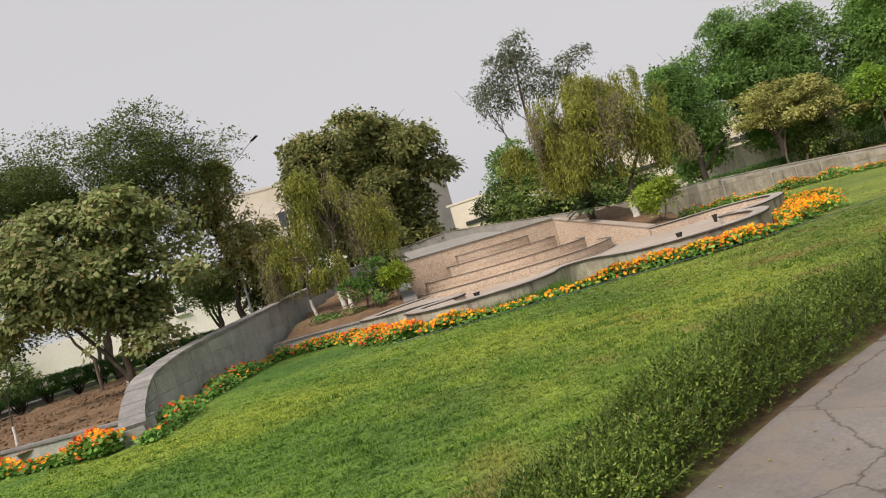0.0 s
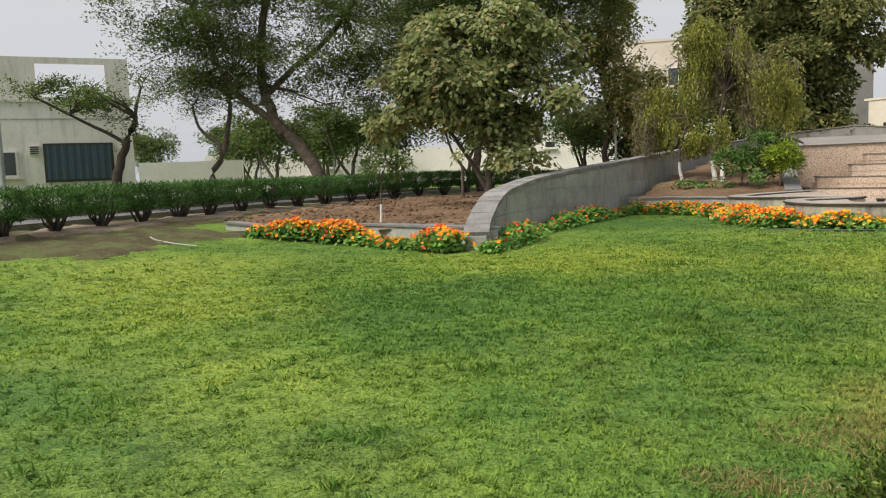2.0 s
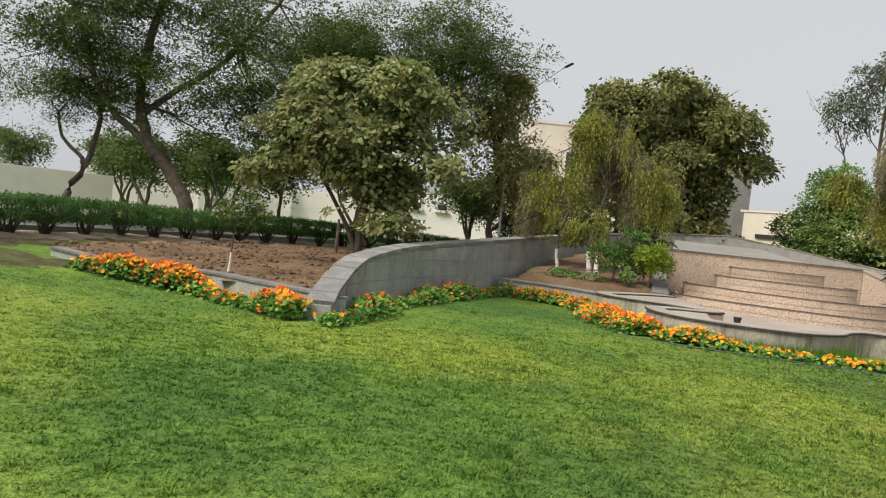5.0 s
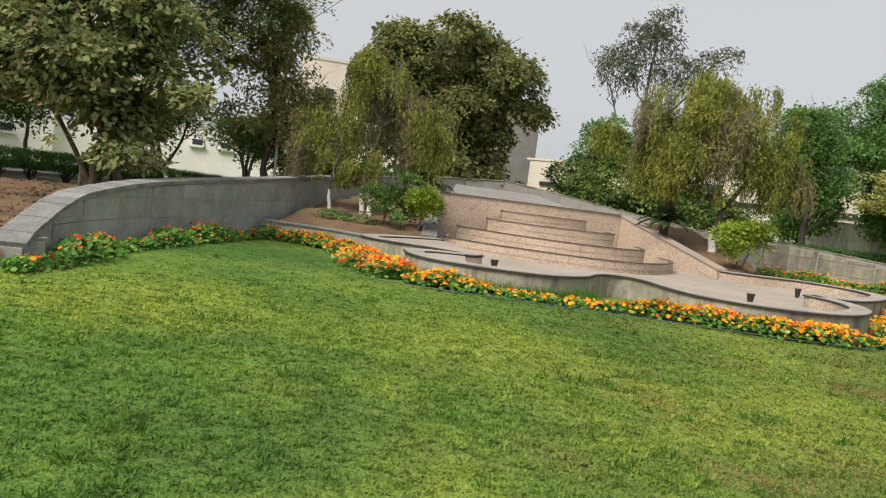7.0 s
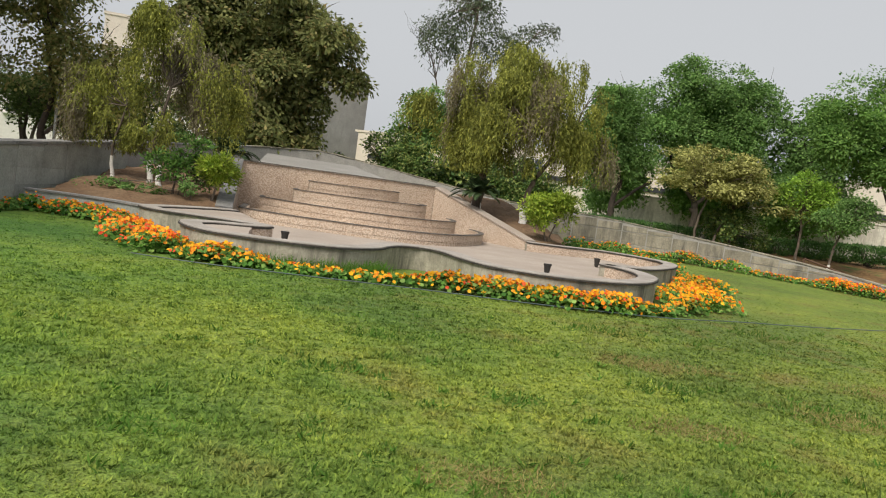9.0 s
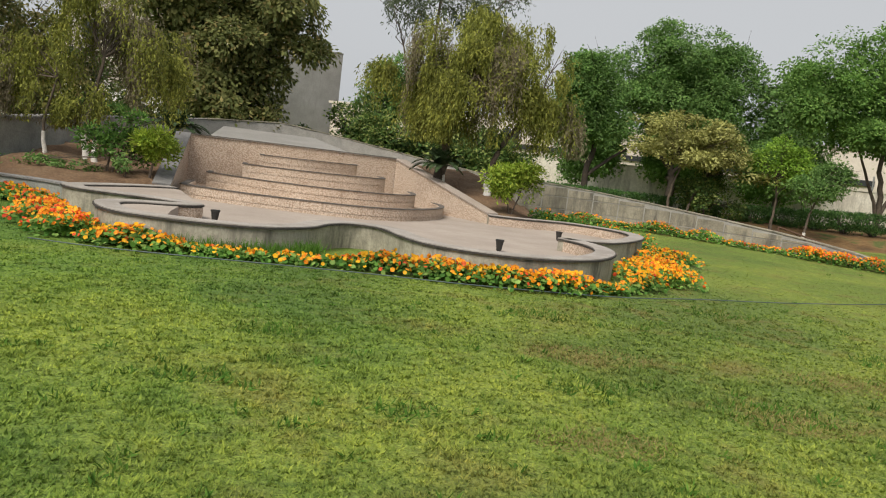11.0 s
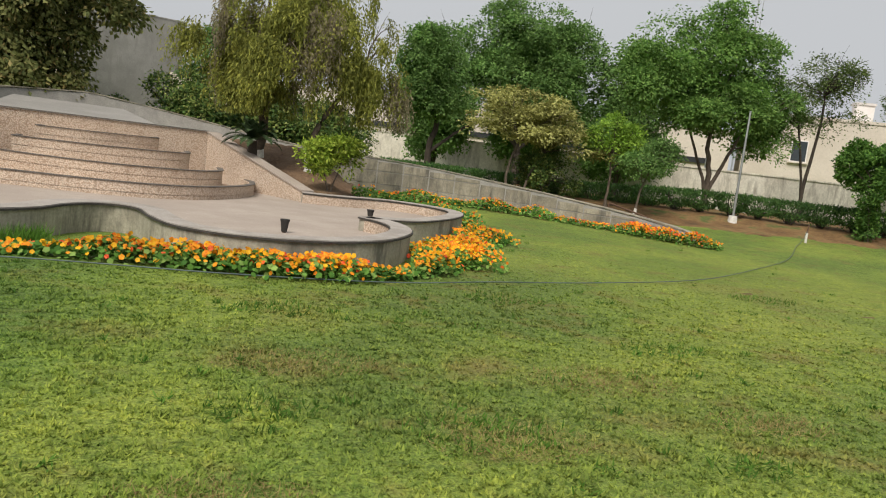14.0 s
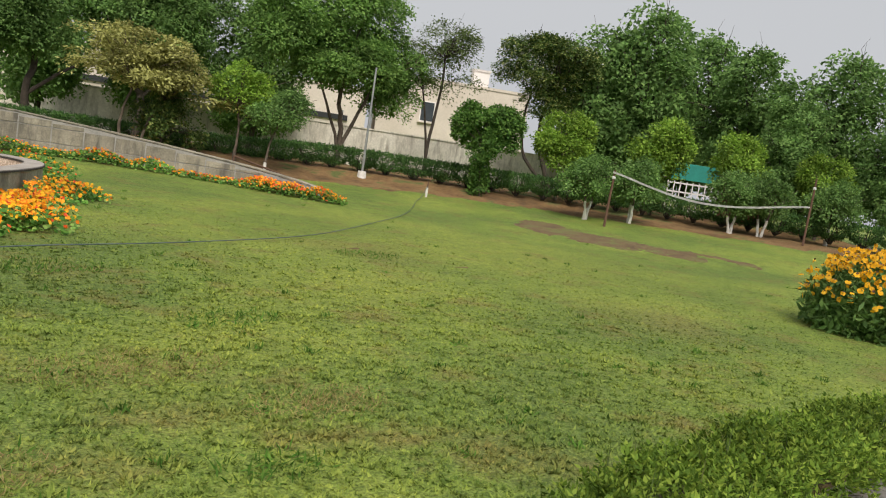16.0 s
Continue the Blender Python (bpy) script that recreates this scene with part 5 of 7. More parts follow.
    tree("dark_bush", (5.2, 34.6, 1.0), "round dark green bush behind the wall", [([(0, 0, 0), (0, 0, 0.7)], 0.08)],
         [(0, 0, 1.8, 1.15, 1.0, 1.0), (0.2, 0, 1.0, 1.1, 0.9, 0.7)], "l_dark", 170, 30, 0.25, 0.14, 0.08, "barkdark", 112, small=True, category="bush")
    dk = [tree("dark_bush", (6.6, 33.8, 0.9), "dense dark shrub behind the garden wall", [([(0, 0, 0), (0, 0, 0.7)], 0.07)],
               [(0, 0, 1.3, 1.3, 1.0, 0.9), (1.0, 0.2, 1.0, 1.0, 0.9, 0.8), (-0.8, 0.2, 1.0, 0.9, 0.8, 0.7)], "l_dark", 220, 30, 0.27, 0.15, 0.085, "barkdark", 113, small=True, group="shrubs behind the wall", category="bush")]
    for x, y, r, k in ((7.6, 34.6, 150, 1.5), (10.2, 34.4, 260, 1.35), (9.0, 33.4, 80, 1.0), (11.2, 33.0, 200, 0.9), (2.6, 36.8, 30, 0.9), (-3.5, 31.5, 120, 0.8), (-5.2, 29.0, 10, 0.8), (-4.4, 34.0, 10, 1.1)):
        copy_thing(dk[0], pose(x, y, 0.8, 0, 0, r)).scale = (k, k, k)
    tree("bare_tree", (-4.3, 31.2, 0.9), "thin pale-twigged tree with few grey leaves behind the wall",
         [([(0, 0, 0), (0.1, 0, 1.6), (0.0, 0, 3.0), (0.2, 0, 4.4)], 0.07), ([(0.05, 0, 1.4), (0.6, 0, 2.6), (0.9, 0, 3.8)], 0.045), ([(0.05, 0, 1.2), (-0.5, 0, 2.4), (-0.7, 0, 3.4)], 0.045)],
         [(0.1, 0, 4.2, 0.9, 0.8, 0.8), (0.8, 0, 3.6, 0.7, 0.6, 0.7), (-0.6, 0, 3.1, 0.7, 0.6, 0.8)], "l_sparse", 70, 5, 0.3, 0.13, 0.05, "bark", 114, twigs=60)
    # right-hand row behind the long wall
    tree("shade_tree", (16.0, 36.4, 0.9), "green shade tree with dark forked trunk behind the wall",
         [([(0, 0, 0), (0.1, 0, 1.2), (0.3, 0, 2.6), (0.1, 0, 4.0)], 0.2), ([(0.1, 0, 1.0), (1.2, 0, 1.9), (1.9, 0, 2.4)], 0.11)],
         [(-0.3, 0, 5.1, 1.4, 1.3, 1.4), (0.2, 0, 3.7, 1.6, 1.4, 1.1), (-0.4, 0, 3.1, 1.2, 1.1, 0.6)], "l_green", 540, 50, 0.34, 0.17, 0.085, "barkdark", 120, small=True)
    big = tree("shade_tree", (22.3, 40.2, 0.9), "tall dense green shade tree near the boundary",
               [([(0, 0, 0), (0.1, 0, 1.5), (-0.2, 0, 3.5), (0, 0, 5.5)], 0.25), ([(0, 0, 1.6), (1.6, 0, 3.2), (2.2, 0, 4.8)], 0.14), ([(0, 0, 1.8), (-1.5, 0, 3.4), (-1.9, 0, 5.0)], 0.14)],
               [(0, 0, 7.8, 2.4, 2.0, 1.7), (2.7, 0, 6.8, 1.9, 1.7, 1.8), (-2.0, 0, 7.0, 1.9, 1.7, 1.7), (0.4, 0, 5.4, 3.4, 2.4, 1.6), (2.0, 0, 3.6, 2.0, 1.6, 1.2), (-1.6, 0, 4.0, 1.6, 1.5, 1.0)],
               "l_green", 1350, 48, 0.42, 0.18, 0.095, "barkdark", 121, small=True, group="shade trees along the boundary")
    big2 = tree("shade_tree", (26.6, 30.2, 0.8), "tall bright green shade tree with forked trunk",
                [([(0, 0, 0), (0, 0, 1.3), (-0.3, 0, 2.6), (-0.1, 0, 4.6)], 0.17), ([(0, 0, 0.8), (0.8, 0, 2.4), (1.5, 0, 3.8)], 0.12), ([(0, 0, 0.6), (-0.6, 0.2, 2.2), (-1.3, 0.2, 3.4)], 0.10)],
                [(-0.9, 0, 7.0, 1.5, 1.4, 2.0), (0.9, 0, 6.2, 1.9, 1.7, 1.6), (-1.8, 0, 5.0, 1.9, 1.7, 1.5), (2.3, 0.2, 4.9, 1.8, 1.5, 1.5), (0.2, 0, 4.3, 2.8, 2.0, 1.2), (2.6, 0, 3.4, 1.3, 1.2, 0.9), (-3.3, 0.2, 5.4, 1.5, 1.4, 1.5), (-2.7, 0.3, 7.0, 1.4, 1.3, 1.3)],
                "l_bright", 1500, 48, 0.36, 0.16, 0.085, "bark", 122, small=True, group="shade trees along the boundary")
    tree("spreading_tree", (16.8, 29.6, 0.6), "small spreading tree with layered yellow-olive foliage",
         [([(0, 0, 0), (0.0, 0, 1.0), (0.3, 0, 2.0)], 0.08), ([(0.6, -0.3, 0), (0.8, -0.2, 0.8), (1.4, 0, 1.7)], 0.07)],
         [(0.2, 0, 3.4, 1.9, 1.6, 0.6), (-0.9, 0, 2.8, 1.4, 1.2, 0.5), (1.9, -0.2, 2.5, 1.4, 1.2, 0.5), (0.5, 0, 2.6, 2.3, 1.7, 0.45), (2.8, -0.6, 2.0, 1.0, 0.9, 0.4)],
         "l_yellow", 480, 30, 0.26, 0.14, 0.07, seed=123, fill=0.06, flat=0.7, droop=0.25)
    tree("dark_bush", (18.2, 29.4, 0.7), "dark bush under the spreading tree", [([(0, 0, 0), (0, 0, 0.6)], 0.07)],
         [(0, 0, 1.0, 1.0, 0.8, 0.8), (0.9, 0, 0.9, 0.7, 0.7, 0.6), (0.3, 0, 1.6, 0.7, 0.7, 0.6)], "l_dark", 180, 30, 0.24, 0.13, 0.075, "barkdark", 124, small=True, category="bush")
    tree("round_tree", (20.6, 28.6, 0.7), "small round-headed fresh green tree", [([(0, 0, 0), (0.05, 0, 1.0), (-0.1, 0, 1.9)], 0.07)],
         [(-0.1, 0, 2.6, 1.0, 0.9, 0.75), (0.4, 0, 2.2, 0.7, 0.7, 0.5)], "l_fresh", 170, 34, 0.25, 0.12, 0.07, seed=125, small=True)
    tree("round_tree", (20.8, 26.9, 0.55), "small round-headed green tree with leaning limewashed stem", [([(0, 0, 0), (0.1, 0, 0.8), (0.45, 0, 1.7)], 0.06)],
         [(0.45, 0, 2.1, 1.0, 0.9, 0.6), (0.0, 0, 1.9, 0.6, 0.6, 0.4)], "l_green", 160, 34, 0.25, 0.12, 0.065, seed=126, small=True, white=0.35)
    tree("thin_tree", (32.0, 30.3, 0.9), "thin tree with sparse dark foliage and twin trunks",
         [([(0, 0, 0), (0.1, 0, 2.0), (0.4, 0, 4.2), (0.4, 0, 5.6)], 0.11), ([(0.2, 0, 0), (-0.3, 0, 2.4), (-0.8, 0, 4.0)], 0.09)],
         [(0.4, 0, 6.2, 1.6, 1.4, 1.2), (-0.9, 0, 5.2, 1.3, 1.2, 0.9), (1.4, 0, 4.8, 1.2, 1.1, 0.8), (0.2, 0, 4.2, 1.2, 1.1, 0.5)], "l_feather", 320, 30, 0.34, 0.15, 0.06, "barkdark", 127, small=True, flat=0.6)
    tree("vine_topiary", (28.0, 23.25, 0.55), "heart-shaped creeper-covered topiary tree", [([(0, 0, 0), (0, 0, 1.8)], 0.1)],
         [(-0.35, 0.55, 2.75, 0.75, 0.75, 0.7), (0.3, -0.5, 2.75, 0.75, 0.75, 0.7), (0, 0, 2.0, 0.75, 0.75, 0.65), (0, 0, 1.0, 0.36, 0.36, 0.8)], "l_vine", 560, 36, 0.19, 0.12, 0.085, seed=128, small=True, shell=0.12)
    tree("umbrella_tree", (37.3, 27.6, 0.9), "dark umbrella-shaped tree with two bowed trunks",
         [([(0.5, -0.8, 0), (0.1, -0.2, 1.5), (-0.1, 0.1, 3.2), (0.2, 0, 5.0)], 0.17), ([(0.6, -0.6, 0), (-0.3, 0.6, 1.6), (-0.5, 0.9, 3.4), (-0.4, 0.8, 4.8)], 0.12)],
         [(-0.3, 0, 6.5, 2.6, 2.2, 1.1), (-1.6, 0, 5.6, 1.7, 1.5, 0.8), (1.2, 0, 5.4, 1.7, 1.5, 1.0), (0.0, 0, 4.6, 1.4, 1.2, 0.7)], "l_dark", 760, 48, 0.36, 0.16, 0.075, "barkdark", 129, small=True, flat=0.7)
    ball = tree("round_tree", (31.4, 22.0, 0.7), "round clipped bright green tree behind the hedge", [([(0, 0, 0), (0, 0, 1.6)], 0.09)],
                [(0, 0, 2.8, 1.15, 1.0, 0.9), (0, 0, 2.0, 0.9, 0.9, 0.6)], "l_fresh", 340, 34, 0.26, 0.13, 0.075, seed=130, small=True, shell=0.2, group="round trees behind the hedge")
    for x, y, k in ((34.3, 19.3, 1.06), (37.4, 17.2, 1.05), (40.0, 14.6, 0.95)):
        copy_thing(ball, pose(x, y, 0.75, 0, 0, x * 40)).scale = (k, k, k)
    bush = tree("white_stemmed_bush", (28.9, 18.9, 0.45), "dense green bush with limewashed stems at the lawn edge",
                [([(0, 0, 0), (-0.1, 0, 0.6), (-0.2, 0, 1.1)], 0.06), ([(0.12, 0, 0), (0.3, 0, 0.6), (0.5, 0, 1.1)], 0.06)],
                [(0, 0, 1.5, 1.0, 0.9, 0.75), (0.5, 0, 1.3, 0.8, 0.8, 0.6), (-0.6, 0, 1.2, 0.7, 0.7, 0.5)], "l_green", 240, 34, 0.24, 0.12, 0.06, seed=131, small=True, white=0.62, group="bushes at the lawn edge", category="bush")
    for x, y, k, r in ((30.7, 18.1, 1.08, 40), (34.5, 15.9, 1.05, 160), (35.6, 15.3, 1.1, 250), (37.6, 13.4, 1.15, 20), (39.0, 11.0, 1.1, 70)):
        copy_thing(bush, pose(x, y, float(ground_z(x, y)) + 0.02, 0, 0, r)).scale = (k, k, k)
    # tall woods at the far right and behind
    wood = tree("woodland_tree", (41.0, 27.0, 0.8), "tall dense green tree in the far row",
                [([(0, 0, 0), (0.1, 0, 2.0), (-0.2, 0, 4.5)], 0.22), ([(0, 0, 1.6), (1.4, 0, 3.2)], 0.12)],
                [(0, 0, 7.4, 2.0, 1.9, 2.0), (1.5, 0, 5.6, 1.9, 1.7, 1.8), (-1.5, 0, 5.4, 1.9, 1.7, 1.8), (0.2, 0, 3.8, 2.6, 2.2, 1.6), (1.2, 0, 2.2, 1.8, 1.6, 1.0), (-1.2, 0, 2.4, 1.6, 1.5, 1.0)],
                "l_green", 640, 40, 0.52, 0.24, 0.145, "barkdark", 150, small=True, fill=0.45, group="woodland row")
    for x, y, k, r in ((47.5, 28.0, 0.98, 140), (41.8, 25.0, 1.14, 70), (44.5, 20.0, 0.95, 260), (46.0, 16.5, 0.98, 60), (47.0, 12.5, 1.0, 200), (48.0, 8.0, 1.0, 320), (46.5, 24.0, 1.1, 90),
                       (41.5, 16.5, 0.66, 170), (43.5, 12.5, 0.68, 280), (44.0, 9.0, 0.66, 10), (27.6, 38.5, 0.9, 100), (19.0, 43.5, 0.88, 210), (24.0, 43.0, 0.95, 20)):
        copy_thing(wood, pose(x, y, 0.75, 0, 0, r)).scale = (k, k, k)
    # far left background
    far = tree("roadside_tree", (-19.2, 25.0, 0.45), "green roadside tree with slim forked trunk",
               [([(0, 0, 0), (0.1, 0, 1.0), (0.4, 0, 2.2)], 0.12), ([(0.05, 0, 0.6), (-0.6, 0, 1.6), (-0.9, 0, 2.6)], 0.09)],
               [(0.3, 0, 3.2, 1.7, 1.5, 1.0), (-1.0, 0, 2.9, 1.2, 1.2, 0.8), (0.8, 0, 2.3, 1.1, 1.1, 0.6)], "l_feather", 190, 30, 0.36, 0.18, 0.08, seed=140, small=True, flat=0.6, group="roadside trees")
    for x, y, k, r in ((-18.0, 29.0, 1.1, 50), (-16.2, 30.0, 1.0, 120), (-21.5, 33.0, 1.0, 200), (-25.0, 38.0, 1.0, 300), (-28.0, 43.0, 1.2, 80), (-33.0, 41.0, 1.2, 160), (-14.0, 33.0, 1.1, 20),
                       (-11.5, 31.5, 1.0, 230), (-37.0, 45.0, 1.3, 10), (-32.0, 52.0, 1.3, 60), (-40.0, 40.0, 1.2, 140), (-8.5, 33.0, 0.9, 70), (-24.0, 30.0, 0.9, 70), (-4.4, 28.2, 0.95, 190), (-7.6, 29.5, 0.9, 300)):
        copy_thing(far, pose(x, y, 0.42, 0, 0, r)).scale = (k, k, k)


plant()


# ---- buildings and boundary ----
def wall_between(a, b, z0, z1, thick=0.25):
    return strip_solid(np.linspace(a, b, 2), thick, z0, z1)


def facade_frame(a, b):
    """Along, outward and the length of a facade seen from the garden."""
    a, b = Vector((*a, 0)), Vector((*b, 0))
    d = (b - a).normalized()
    return a, d, Vector((d.y, -d.x, 0)), (b - a).length


def on_facade(a, b, s, z, w, h, depth, out):
    """The pose of a box on a facade: s along it, z up."""
    o, d, n, L = facade_frame(a, b)
    m = Matrix.Identity(4)
    m.col[0][:3], m.col[1][:3], m.col[2][:3] = d, -n, (0, 0, 1)
    c = o + d * s + n * out
    m.col[3][:3] = (c.x, c.y, z)
    return m


def house(name, label, a, b, depth, z0, z1, wall, windows, parapet=0.0, extra=None):
    o, d, n, L = facade_frame(a, b)
    root = thing(name, (0, 0, 0), label, "building")
    pts = [(o.x, o.y), (o.x + d.x * L, o.y + d.y * L), (o.x + d.x * L - n.x * depth, o.y + d.y * L - n.y * depth), (o.x - n.x * depth, o.y - n.y * depth)]
    part("wall", plate(pts, z0, z1), M[wall], root)
    c = np.mean(pts, axis=0)
    part("roof", plate([tuple(c + (np.array(p) - c) * 1.015) for p in pts], z1, z1 + 0.18), M["greypaint" if wall != "cream" else "cream"], root)
    for s, z, w, h in windows:
        frame_ob = part("window", box((w, 0.10, h), on_facade(a, b, s, z, w, h, 0, 0.03)), M["white"], root)
        part("pane", box((w - 0.14, 0.06, h - 0.14), on_facade(a, b, s, z, w, h, 0, 0.075)), M["glass"], frame_ob)
        part("sill", box((w + 0.2, 0.22, 0.07), on_facade(a, b, s, z - h / 2 - 0.04, w, h, 0, 0.10)), M[wall], frame_ob)
        if w > 1.0:
            part("mullion", box((0.06, 0.04, h - 0.1), on_facade(a, b, s, z, w, h, 0, 0.12)), M["white"], frame_ob)
    return root


def build_buildings():
    # house on the left with the curtained opening
    a, b = (-33.0, 12.9), (-24.5, 22.9)
    h = house("white_house", "grey-white two-storey house with a dark blue curtained opening", a, b, 9.0, 0.2, 4.55, "greypaint", [(8.55, 2.2, 0.8, 1.0), (4.6, 2.2, 1.0, 1.2)])
    # parapet screen with an open frame above the curtained opening
    for w, s, z0, z1 in ((9.8, 4.9, 4.74, 6.25), (0.85, 12.7, 4.74, 6.25), (2.47, 11.04, 6.03, 6.25)):
        part("parapet", box((w, 0.25, z1 - z0), on_facade(a, b, s, (z0 + z1) / 2, 1, 1, 0, -0.11)), M["greypaint"], h)
    f = part("window", box((2.5, 0.12, 1.5), on_facade(a, b, 11.1, 2.2, 1, 1, 0, 0.04)), M["blackmetal"], h)
    bm = bmesh.new()
    lo = [on_facade(a, b, 9.95 + k * 0.085, 1.54, 1, 1, 0, 0.13 + 0.012 * math.sin(k * 1.9)).translation for k in range(28)]
    ribbon(bm, lo, [p + Vector((0, 0, 1.32)) for p in lo])
    part("curtain", bm, M["curtain"], f, "dark blue curtain in folds")
    v = part("vent", box((0.36, 0.1, 0.36), on_facade(a, b, 9.55, 2.7, 1, 1, 0, 0.05)), M["greypaint"], h)
    for k in range(4):
        part("louvre", box((0.3, 0.06, 0.04), on_facade(a, b, 9.55, 2.58 + 0.08 * k, 1, 1, 0, 0.11)), M["dark"], v)
    for s in (4.0, 8.0, 12.0):
        part("groove", box((3.9, 0.02, 0.03), on_facade(a, b, s - 1.2, 3.9, 1, 1, 0, 0.012)), M["metal"], h)
    tagged(part("wall_yard", wall_between((-24.4, 23.0), (-21.5, 26.0), 0.2, 2.1), M["white"]), "plain off-white yard wall", "wall", kind="structure")
    tagged(part("wall_far", wall_between((-38.0, 43.0), (-13.0, 54.5), 0.2, 3.1), M["white"]), "long white compound wall across the road", "wall", kind="structure")
    house("white_house", "low white house beyond the road", (-30.5, 45.5), (-25.0, 48.2), 6, 0.2, 3.1, "white", [(1.2, 2.2, 0.8, 0.6), (3.6, 2.2, 0.8, 0.6)])
    house("white_house", "cream low house with dark windows behind the garden wall", (-17.0, 45.0), (-3.0, 47.5), 8, 0.2, 3.6, "white", [(2.0, 2.7, 0.7, 0.45), (3.6, 2.7, 0.7, 0.45), (5.2, 2.7, 0.7, 0.45), (8.5, 2.6, 0.8, 0.5), (10.2, 2.6, 0.8, 0.5), (12.0, 2.6, 0.8, 0.5)])
    house("white_house", "taller pale building behind the low house", (-13.0, 60.0), (-1.0, 62.0), 8, 0.2, 10.5, "cream", [(2.0, 7.8, 1.6, 1.4), (5.5, 7.8, 1.6, 1.4), (9.0, 7.8, 1.6, 1.4), (2.0, 4.5, 1.6, 1.4), (5.5, 4.5, 1.6, 1.4)])
    # monument slab behind the cascade
    t = thing("concrete_pylon", (3.05, 75.9, 0), "plain grey cement-rendered pylon block", "pylon")
    part("shaft", plate([(-5.8, -2.7), (3.8, -0.3), (3.5, 2.4), (-6.1, 0.4)], 0.0, 10.4), M["grey"], t)
    part("capping", plate([(-5.84, -2.74), (3.84, -0.33), (3.54, 2.44), (-6.14, 0.44)], 10.4, 10.5), M["grey"], t)
    # boundary wall and the long building
    p = np.linspace((8.0, 58.0), (46.0, 25.5), 15)
    tagged(part("wall_boundary", strip_solid(p, 0.3, 0.0, 2.8), M["render"]), "old stained plaster boundary wall", "wall", kind="structure")
    part("wall_capping", strip_solid(offset_line(p, -0.05), 0.4, 2.803, 2.88), M["render"], bpy.data.objects["wall_boundary"])
    h = house("long_building", "long cream two-storey building behind the boundary wall", (6.0, 70.0), (40.0, 44.5), 10, 0.2, 5.6, "cream",
              [(s, z, 1.5, 1.2) for z in (4.4,) for s in (5.0, 16.5, 37.0)])
    part("dark_band", box((40.0, 0.12, 0.35), on_facade((6.0, 70.0), (40.0, 44.5), 21.3, 3.62, 1, 1, 0, 0.09)), M["dark"], h)
    part("red_band", box((6.0, 0.1, 0.5), on_facade((6.0, 70.0), (40.0, 44.5), 30.0, 2.35, 1, 1, 0, 0.2)), M["redpaint"], h)
    house("white_house", "cream upper block beyond the boundary wall", (40.5, 44.0), (48.5, 37.5), 8, 0.2, 7.0, "cream", [(3.4, 4.9, 1.0, 1.4), (7.8, 4.9, 1.0, 1.4)])
    tw = thing("roof_tower", (46.5, 41.5, 0), "narrow white stair tower above the roofs", "tower")
    part("shaft", plate([(0.4, 0), (1.3, -0.7), (1.9, 0.1), (1.0, 0.8)], 0.0, 8.4), M["white"], tw)
    part("cap", plate([(0.3, 0), (1.3, -0.8), (2.0, 0.1), (1.0, 0.9)], 8.4, 8.55), M["greypaint"], tw)
    sh = thing("tiled_shed", (0, 0, 0), "low shed with brown tiled roof behind the boundary wall", "shed")
    part("wall", plate([(41.0, 33.0), (44.0, 30.2), (45.5, 32.0), (42.5, 34.8)], 0.3, 2.5), M["cream"], sh)
    part("roof", plate([(40.7, 33.0), (44.1, 29.8), (45.8, 32.0), (42.4, 35.2)], 2.5, 2.75), M["roof"], sh)
    # gate with teal cloth at the far right
    g = thing("metal_gate", (40.85, 20.8, 0.8), "white barred metal gate by a dark red wall", "gate")
    for k in range(4):
        part("rail", box((2.4, 0.05, 0.07), pose(0, 0, 0.3 + 0.42 * k, 0, 0, -62)), M["white"], g)
    for k in range(9):
        part("bar", box((0.05, 0.05, 1.5), pose(math.cos(radians(-62)) * (k - 4) * 0.29, math.sin(radians(-62)) * (k - 4) * 0.29, 0.9, 0, 0, -62)), M["white"], g)
    tagged(part("teal_shade_cloth", box((2.3, 0.06, 0.8), pose(41.4, 21.0, 2.95, 8, 0, -62), 0.01), M["teal"]), "teal green shade cloth above the gate", "cloth")
    tagged(part("wall_red", wall_between((41.45, 19.6), (42.4, 17.8), 0.2, 2.4), M["redpaint"]), "dark red painted wall beside the gate", "wall", kind="structure")


build_buildings()


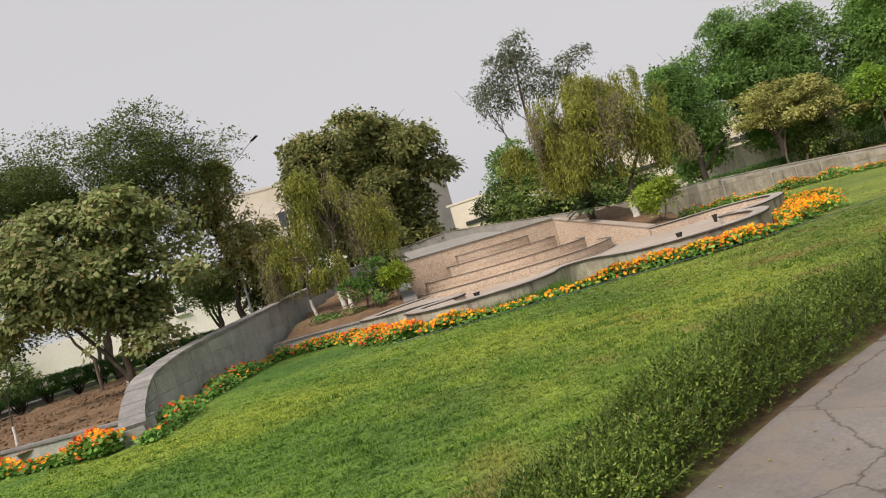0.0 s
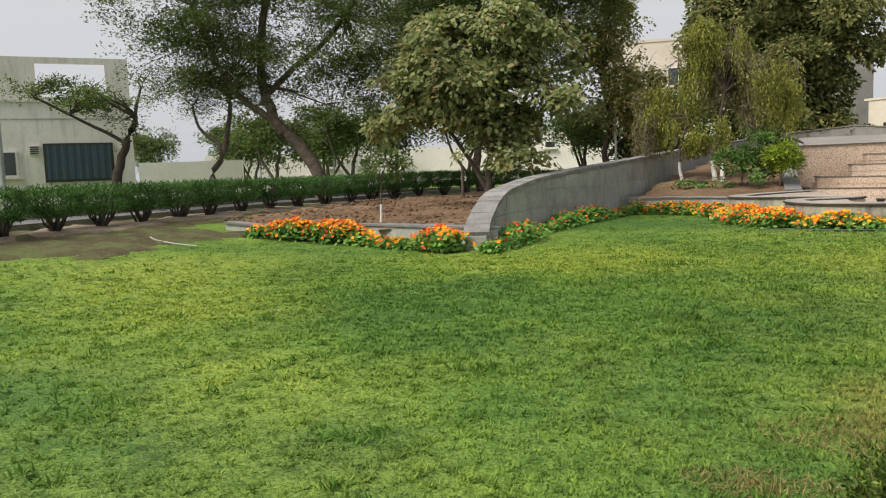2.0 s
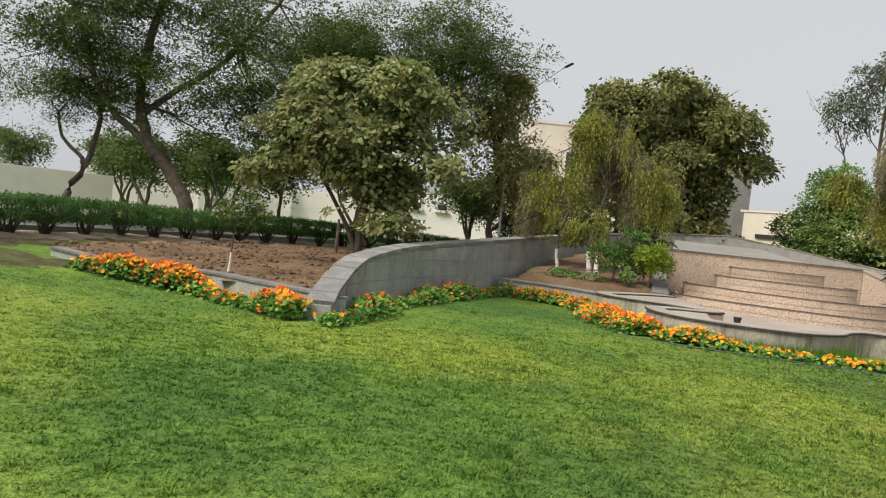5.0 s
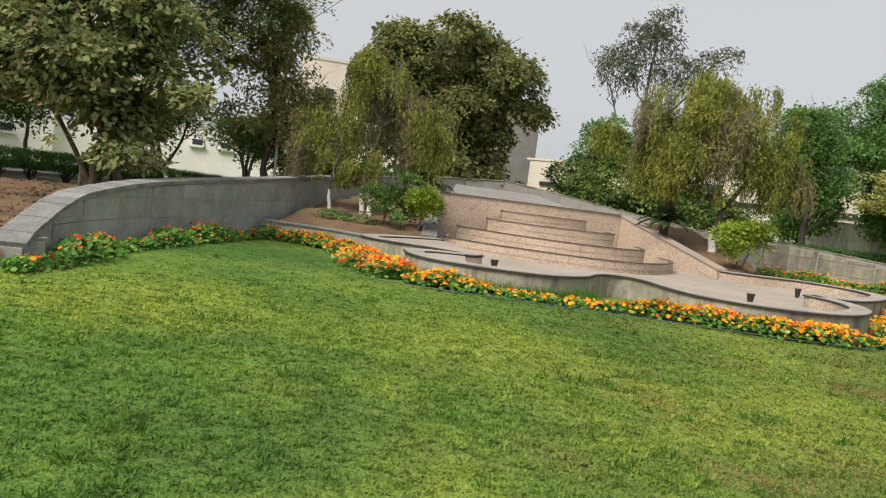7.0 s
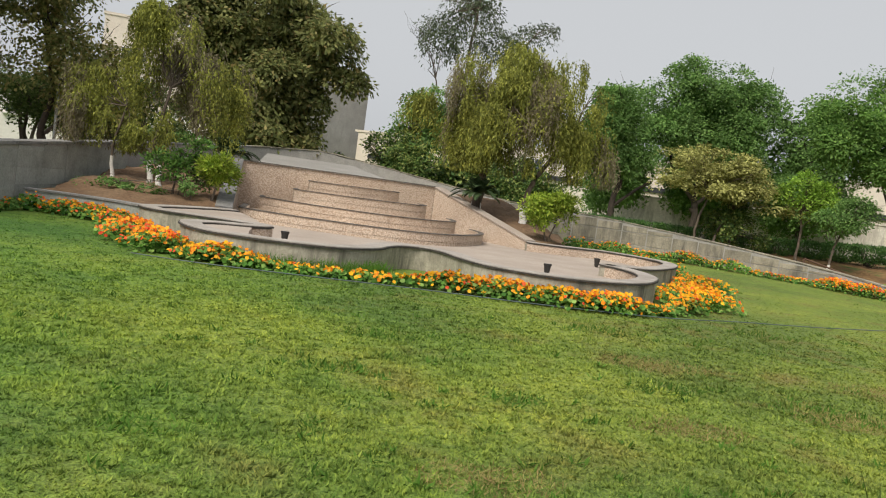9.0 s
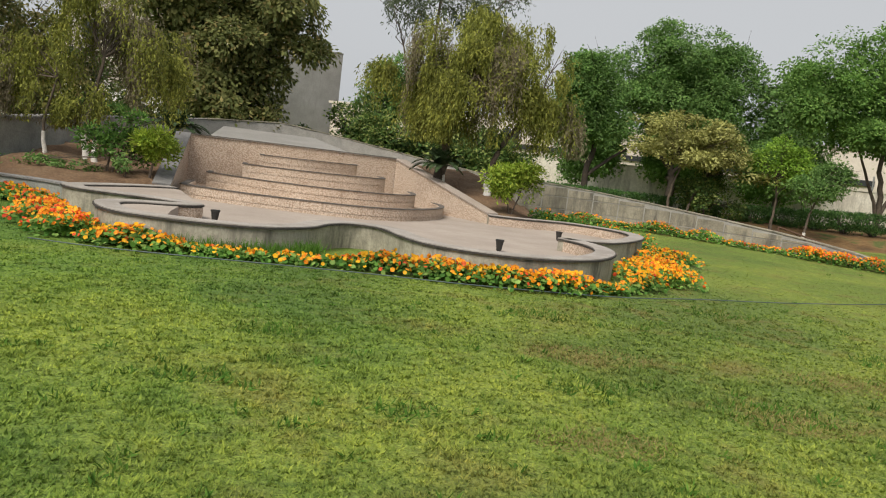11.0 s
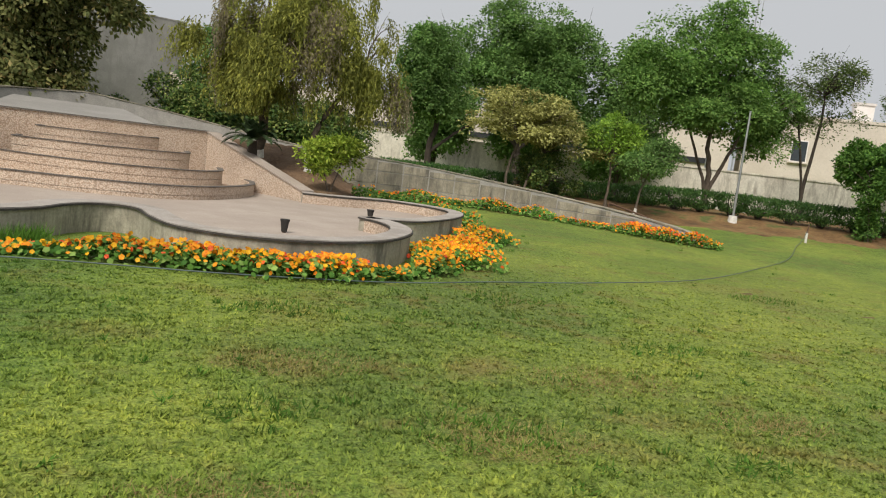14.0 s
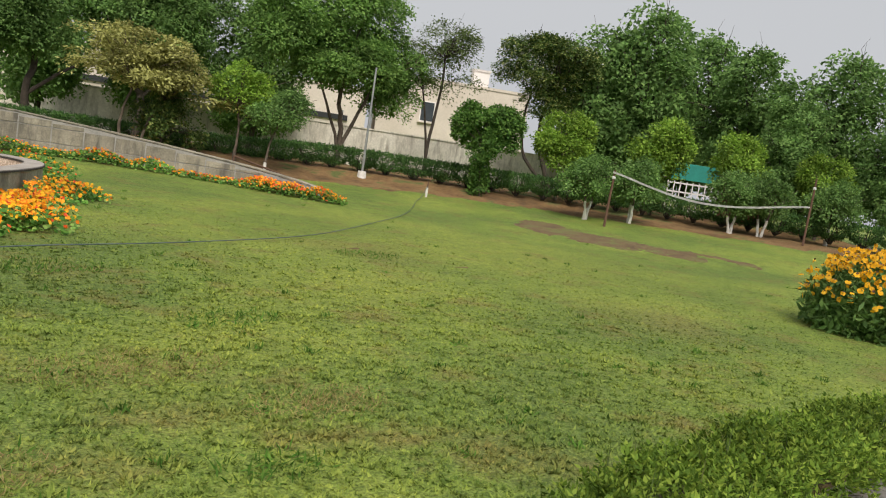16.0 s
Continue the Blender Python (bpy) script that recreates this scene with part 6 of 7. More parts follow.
# ---- walk of concrete slabs ----
def build_walk():
    edge = offset_line(smooth_line(np.concatenate([[(-2.9, -5.0), (-2.5, -3.2), (-1.9, -1.6), (-1.3, -0.4)], HEDGE]), 1), -0.32)
    base = tagged(part("walk", strip_solid(offset_line(edge, 0.2), -2.8, -0.2, 0.008), M["mud"]), "worn grey concrete walk beside the hedge", "walk", kind="structure")
    s = np.concatenate([[0], np.cumsum(np.linalg.norm(np.diff(edge, axis=0), axis=1))])
    d, k = 0.0, 0
    rng = np.random.default_rng(8)
    while d < s[-1] - 0.2:
        e = min(d + rng.uniform(1.3, 1.6), s[-1])
        us = np.linspace(d + 0.012, e - 0.012, 6)
        for i, (o0, o1) in enumerate(((-0.06, -1.22), (-1.25, -2.5))):
            line = np.column_stack([np.interp(us, s, edge[:, 0]), np.interp(us, s, edge[:, 1])])
            wob = rng.normal(0, 0.012, 6) if i == 0 else 0
            p, q = offset_line(line, o0), offset_line(line, o1)
            bm = strip_solid(p, o1 - o0, -0.1, 0.03 + rng.uniform(-0.005, 0.005))
            part("paving_slab", bm, M["path"], base)
        d = e
    # fallen leaves on the slabs
    n = 260
    i = rng.integers(0, len(edge) - 1, n)
    o = rng.uniform(0.1, 2.3, n) ** 1.0
    t = unit(edge[i + 1] - edge[i])
    P = np.column_stack([edge[i, 0] + t[:, 1] * o, edge[i, 1] - t[:, 0] * o, np.full(n, 0.045)]) + rng.normal(0, 0.12, (n, 3)) * [1, 1, 0]
    v, f = leaf_arrays(rng, P, 0.035, 0.02, 0, 0, 0.1)
    v[:, 2] = 0.038 + (v[:, 2] - 0.038) * 0.25
    tagged(part("leaf_litter", quick_mesh("leaf_litter", v, f, M["l_straw"]), None), "dry fallen leaves on the concrete walk", "litter", kind="stuff")


build_walk()


# ---- shrubs beside the cascade ----
def shrubs():
    tree("garden_shrub", (-1.35, 20.3, 0.52), "leafy mid-green shrub on the soil slope", [([(0, 0, 0), (0.05, 0, 0.5), (0.1, 0, 1.0)], 0.035), ([(0.1, 0, 0), (0.3, 0, 0.6)], 0.025)],
         [(0, 0, 1.2, 0.42, 0.4, 0.45), (0.35, 0, 0.95, 0.45, 0.4, 0.4), (-0.2, 0, 0.6, 0.4, 0.34, 0.35), (0.7, 0.1, 0.55, 0.4, 0.35, 0.3)], "l_vine", 95, 22, 0.17, 0.11, 0.045, seed=201, flat=0.1, droop=-0.2, fill=0.1, category="shrub", group="shrubs by the cascade")
    tree("garden_shrub", (-0.45, 20.15, 0.52), "bright fresh green shrub beside the cascade wall", [([(0, 0, 0), (0.05, 0, 0.4), (0.1, 0, 0.8)], 0.035)],
         [(0.1, 0, 0.78, 0.46, 0.42, 0.3), (0.25, 0, 0.55, 0.35, 0.35, 0.25), (-0.15, 0, 0.6, 0.3, 0.3, 0.25)], "l_shrub", 130, 24, 0.15, 0.11, 0.04, seed=202, flat=0.2, droop=-0.1, category="shrub", group="shrubs by the cascade")
    tree("garden_shrub", (8.5, 22.75, 0.40), "bright fresh green shrub on thin stems", [([(0, 0, 0), (-0.1, 0, 0.4), (-0.2, 0, 0.9)], 0.03), ([(0.05, 0, 0), (0.2, 0, 0.5), (0.3, 0, 0.9)], 0.03)],
         [(0, 0, 1.1, 0.7, 0.6, 0.35), (0.3, 0, 0.85, 0.5, 0.45, 0.28), (-0.3, 0, 0.85, 0.45, 0.45, 0.28)], "l_shrub", 190, 28, 0.17, 0.12, 0.045, seed=203, flat=0.4, droop=0.0, category="shrub", group="shrubs by the cascade")
    tree("garden_sapling", (-7.35, 11.75, 0.36), "thin sapling with limewashed stem in the soil bed", [([(0, 0, 0), (0.03, 0, 0.6), (0.12, 0, 1.0)], 0.022)],
         [(0.15, 0, 1.05, 0.4, 0.35, 0.3), (0.3, 0, 0.8, 0.25, 0.25, 0.2)], "l_feather", 34, 22, 0.1, 0.09, 0.04, seed=204, white=0.35, category="sapling", twigs=10)
    tree("garden_sapling", (-0.9, 19.9, 0.5), "low green plant on the soil slope", [([(0, 0, 0), (0.03, 0, 0.3)], 0.02)],
         [(0, 0, 0.35, 0.3, 0.3, 0.25), (-1.0, 0.3, 0.12, 0.5, 0.25, 0.12), (-2.0, 0.4, 0.12, 0.6, 0.25, 0.12)], "l_green", 50, 22, 0.09, 0.08, 0.04, seed=205, category="plant", twigs=8)


shrubs()


def cycad(place, k, seed, label):
    """A short-trunked cycad: a rosette of arching fronds with many leaflets."""
    rng = np.random.default_rng(seed)
    root = thing("cycad", place, label, "cycad", "cycads by the cascade")
    p = np.array([(0, 0, -0.2), (0, 0, 0.15), (0, 0, 0.42)]) * [1, 1, k]
    part("trunk", tubes_mesh("trunk", [(p, [0.13, 0.14, 0.10])], M["barkdark"], 9), None, root)
    for f in range(38):
        a, e = rng.uniform(0, 2 * np.pi), rng.uniform(0.35, 1.4)
        L = k * rng.uniform(0.8, 1.1)
        u = np.linspace(0.06, 1, 26)
        r = L * u * math.cos(e) + 0.04
        z = 0.42 * k + L * u * math.sin(e) - 0.55 * L * u ** 2.2
        c = np.column_stack([np.cos(a) * r, np.sin(a) * r, z])
        t = unit(np.gradient(c, axis=0))
        s = unit(np.cross(t, [0, 0, 1.0]))
        w = 0.20 * k * np.sin(np.pi * np.clip(u * 0.9 + 0.1, 0, 1))[:, None]
        h = t * 0.022 * k
        # narrow leaflets in a shallow V along a thin rib
        v = np.concatenate([np.stack([c - h, c + h, c + s * sg * w + t * w * 0.6 + [0, 0, 0.04]], 1).reshape(-1, 3) for sg in (1, -1)])
        part("frond", quick_mesh("frond", v, np.arange(len(v)).reshape(-1, 3), M["l_cycad"]), None, root)


cycad((6.8, 24.75, 1.05), 1.05, 5, "dark green cycad with arching fronds on the slope")
cycad((-0.75, 25.6, 1.15), 1.1, 6, "dark green cycad beside the cascade head wall")
cycad((-4.8, 30.5, 0.9), 1.3, 8, "pale green fan palm behind the garden wall")


# ---- flower beds ----
def flower_arrays(rng, P, r, face):
    """Five broad petals a flower."""
    n = len(P)
    N = unit(rng.normal(size=(n, 3)) * 0.55 + face)
    A = unit(np.cross(N, rng.normal(size=(n, 3))))
    B = np.cross(N, A)
    R = (r * rng.uniform(0.75, 1.25, n))[:, None]
    quads = []
    for k in range(5):
        t = 2 * np.pi * k / 5
        d = A * math.cos(t) + B * math.sin(t)
        e = -A * math.sin(t) + B * math.cos(t)
        quads.append(np.stack([P, P + (d * 0.75 - e * 0.55) * R + N * R * 0.25, P + d * R * 1.1 + N * R * 0.12, P + (d * 0.75 + e * 0.55) * R + N * R * 0.25], 1))
    v = np.stack(quads, 1).reshape(-1, 3)
    return v, np.arange(len(v)).reshape(-1, 4)


def disc_arrays(rng, P, r):
    n = len(P)
    N = unit(rng.normal(size=(n, 3)) * 0.5 + [0, -0.35, 0.9])
    A = unit(np.cross(N, rng.normal(size=(n, 3))))
    B = np.cross(N, A)
    R = (r * rng.uniform(0.6, 1.3, n))[:, None]
    v = np.stack([P + (A * math.cos(t) + B * math.sin(t)) * R * q for t, q in zip(np.linspace(0, 2 * np.pi, 5, endpoint=False), (1, 0.95, 1.02, 0.93, 0.85))], 1)
    return v.reshape(-1, 3), np.arange(5 * n).reshape(-1, 5)


def flower_bed(line, half, height, leaves, flowers, mix, seed, label, clumpy=0.5, z0=0.0):
    """A strip of nasturtiums: round leaves, with orange, red and yellow flowers in drifts."""
    rng = np.random.default_rng(seed)
    root = thing("flower_bed", (0, 0, 0), label, "flower bed", "nasturtium beds")
    p = smooth_line(line, 8)
    s = np.concatenate([[0], np.cumsum(np.linalg.norm(np.diff(p, axis=0), axis=1))])
    mounds = rng.uniform(0, s[-1], max(3, int(s[-1] * 0.9)))

    def scatter(n, drift):
        d = rng.uniform(0, s[-1], n)
        pull = rng.random(n) < drift
        d[pull] = np.clip(rng.choice(mounds, pull.sum()) + rng.normal(0, 0.28, pull.sum()), 0, s[-1])
        c = np.column_stack([np.interp(d, s, p[:, 0]), np.interp(d, s, p[:, 1])])
        t = unit(np.column_stack([np.interp(d + 0.05, s, p[:, 0]) - np.interp(d - 0.05, s, p[:, 0]), np.interp(d + 0.05, s, p[:, 1]) - np.interp(d - 0.05, s, p[:, 1])]))
        near = np.exp(-np.min(np.abs(d[:, None] - mounds[None]), 1) ** 2 / 0.25)
        w = rng.normal(0, 0.45, n).clip(-1.1, 1.1)
        o = w * half * (0.75 + 0.5 * near)
        x, y = c[:, 0] - t[:, 1] * o, c[:, 1] + t[:, 0] * o
        top = height * (0.55 + 0.6 * near) * np.sqrt(np.clip(1 - (w / 1.2) ** 2, 0.05, 1))
        return x, y, ground_z(x, y) + z0, top

    leaves = int(leaves * 1.7)
    x, y, z, top = scatter(leaves, clumpy * 0.5)
    P = np.column_stack([x, y, z + top * rng.uniform(0.15, 0.95, leaves)])
    v, f = disc_arrays(rng, P, 0.037)
    tagged(part("foliage", quick_mesh("foliage", v, f, M["l_nast"]), None, root), kind="stuff")
    for key, share in zip(("f_orange", "f_red", "f_yellow"), mix):
        n = int(flowers * 1.6 * share)
        if n < 3:
            continue
        x, y, z, top = scatter(n, min(0.8, clumpy))
        P = np.column_stack([x, y, z + top * rng.uniform(0.55, 1.08, n) + 0.02])
        v, f = flower_arrays(rng, P, 0.028, [0, -0.5, 0.8])
        tagged(part("blossom_drift", quick_mesh("blossom_drift", v, f, M[key]), None, root, {"f_orange": "orange", "f_red": "red", "f_yellow": "yellow"}[key] + " nasturtium flowers"), kind="stuff")
    return root


flower_bed([(-9.3, 10.25), (-8.5, 10.35), (-7.5, 10.5), (-6.4, 10.1), (-5.5, 9.7), (-4.85, 9.4)], 0.32, 0.32, 2600, 620, (0.55, 0.3, 0.15), 301, "orange and red nasturtiums along the raised bed kerb", 0.65)
flower_bed([(-4.35, 9.2), (-4.3, 10.2), (-4.5, 12.0), (-4.45, 14.0), (-4.3, 15.8), (-3.9, 17.6), (-3.6, 18.2)], 0.28, 0.30, 2700, 130, (0.3, 0.6, 0.1), 302, "mostly green nasturtium leaves along the curved wall", 0.3)
flower_bed([(-3.6, 18.2), (-2.6, 17.9), (-1.9, 17.2), (-1.5, 16.3)], 0.32, 0.26, 1300, 240, (0.45, 0.25, 0.3), 303, "nasturtiums with yellow and orange flowers by the low kerb", 0.4)
flower_bed([(-1.55, 16.3), (-1.2, 15.3), (-0.85, 14.3), (-0.3, 13.5)], 0.40, 0.28, 1600, 560, (0.6, 0.3, 0.1), 304, "dense orange nasturtiums at the basin corner", 0.5)
flower_bed([(-0.2, 13.2), (0.8, 13.0), (1.9, 12.92), (3.0, 12.95), (4.0, 12.9), (4.8, 12.62), (5.8, 12.45), (6.9, 12.62), (7.9, 13.3), (8.4, 14.0)], 0.27, 0.25, 3300, 950, (0.48, 0.09, 0.43), 305, "orange nasturtium strip along the basin front", 0.6)
flower_bed([(8.55, 14.0), (9.0, 15.0), (9.5, 16.1), (10.3, 17.3), (11.2, 18.6)], 0.60, 0.27, 2600, 1050, (0.52, 0.08, 0.40), 306, "dense orange nasturtiums beside the basin lobe", 0.5)
flower_bed([(11.6, 28.8), (12.9, 28.2), (14.5, 26.9), (16.4, 24.9)], 0.34, 0.34, 2200, 280, (0.5, 0.2, 0.3), 307, "green nasturtiums along the long stone wall", 0.3)
flower_bed([(16.4, 24.9), (17.4, 23.7), (18.1, 22.5), (18.8, 21.3), (19.3, 20.5)], 0.36, 0.32, 1700, 650, (0.6, 0.25, 0.15), 308, "orange and red nasturtiums at the wall's low end", 0.6)
flower_bed([(9.4, 23.6), (10.3, 23.5), (11.3, 23.4)], 0.35, 0.3, 420, 34, (0.5, 0.3, 0.2), 309, "nasturtiums spilling down the soil slope", 0.3, 0.30)
flower_bed([(11.6, 20.6), (12.2, 22.2), (12.4, 24.5), (11.8, 27.0)], 0.4, 0.3, 1300, 90, (0.5, 0.2, 0.3), 310, "green nasturtium leaves beside the lawn", 0.3)


def daisy_bush():
    rng = np.random.default_rng(77)
    root = thing("yellow_daisy_bush", (18.5, 6.7, 0), "tall green bush covered with yellow daisy flowers", "flowering bush")
    d = unit(rng.normal(size=(5200, 3)))
    P = d * rng.uniform(0.5, 1.0, 5200)[:, None] ** 0.5 * [1.15, 1.1, 0.85] + [0, 0, 0.32]
    P[:, 2] = np.abs(P[:, 2])
    v, f = leaf_arrays(rng, P, 0.15, 0.06, 0.2)
    tagged(part("foliage", quick_mesh("foliage", v, f, M["l_green"]), None, root), kind="stuff")
    d = unit(rng.normal(size=(820, 3)) + [-0.3, -0.2, 0.9])
    P = d * rng.uniform(0.92, 1.18, 820)[:, None] * [1.15, 1.1, 0.86] + [0, 0, 0.36]
    P = P[P[:, 2] > 0.45]
    v, f = flower_arrays(rng, P, 0.038, [-0.6, -0.3, 0.6])
    tagged(part("flower_drift", quick_mesh("flower_drift", v, f, M["f_yellow"]), None, root, "yellow daisy flower heads"), kind="stuff")
    N = P + np.array([-0.02, -0.01, 0.03])
    v, f = disc_arrays(rng, N, 0.018)
    tagged(part("flower_core", quick_mesh("flower_core", v, f, M["rust"]), None, root, "brown flower centres"), kind="stuff")


daisy_bush()


# ---- posts, lamps, net, hose ----
def pole_thing(name, label, x, y, z, height, r, mat, lean=(0, 0), category="pole"):
    root = thing(name, (x, y, z), label, category)
    p = np.array([(0, 0, -0.3), (lean[0] * 0.5, lean[1] * 0.5, height * 0.5), (lean[0], lean[1], height)])
    part("shaft", tubes_mesh("shaft", [(p, [r, r * 0.9, r * 0.75])], M[mat], 10), None, root)
    return root


def build_fixtures():
    lp = pole_thing("street_lamp", "tall galvanised street lamp pole with concrete foot", 24.7, 26.25, 0.45, 4.3, 0.05, "metal", category="street lamp")
    bm = bmesh.new()
    bmesh.ops.create_cone(bm, cap_ends=True, segments=12, radius1=0.2, radius2=0.15, depth=0.42, matrix=pose(0, 0, 0.2))
    part("foot", bm, M["limewash"], lp)
    lp = pole_thing("street_lamp", "street lamp with long arm above the trees", -5.7, 26.2, 0.5, 5.9, 0.045, "metal", category="street lamp")
    part("arm", tubes_mesh("arm", [(np.array([(0, 0, 5.5), (0.8, -0.5, 6.0), (1.75, -1.1, 6.55)]), [0.02, 0.014, 0.012])], M["metal"], 8), None, lp)
    part("lamp_head", box((0.34, 0.12, 0.05), pose(1.95, -1.25, 6.62, 0, -18, -33), 0.02), M["blackmetal"], lp)
    pole_thing("utility_pole", "grey utility pole before the white house", -24.4, 16.9, 0.4, 8.0, 0.10, "metal")
    pole_thing("utility_pole", "slim pale pole beyond the road", -23.9, 37.3, 0.4, 5.0, 0.06, "metal")
    lp = pole_thing("street_lamp", "slim distant street lamp", -31.0, 40.0, 0.4, 6.0, 0.06, "metal", category="street lamp")
    part("arm", tubes_mesh("arm", [(np.array([(0, 0, 5.9), (0.5, 0.5, 6.2), (1.2, 1.2, 6.3)]), [0.04, 0.035, 0.03])], M["metal"], 6), None, lp)
    pole_thing("wall_post", "short steel post behind the boundary wall", 33.2, 38.5, 0.5, 3.2, 0.06, "metal")
    mast = thing("lattice_mast", (54.0, 60.0, 0.5), "thin lattice mast far beyond the wall", "mast")
    for dx, dy in ((0, 0), (0.5, 0), (0.25, 0.4)):
        part("leg", tubes_mesh("leg", [(np.array([(dx, dy, 0), (dx, dy, 21)]), [0.03, 0.03])], M["metal"], 5), None, mast)
    for k in range(20):
        part("brace", tubes_mesh("brace", [(np.array([(0, 0, k * 1.05), (0.5, 0, k * 1.05 + 1.0)]), [0.014, 0.014])], M["metal"], 4), None, mast)
    # net with its posts
    a, b = Vector((28.2, 17.6, 0.30)), Vector((34.9, 13.35, 0.55))
    for p, hgt, ln in ((a, 1.95, (0.12, 0)), (b, 2.5, (0.1, 0))):
        post = pole_thing("net_post", "leaning rusty net post in the lawn", p.x, p.y, p.z, hgt, 0.045, "rust", ln, "post")
        post["group"] = "net posts"
        part("tie", box((0.11, 0.11, 0.1), pose(ln[0] * 0.9, 0, hgt * 0.86, 0, 0, 20), 0.02), M["net"], post)
    n = thing("net_tape", (0, 0, 0), "sagging white net tape tied between two posts", "net")
    u = np.linspace(0, 1, 24)
    c = np.array(a)[None] * (1 - u)[:, None] + np.array(b)[None] * u[:, None]
    c[:, 2] = (a.z + 1.83) * (1 - u) + (b.z + 1.42) * u - 0.62 * np.sin(np.pi * u) ** 1.2 * (1 - 0.35 * u)
    bm = bmesh.new()
    ribbon(bm, c, c + [0, 0, 0.07])
    bmesh.ops.solidify(bm, geom=bm.faces[:], thickness=0.015)
    part("tape", bm, M["net"], n)
    # guard rail at the low end of the wall
    r = thing("guard_rail", (0, 0, 0), "low dark rusty pipe rail beyond the wall end", "rail")
    q = [(18.4, 25.0, 0.32), (19.2, 24.6, 0.1), (20.0, 24.2, -0.13)]
    for x, y, z in q:
        part("post", tubes_mesh("post", [(np.array([(x, y, z - 0.4), (x, y, z + 0.55)]), [0.035, 0.035])], M["rust"], 7), None, r)
    part("top_pipe", tubes_mesh("top_pipe", [(np.array(q) + [0, 0, 0.55], [0.03] * 3)], M["rust"], 7), None, r)
    # white peg with tap
    pg = thing("water_tap", (25.0, 23.0, float(ground_z(25.0, 23.0))), "short white standpipe in the lawn with the hose end", "tap")
    part("standpipe", tubes_mesh("standpipe", [(np.array([(0, 0, -0.1), (0.0, 0, 0.34)]), [0.045, 0.042])], M["limewash"], 10), None, pg)
    part("spout", tubes_mesh("spout", [(np.array([(0, 0, 0.34), (0.05, 0, 0.62)]), [0.025, 0.02])], M["rust"], 7), None, pg)
    h = smooth_line([(-0.7, 12.85), (0.5, 12.55), (3.3, 12.4), (5.0, 12.2), (7.0, 12.25), (8.6, 12.75), (10.7, 13.3), (13.7, 14.5), (17.4, 17.0), (20.8, 19.5), (23.6, 22.0), (25.0, 23.0)], 8)
    z = ground_z(h[:, 0], h[:, 1]) + 0.045
    z[-6:] += np.linspace(0, 0.35, 6)
    hs = thing("garden_hose", (0, 0, 0), "long thin grey garden hose lying across the lawn", "hose")
    part("hose_line", tubes_mesh("hose_line", [(with_z(h, z), np.full(len(h), 0.008))], M["hose"], 6), None, hs)
    h = smooth_line([(-10.2, 8.8), (-9.8, 8.55), (-9.3, 8.45), (-8.9, 8.45)], 8)
    hs = thing("garden_hose", (0, 0, 0), "pale hose end lying at the lawn edge", "hose")
    part("hose_line", tubes_mesh("hose_line", [(with_z(h, ground_z(h[:, 0], h[:, 1]) + 0.04), np.full(len(h), 0.014))], M["joint"], 6), None, hs)
    st = pole_thing("wooden_stake", "short grey wooden stake in the soil bed", -9.0, 20.0, 0.5, 0.9, 0.05, "bark", category="stake")


build_fixtures()


def lawn_accents():
    """Coarser dark tufts and dry thatch in the lawn."""
    rng = np.random.default_rng(62)
    Q = []
    for x, y, r in ((-0.36, 6.46, 0.2), (1.87, 7.53, 0.22), (6.1, 7.36, 0.42), (-2.2, 1.74, 0.13), (4.8, 7.8, 0.3), (8.2, 11.7, 0.4), (13.5, 12.8, 0.5), (-1.13, 4.9, 0.14), (3.2, 7.05, 0.2), (5.3, 10.6, 0.35),
                    (-3.8, 1.7, 0.25), (-2.0, 3.0, 0.15), (0.8, 5.85, 0.2), (7.6, 6.7, 0.25), (-1.6, 8.2, 0.35), (9.0, 9.45, 0.35), (2.4, 9.0, 0.3)):
        n = int(500 * r)
        a, q = rng.uniform(0, 2 * np.pi, n), r * np.sqrt(rng.random(n))
        Q.append(np.column_stack([x + np.cos(a) * q * 1.3, y + np.sin(a) * q * 0.8, np.full(n, 0.0)]))
    v, f = leaf_arrays(rng, np.concatenate(Q), 0.075, 0.013, 0.8, 0, 0.05)
    v[:, 2] = np.maximum(v[:, 2], 0.002)
    tagged(part("coarse_tuft", quick_mesh("coarse_tuft", v, f, M["l_weed"]), None), "coarse dark green tufts scattered in the lawn", "grass", kind="stuff")
    Q = []
    for x, y, r in ((-0.1, 2.4, 0.32), (0.15, 2.15, 0.25), (0.6, 2.6, 0.25), (1.3, 3.2, 0.3), (2.2, 3.8, 0.3), (-0.5, 1.75, 0.2), (3.3, 4.5, 0.25), (2.6, 5.4, 0.3), (6.2, 7.2, 0.4), (4.4, 6.6, 0.35), (7.6, 8.4, 0.5), (5.2, 8.8, 0.45), (8.4, 7.4, 0.4)):
        n = int(2600 * r)
        a, q = rng.uniform(0, 2 * np.pi, n), r * rng.random(n) ** 0.7
        Q.append(np.column_stack([x + np.cos(a) * q * 1.4, y + np.sin(a) * q * 0.8, np.full(n, 0.006)]))
    v, f = leaf_arrays(rng, np.concatenate(Q), 0.05, 0.005, 0.35, 0, 0.05)
    v[:, 2] = np.maximum(v[:, 2], 0.004)
    tagged(part("dry_thatch", quick_mesh("dry_thatch", v, f, M["l_straw"]), None), "dry straw-coloured thatch in the lawn", "grass", kind="stuff")


lawn_accents()


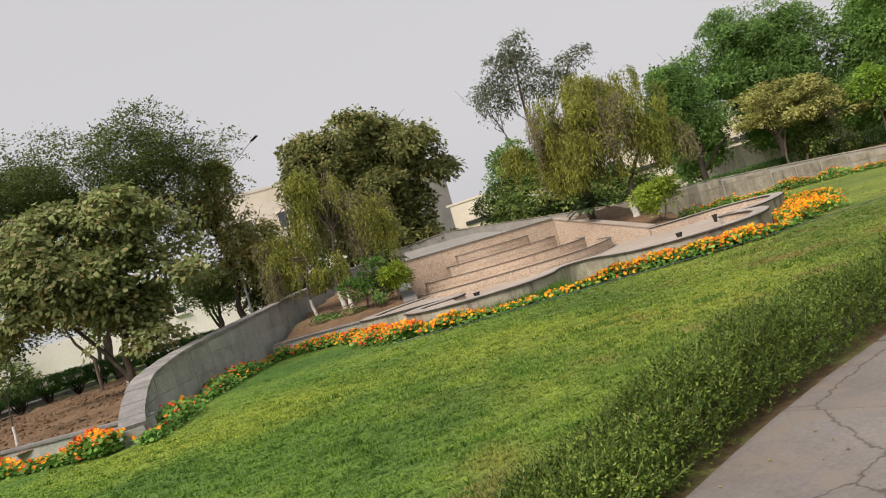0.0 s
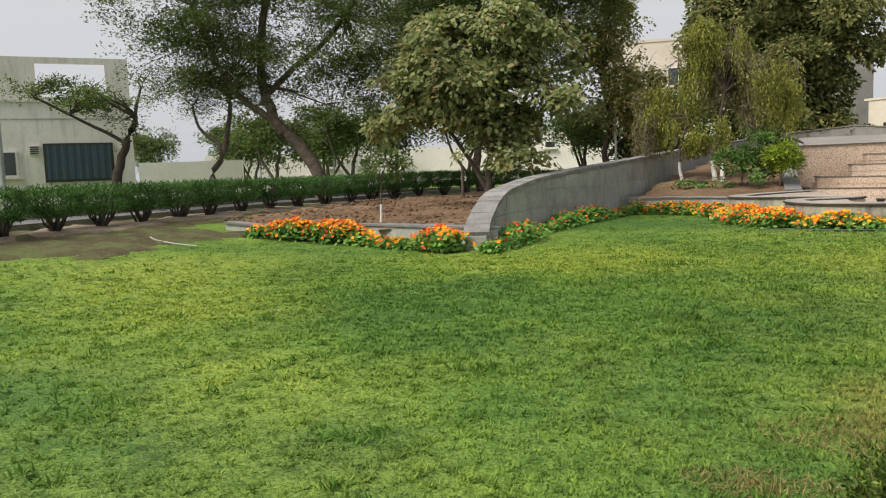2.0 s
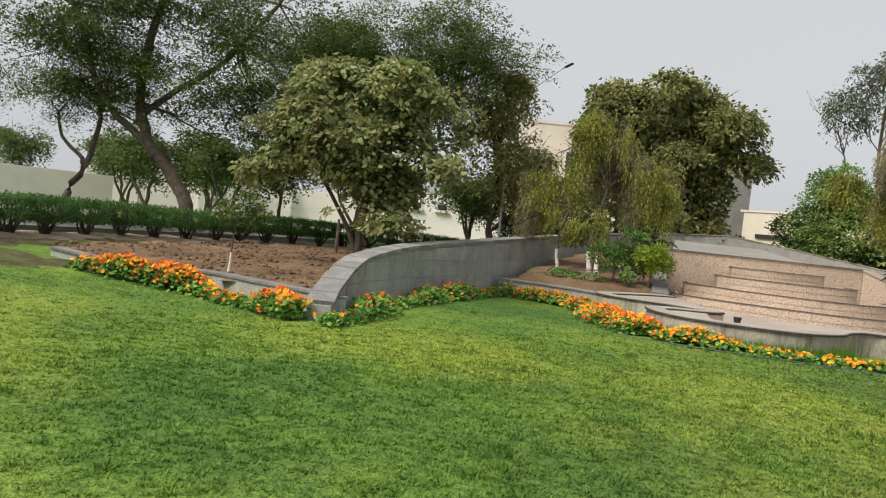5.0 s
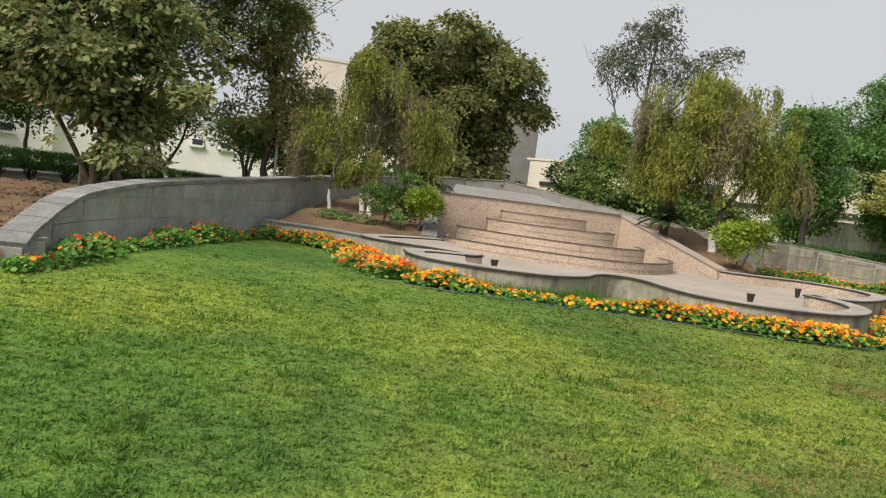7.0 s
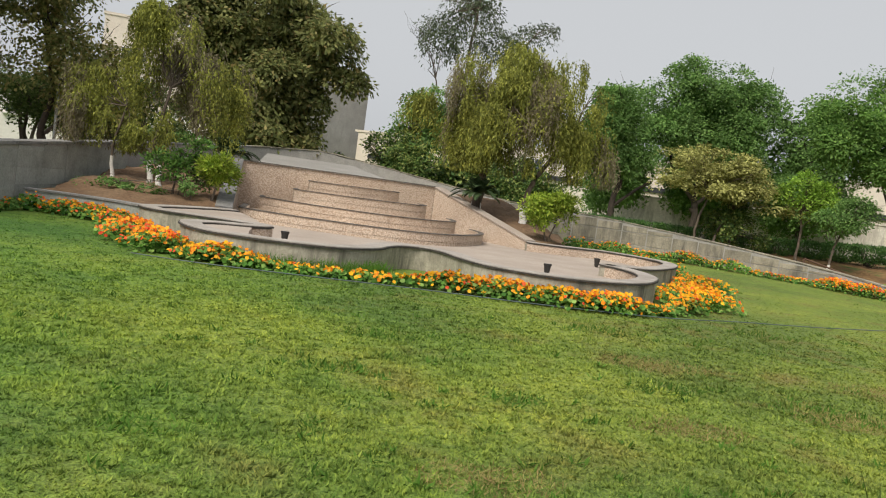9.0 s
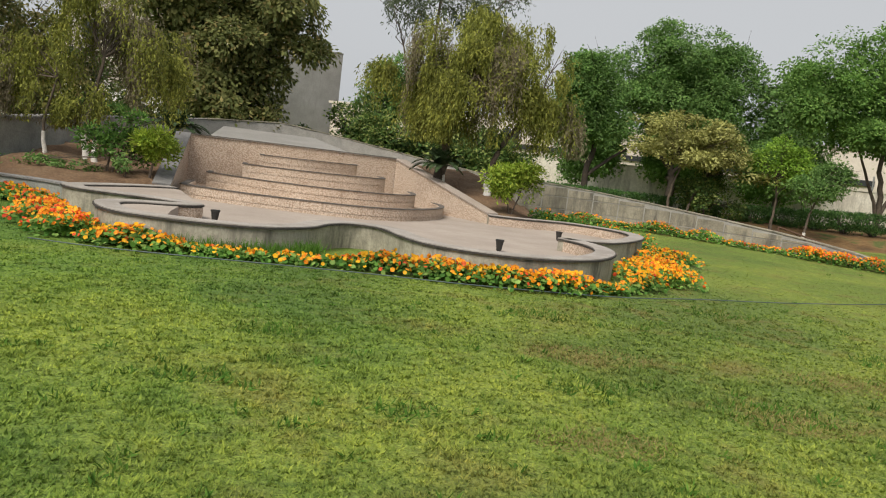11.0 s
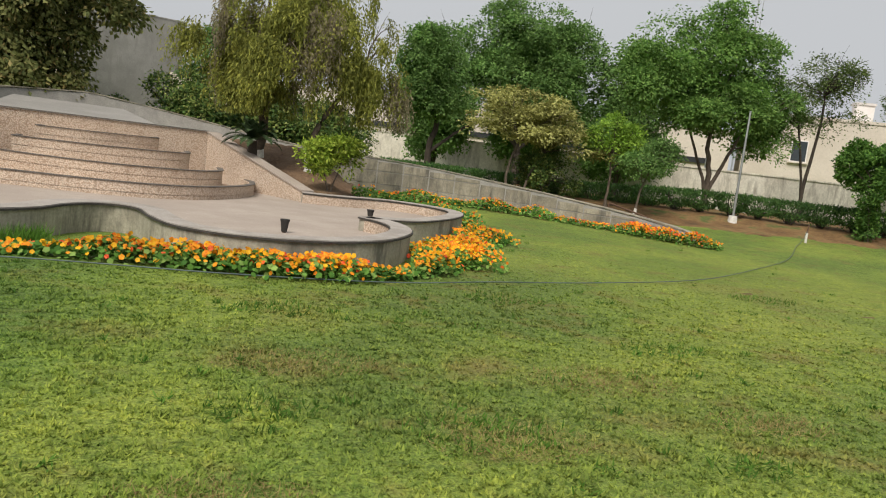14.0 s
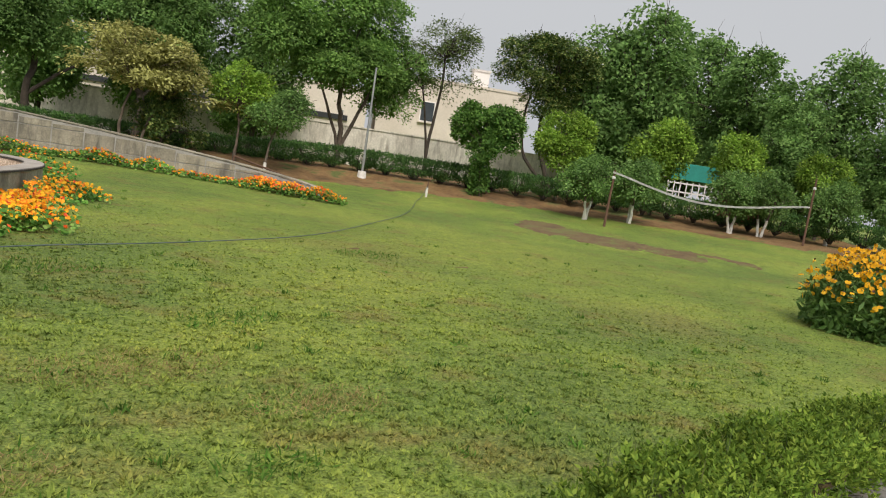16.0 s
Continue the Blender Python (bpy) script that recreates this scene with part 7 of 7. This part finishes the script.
def tall_grass():
    rng = np.random.default_rng(61)
    n = 2600
    line = smooth_line([(-0.25, 13.75), (0.2, 13.38), (0.75, 13.15), (1.35, 13.05), (2.0, 13.1), (2.5, 13.4), (2.9, 13.9)], 8)
    c = line[rng.integers(0, len(line), n)] + rng.normal(0, 0.09, (n, 2))
    P = np.column_stack([c, np.zeros(n)])
    v, f = leaf_arrays(rng, P, 0.24, 0.012, 2.2, 0, 0.05)
    tagged(part("tall_grass", quick_mesh("tall_grass", v, f, M["l_weed"]), None), "unmown tall grass against the basin wall", "grass", kind="stuff")


tall_grass()


# ---- stone facing of the garden wall ----
def face_wall():
    rng = np.random.default_rng(15)
    unit_box = {}
    for key in ("slate", "block", "coping"):
        bm = bmesh.new()
        box_into(bm, (1, 1, 1), Matrix.Identity(4))
        me = bpy.data.meshes.new("slab")
        bm.to_mesh(me)
        bm.free()
        me.materials.append(M[key])
        unit_box[key] = me

    def piece(name, key, s0, s1, z0, z1, depth, out):
        a, b = wall_at(s0), wall_at(s1)
        d = Vector((*(b - a), 0))
        n = Vector((d.y, -d.x, 0)).normalized()
        c = Vector((*((a + b) / 2), (z0 + z1) / 2)) + n * out
        ob = new(name, unit_box[key])
        ob.matrix_world = Matrix.LocRotScale(c, Euler((0, 0, math.atan2(d.y, d.x))), (d.length - (0.045 if key == "block" else 0.008), depth, z1 - z0))
        ob.parent = WALL

    # slabs in level courses; the right wing has square blocks
    s = 0.05
    while s < WALL_LEN - 0.3:
        right = s > WALL_LEN * 0.60
        step = 0.95 if right else 1.15
        e = min(s + step, WALL_LEN)
        top = min(wall_top(s), wall_top(e)) - 0.05
        courses = (0.0, 0.46, 0.92, 1.4) if right else (-0.1, 0.42, 0.78, 1.14, 1.6)
        visible = not (WALL_LEN * 0.30 < s < WALL_LEN * 0.56)
        if visible:
            for z0, z1 in zip(courses, courses[1:]):
                z1 = min(z1, top)
                if z1 - z0 > 0.08:
                    piece("stone_slab", "block" if right else "slate", s, e, z0 + (0.012 if right else 0.004), z1 - (0.018 if right else 0.004), 0.03, -0.009 + rng.uniform(0, 0.005))
        s = e
    s = 0.0
    while s < WALL_LEN - 0.05:
        e = min(s + rng.uniform(0.28, 0.36) if s < 9 else s + 0.7, WALL_LEN)
        a, b = wall_at(s), wall_at(e)
        za, zb = wall_top(s), wall_top(e)
        d = Vector((*(b - a), zb - za))
        n = Vector((d.y, -d.x, 0)).normalized()
        c = Vector((*((a + b) / 2), (za + zb) / 2 - 0.005)) - n * 0.155
        ob = new("coping_stone", unit_box["coping" if s < 22 else "block"])
        m = Matrix.Identity(4)
        x = d.normalized()
        y = -n
        m.col[0][:3], m.col[1][:3], m.col[2][:3] = x * (d.length - 0.008), y * ((0.40 if s < 14 else 0.34) + rng.uniform(-0.015, 0.02)), x.cross(y) * ((0.055 if s < 14 else 0.03) + rng.uniform(0, 0.015))
        m.col[3][:3] = c
        ob.matrix_world = m
        ob.parent = WALL
        s = e


face_wall()


# ---- lawn grass ----
def sow():
    rng = np.random.default_rng(99)
    lawn = [(-9.4, -1.0), (-9.8, 6.0), (-9.5, 9.7), (-7.5, 10.3), (-4.7, 9.0), (-4.0, 9.6), (-4.1, 13.0), (-3.9, 16.8), (-2.8, 17.4), (-1.8, 16.0), (-1.2, 14.4), (-0.5, 13.2), (0.8, 12.75), (3.0, 12.7),
            (5.8, 12.2), (7.6, 12.7), (8.8, 14.0), (10.3, 16.3), (11.6, 18.8), (12.6, 22.5), (15.5, 24.5), (18.5, 20.8), (24.0, 19.5), (29.0, 15.0), (30.0, 9.0), (22.0, 5.5), (15.3, 4.7), (12.6, 5.3), (10.3, 5.6),
            (8.0, 5.5), (5.5, 5.0), (3.4, 4.25), (1.9, 3.3), (1.0, 2.65), (0.2, 2.0), (-0.4, 1.5), (-0.9, 0.9), (-1.6, 0.0), (-2.2, -1.0)]
    def scattered(n, reach, power):
        u = rng.random(n)
        ex, ey = -0.4 + 5.8 * u, -1.1 + 5.0 * u
        a = rng.uniform(np.radians(18), np.radians(172), n)
        r = 1.1 + reach * rng.random(n) ** power
        x, y = ex + np.cos(a) * r, ey + np.sin(a) * r
        k = inside(lawn, x, y)
        return x[k], y[k], r[k]

    # an even mown layer, and tufts whose blades fan out from one root
    x0, y0, r0 = scattered(500000, 22.0, 1.75)
    xt, yt, rt = scattered(40000, 10.0, 1.5)
    each = 13
    i = np.repeat(np.arange(len(xt)), each)
    fan = rng.uniform(0, 2 * np.pi, len(i))
    away = rng.uniform(0, 1, len(i)) * (0.018 + 0.003 * rt[i])
    x, y, r = np.concatenate([x0, xt[i] + np.cos(fan) * away]), np.concatenate([y0, yt[i] + np.sin(fan) * away]), np.concatenate([r0, rt[i]])
    n, n0 = len(x), len(x0)
    patch = (np.sin(x * 5.1 + 2 * np.sin(y * 3.3)) * np.sin(y * 4.7 + 2 * np.cos(x * 2.9)) + 1) / 2
    L = (0.02 + 0.0012 * r) * np.exp(-np.maximum(r - 8, 0) / 9) * (0.75 + 0.5 * patch) * rng.uniform(0.6, 1.5, n)
    L[n0:] *= (rng.uniform(0.7, 1.35, len(xt)))[i]
    W = (0.0028 + 0.0010 * r) * rng.uniform(0.7, 1.4, n)
    t = np.concatenate([rng.uniform(0, 2 * np.pi, n0), fan + rng.normal(0, 0.3, len(i))])
    lean = rng.uniform(0.4, 2.2, n)
    d = np.column_stack([np.cos(t) * lean, np.sin(t) * lean, np.ones(n)])
    d = unit(d) * L[:, None]
    s = np.column_stack([-np.sin(t + rng.normal(0, 0.6, n)), np.cos(t), np.zeros(n)]) * W[:, None]
    P = np.column_stack([x, y, ground_z(x, y) - 0.004])
    v = np.stack([P - s, P + s, P + d], 1).reshape(-1, 3)
    me = quick_mesh("lawn_grass", v, np.arange(3 * n).reshape(-1, 3), M["blade"])
    tone_mesh(me, np.repeat(x, 3), np.repeat(y, 3))
    ob = part("lawn_grass", me, None)
    tagged(ob, "short mown lawn grass, green with yellowish tips", "grass", kind="stuff")
    # broad-leaved weeds and taller tufts
    m = 380
    i = rng.integers(0, n, m)
    c = P[i]
    kk = 16
    Q = np.repeat(c, kk, 0) + rng.normal(0, 0.035, (m * kk, 3)) * [1, 1, 0.1]
    Q[:, 2] = np.repeat(c[:, 2], kk)
    v, f = leaf_arrays(rng, Q, 0.065, 0.014, 0.9, 0, -0.1)
    v[:, 2] = np.maximum(v[:, 2], 0.0)
    tagged(part("lawn_weed", quick_mesh("lawn_weed", v, f, M["l_weed"]), None), "darker tufts and broad-leaved weeds in the lawn", "weeds", kind="stuff")


sow()
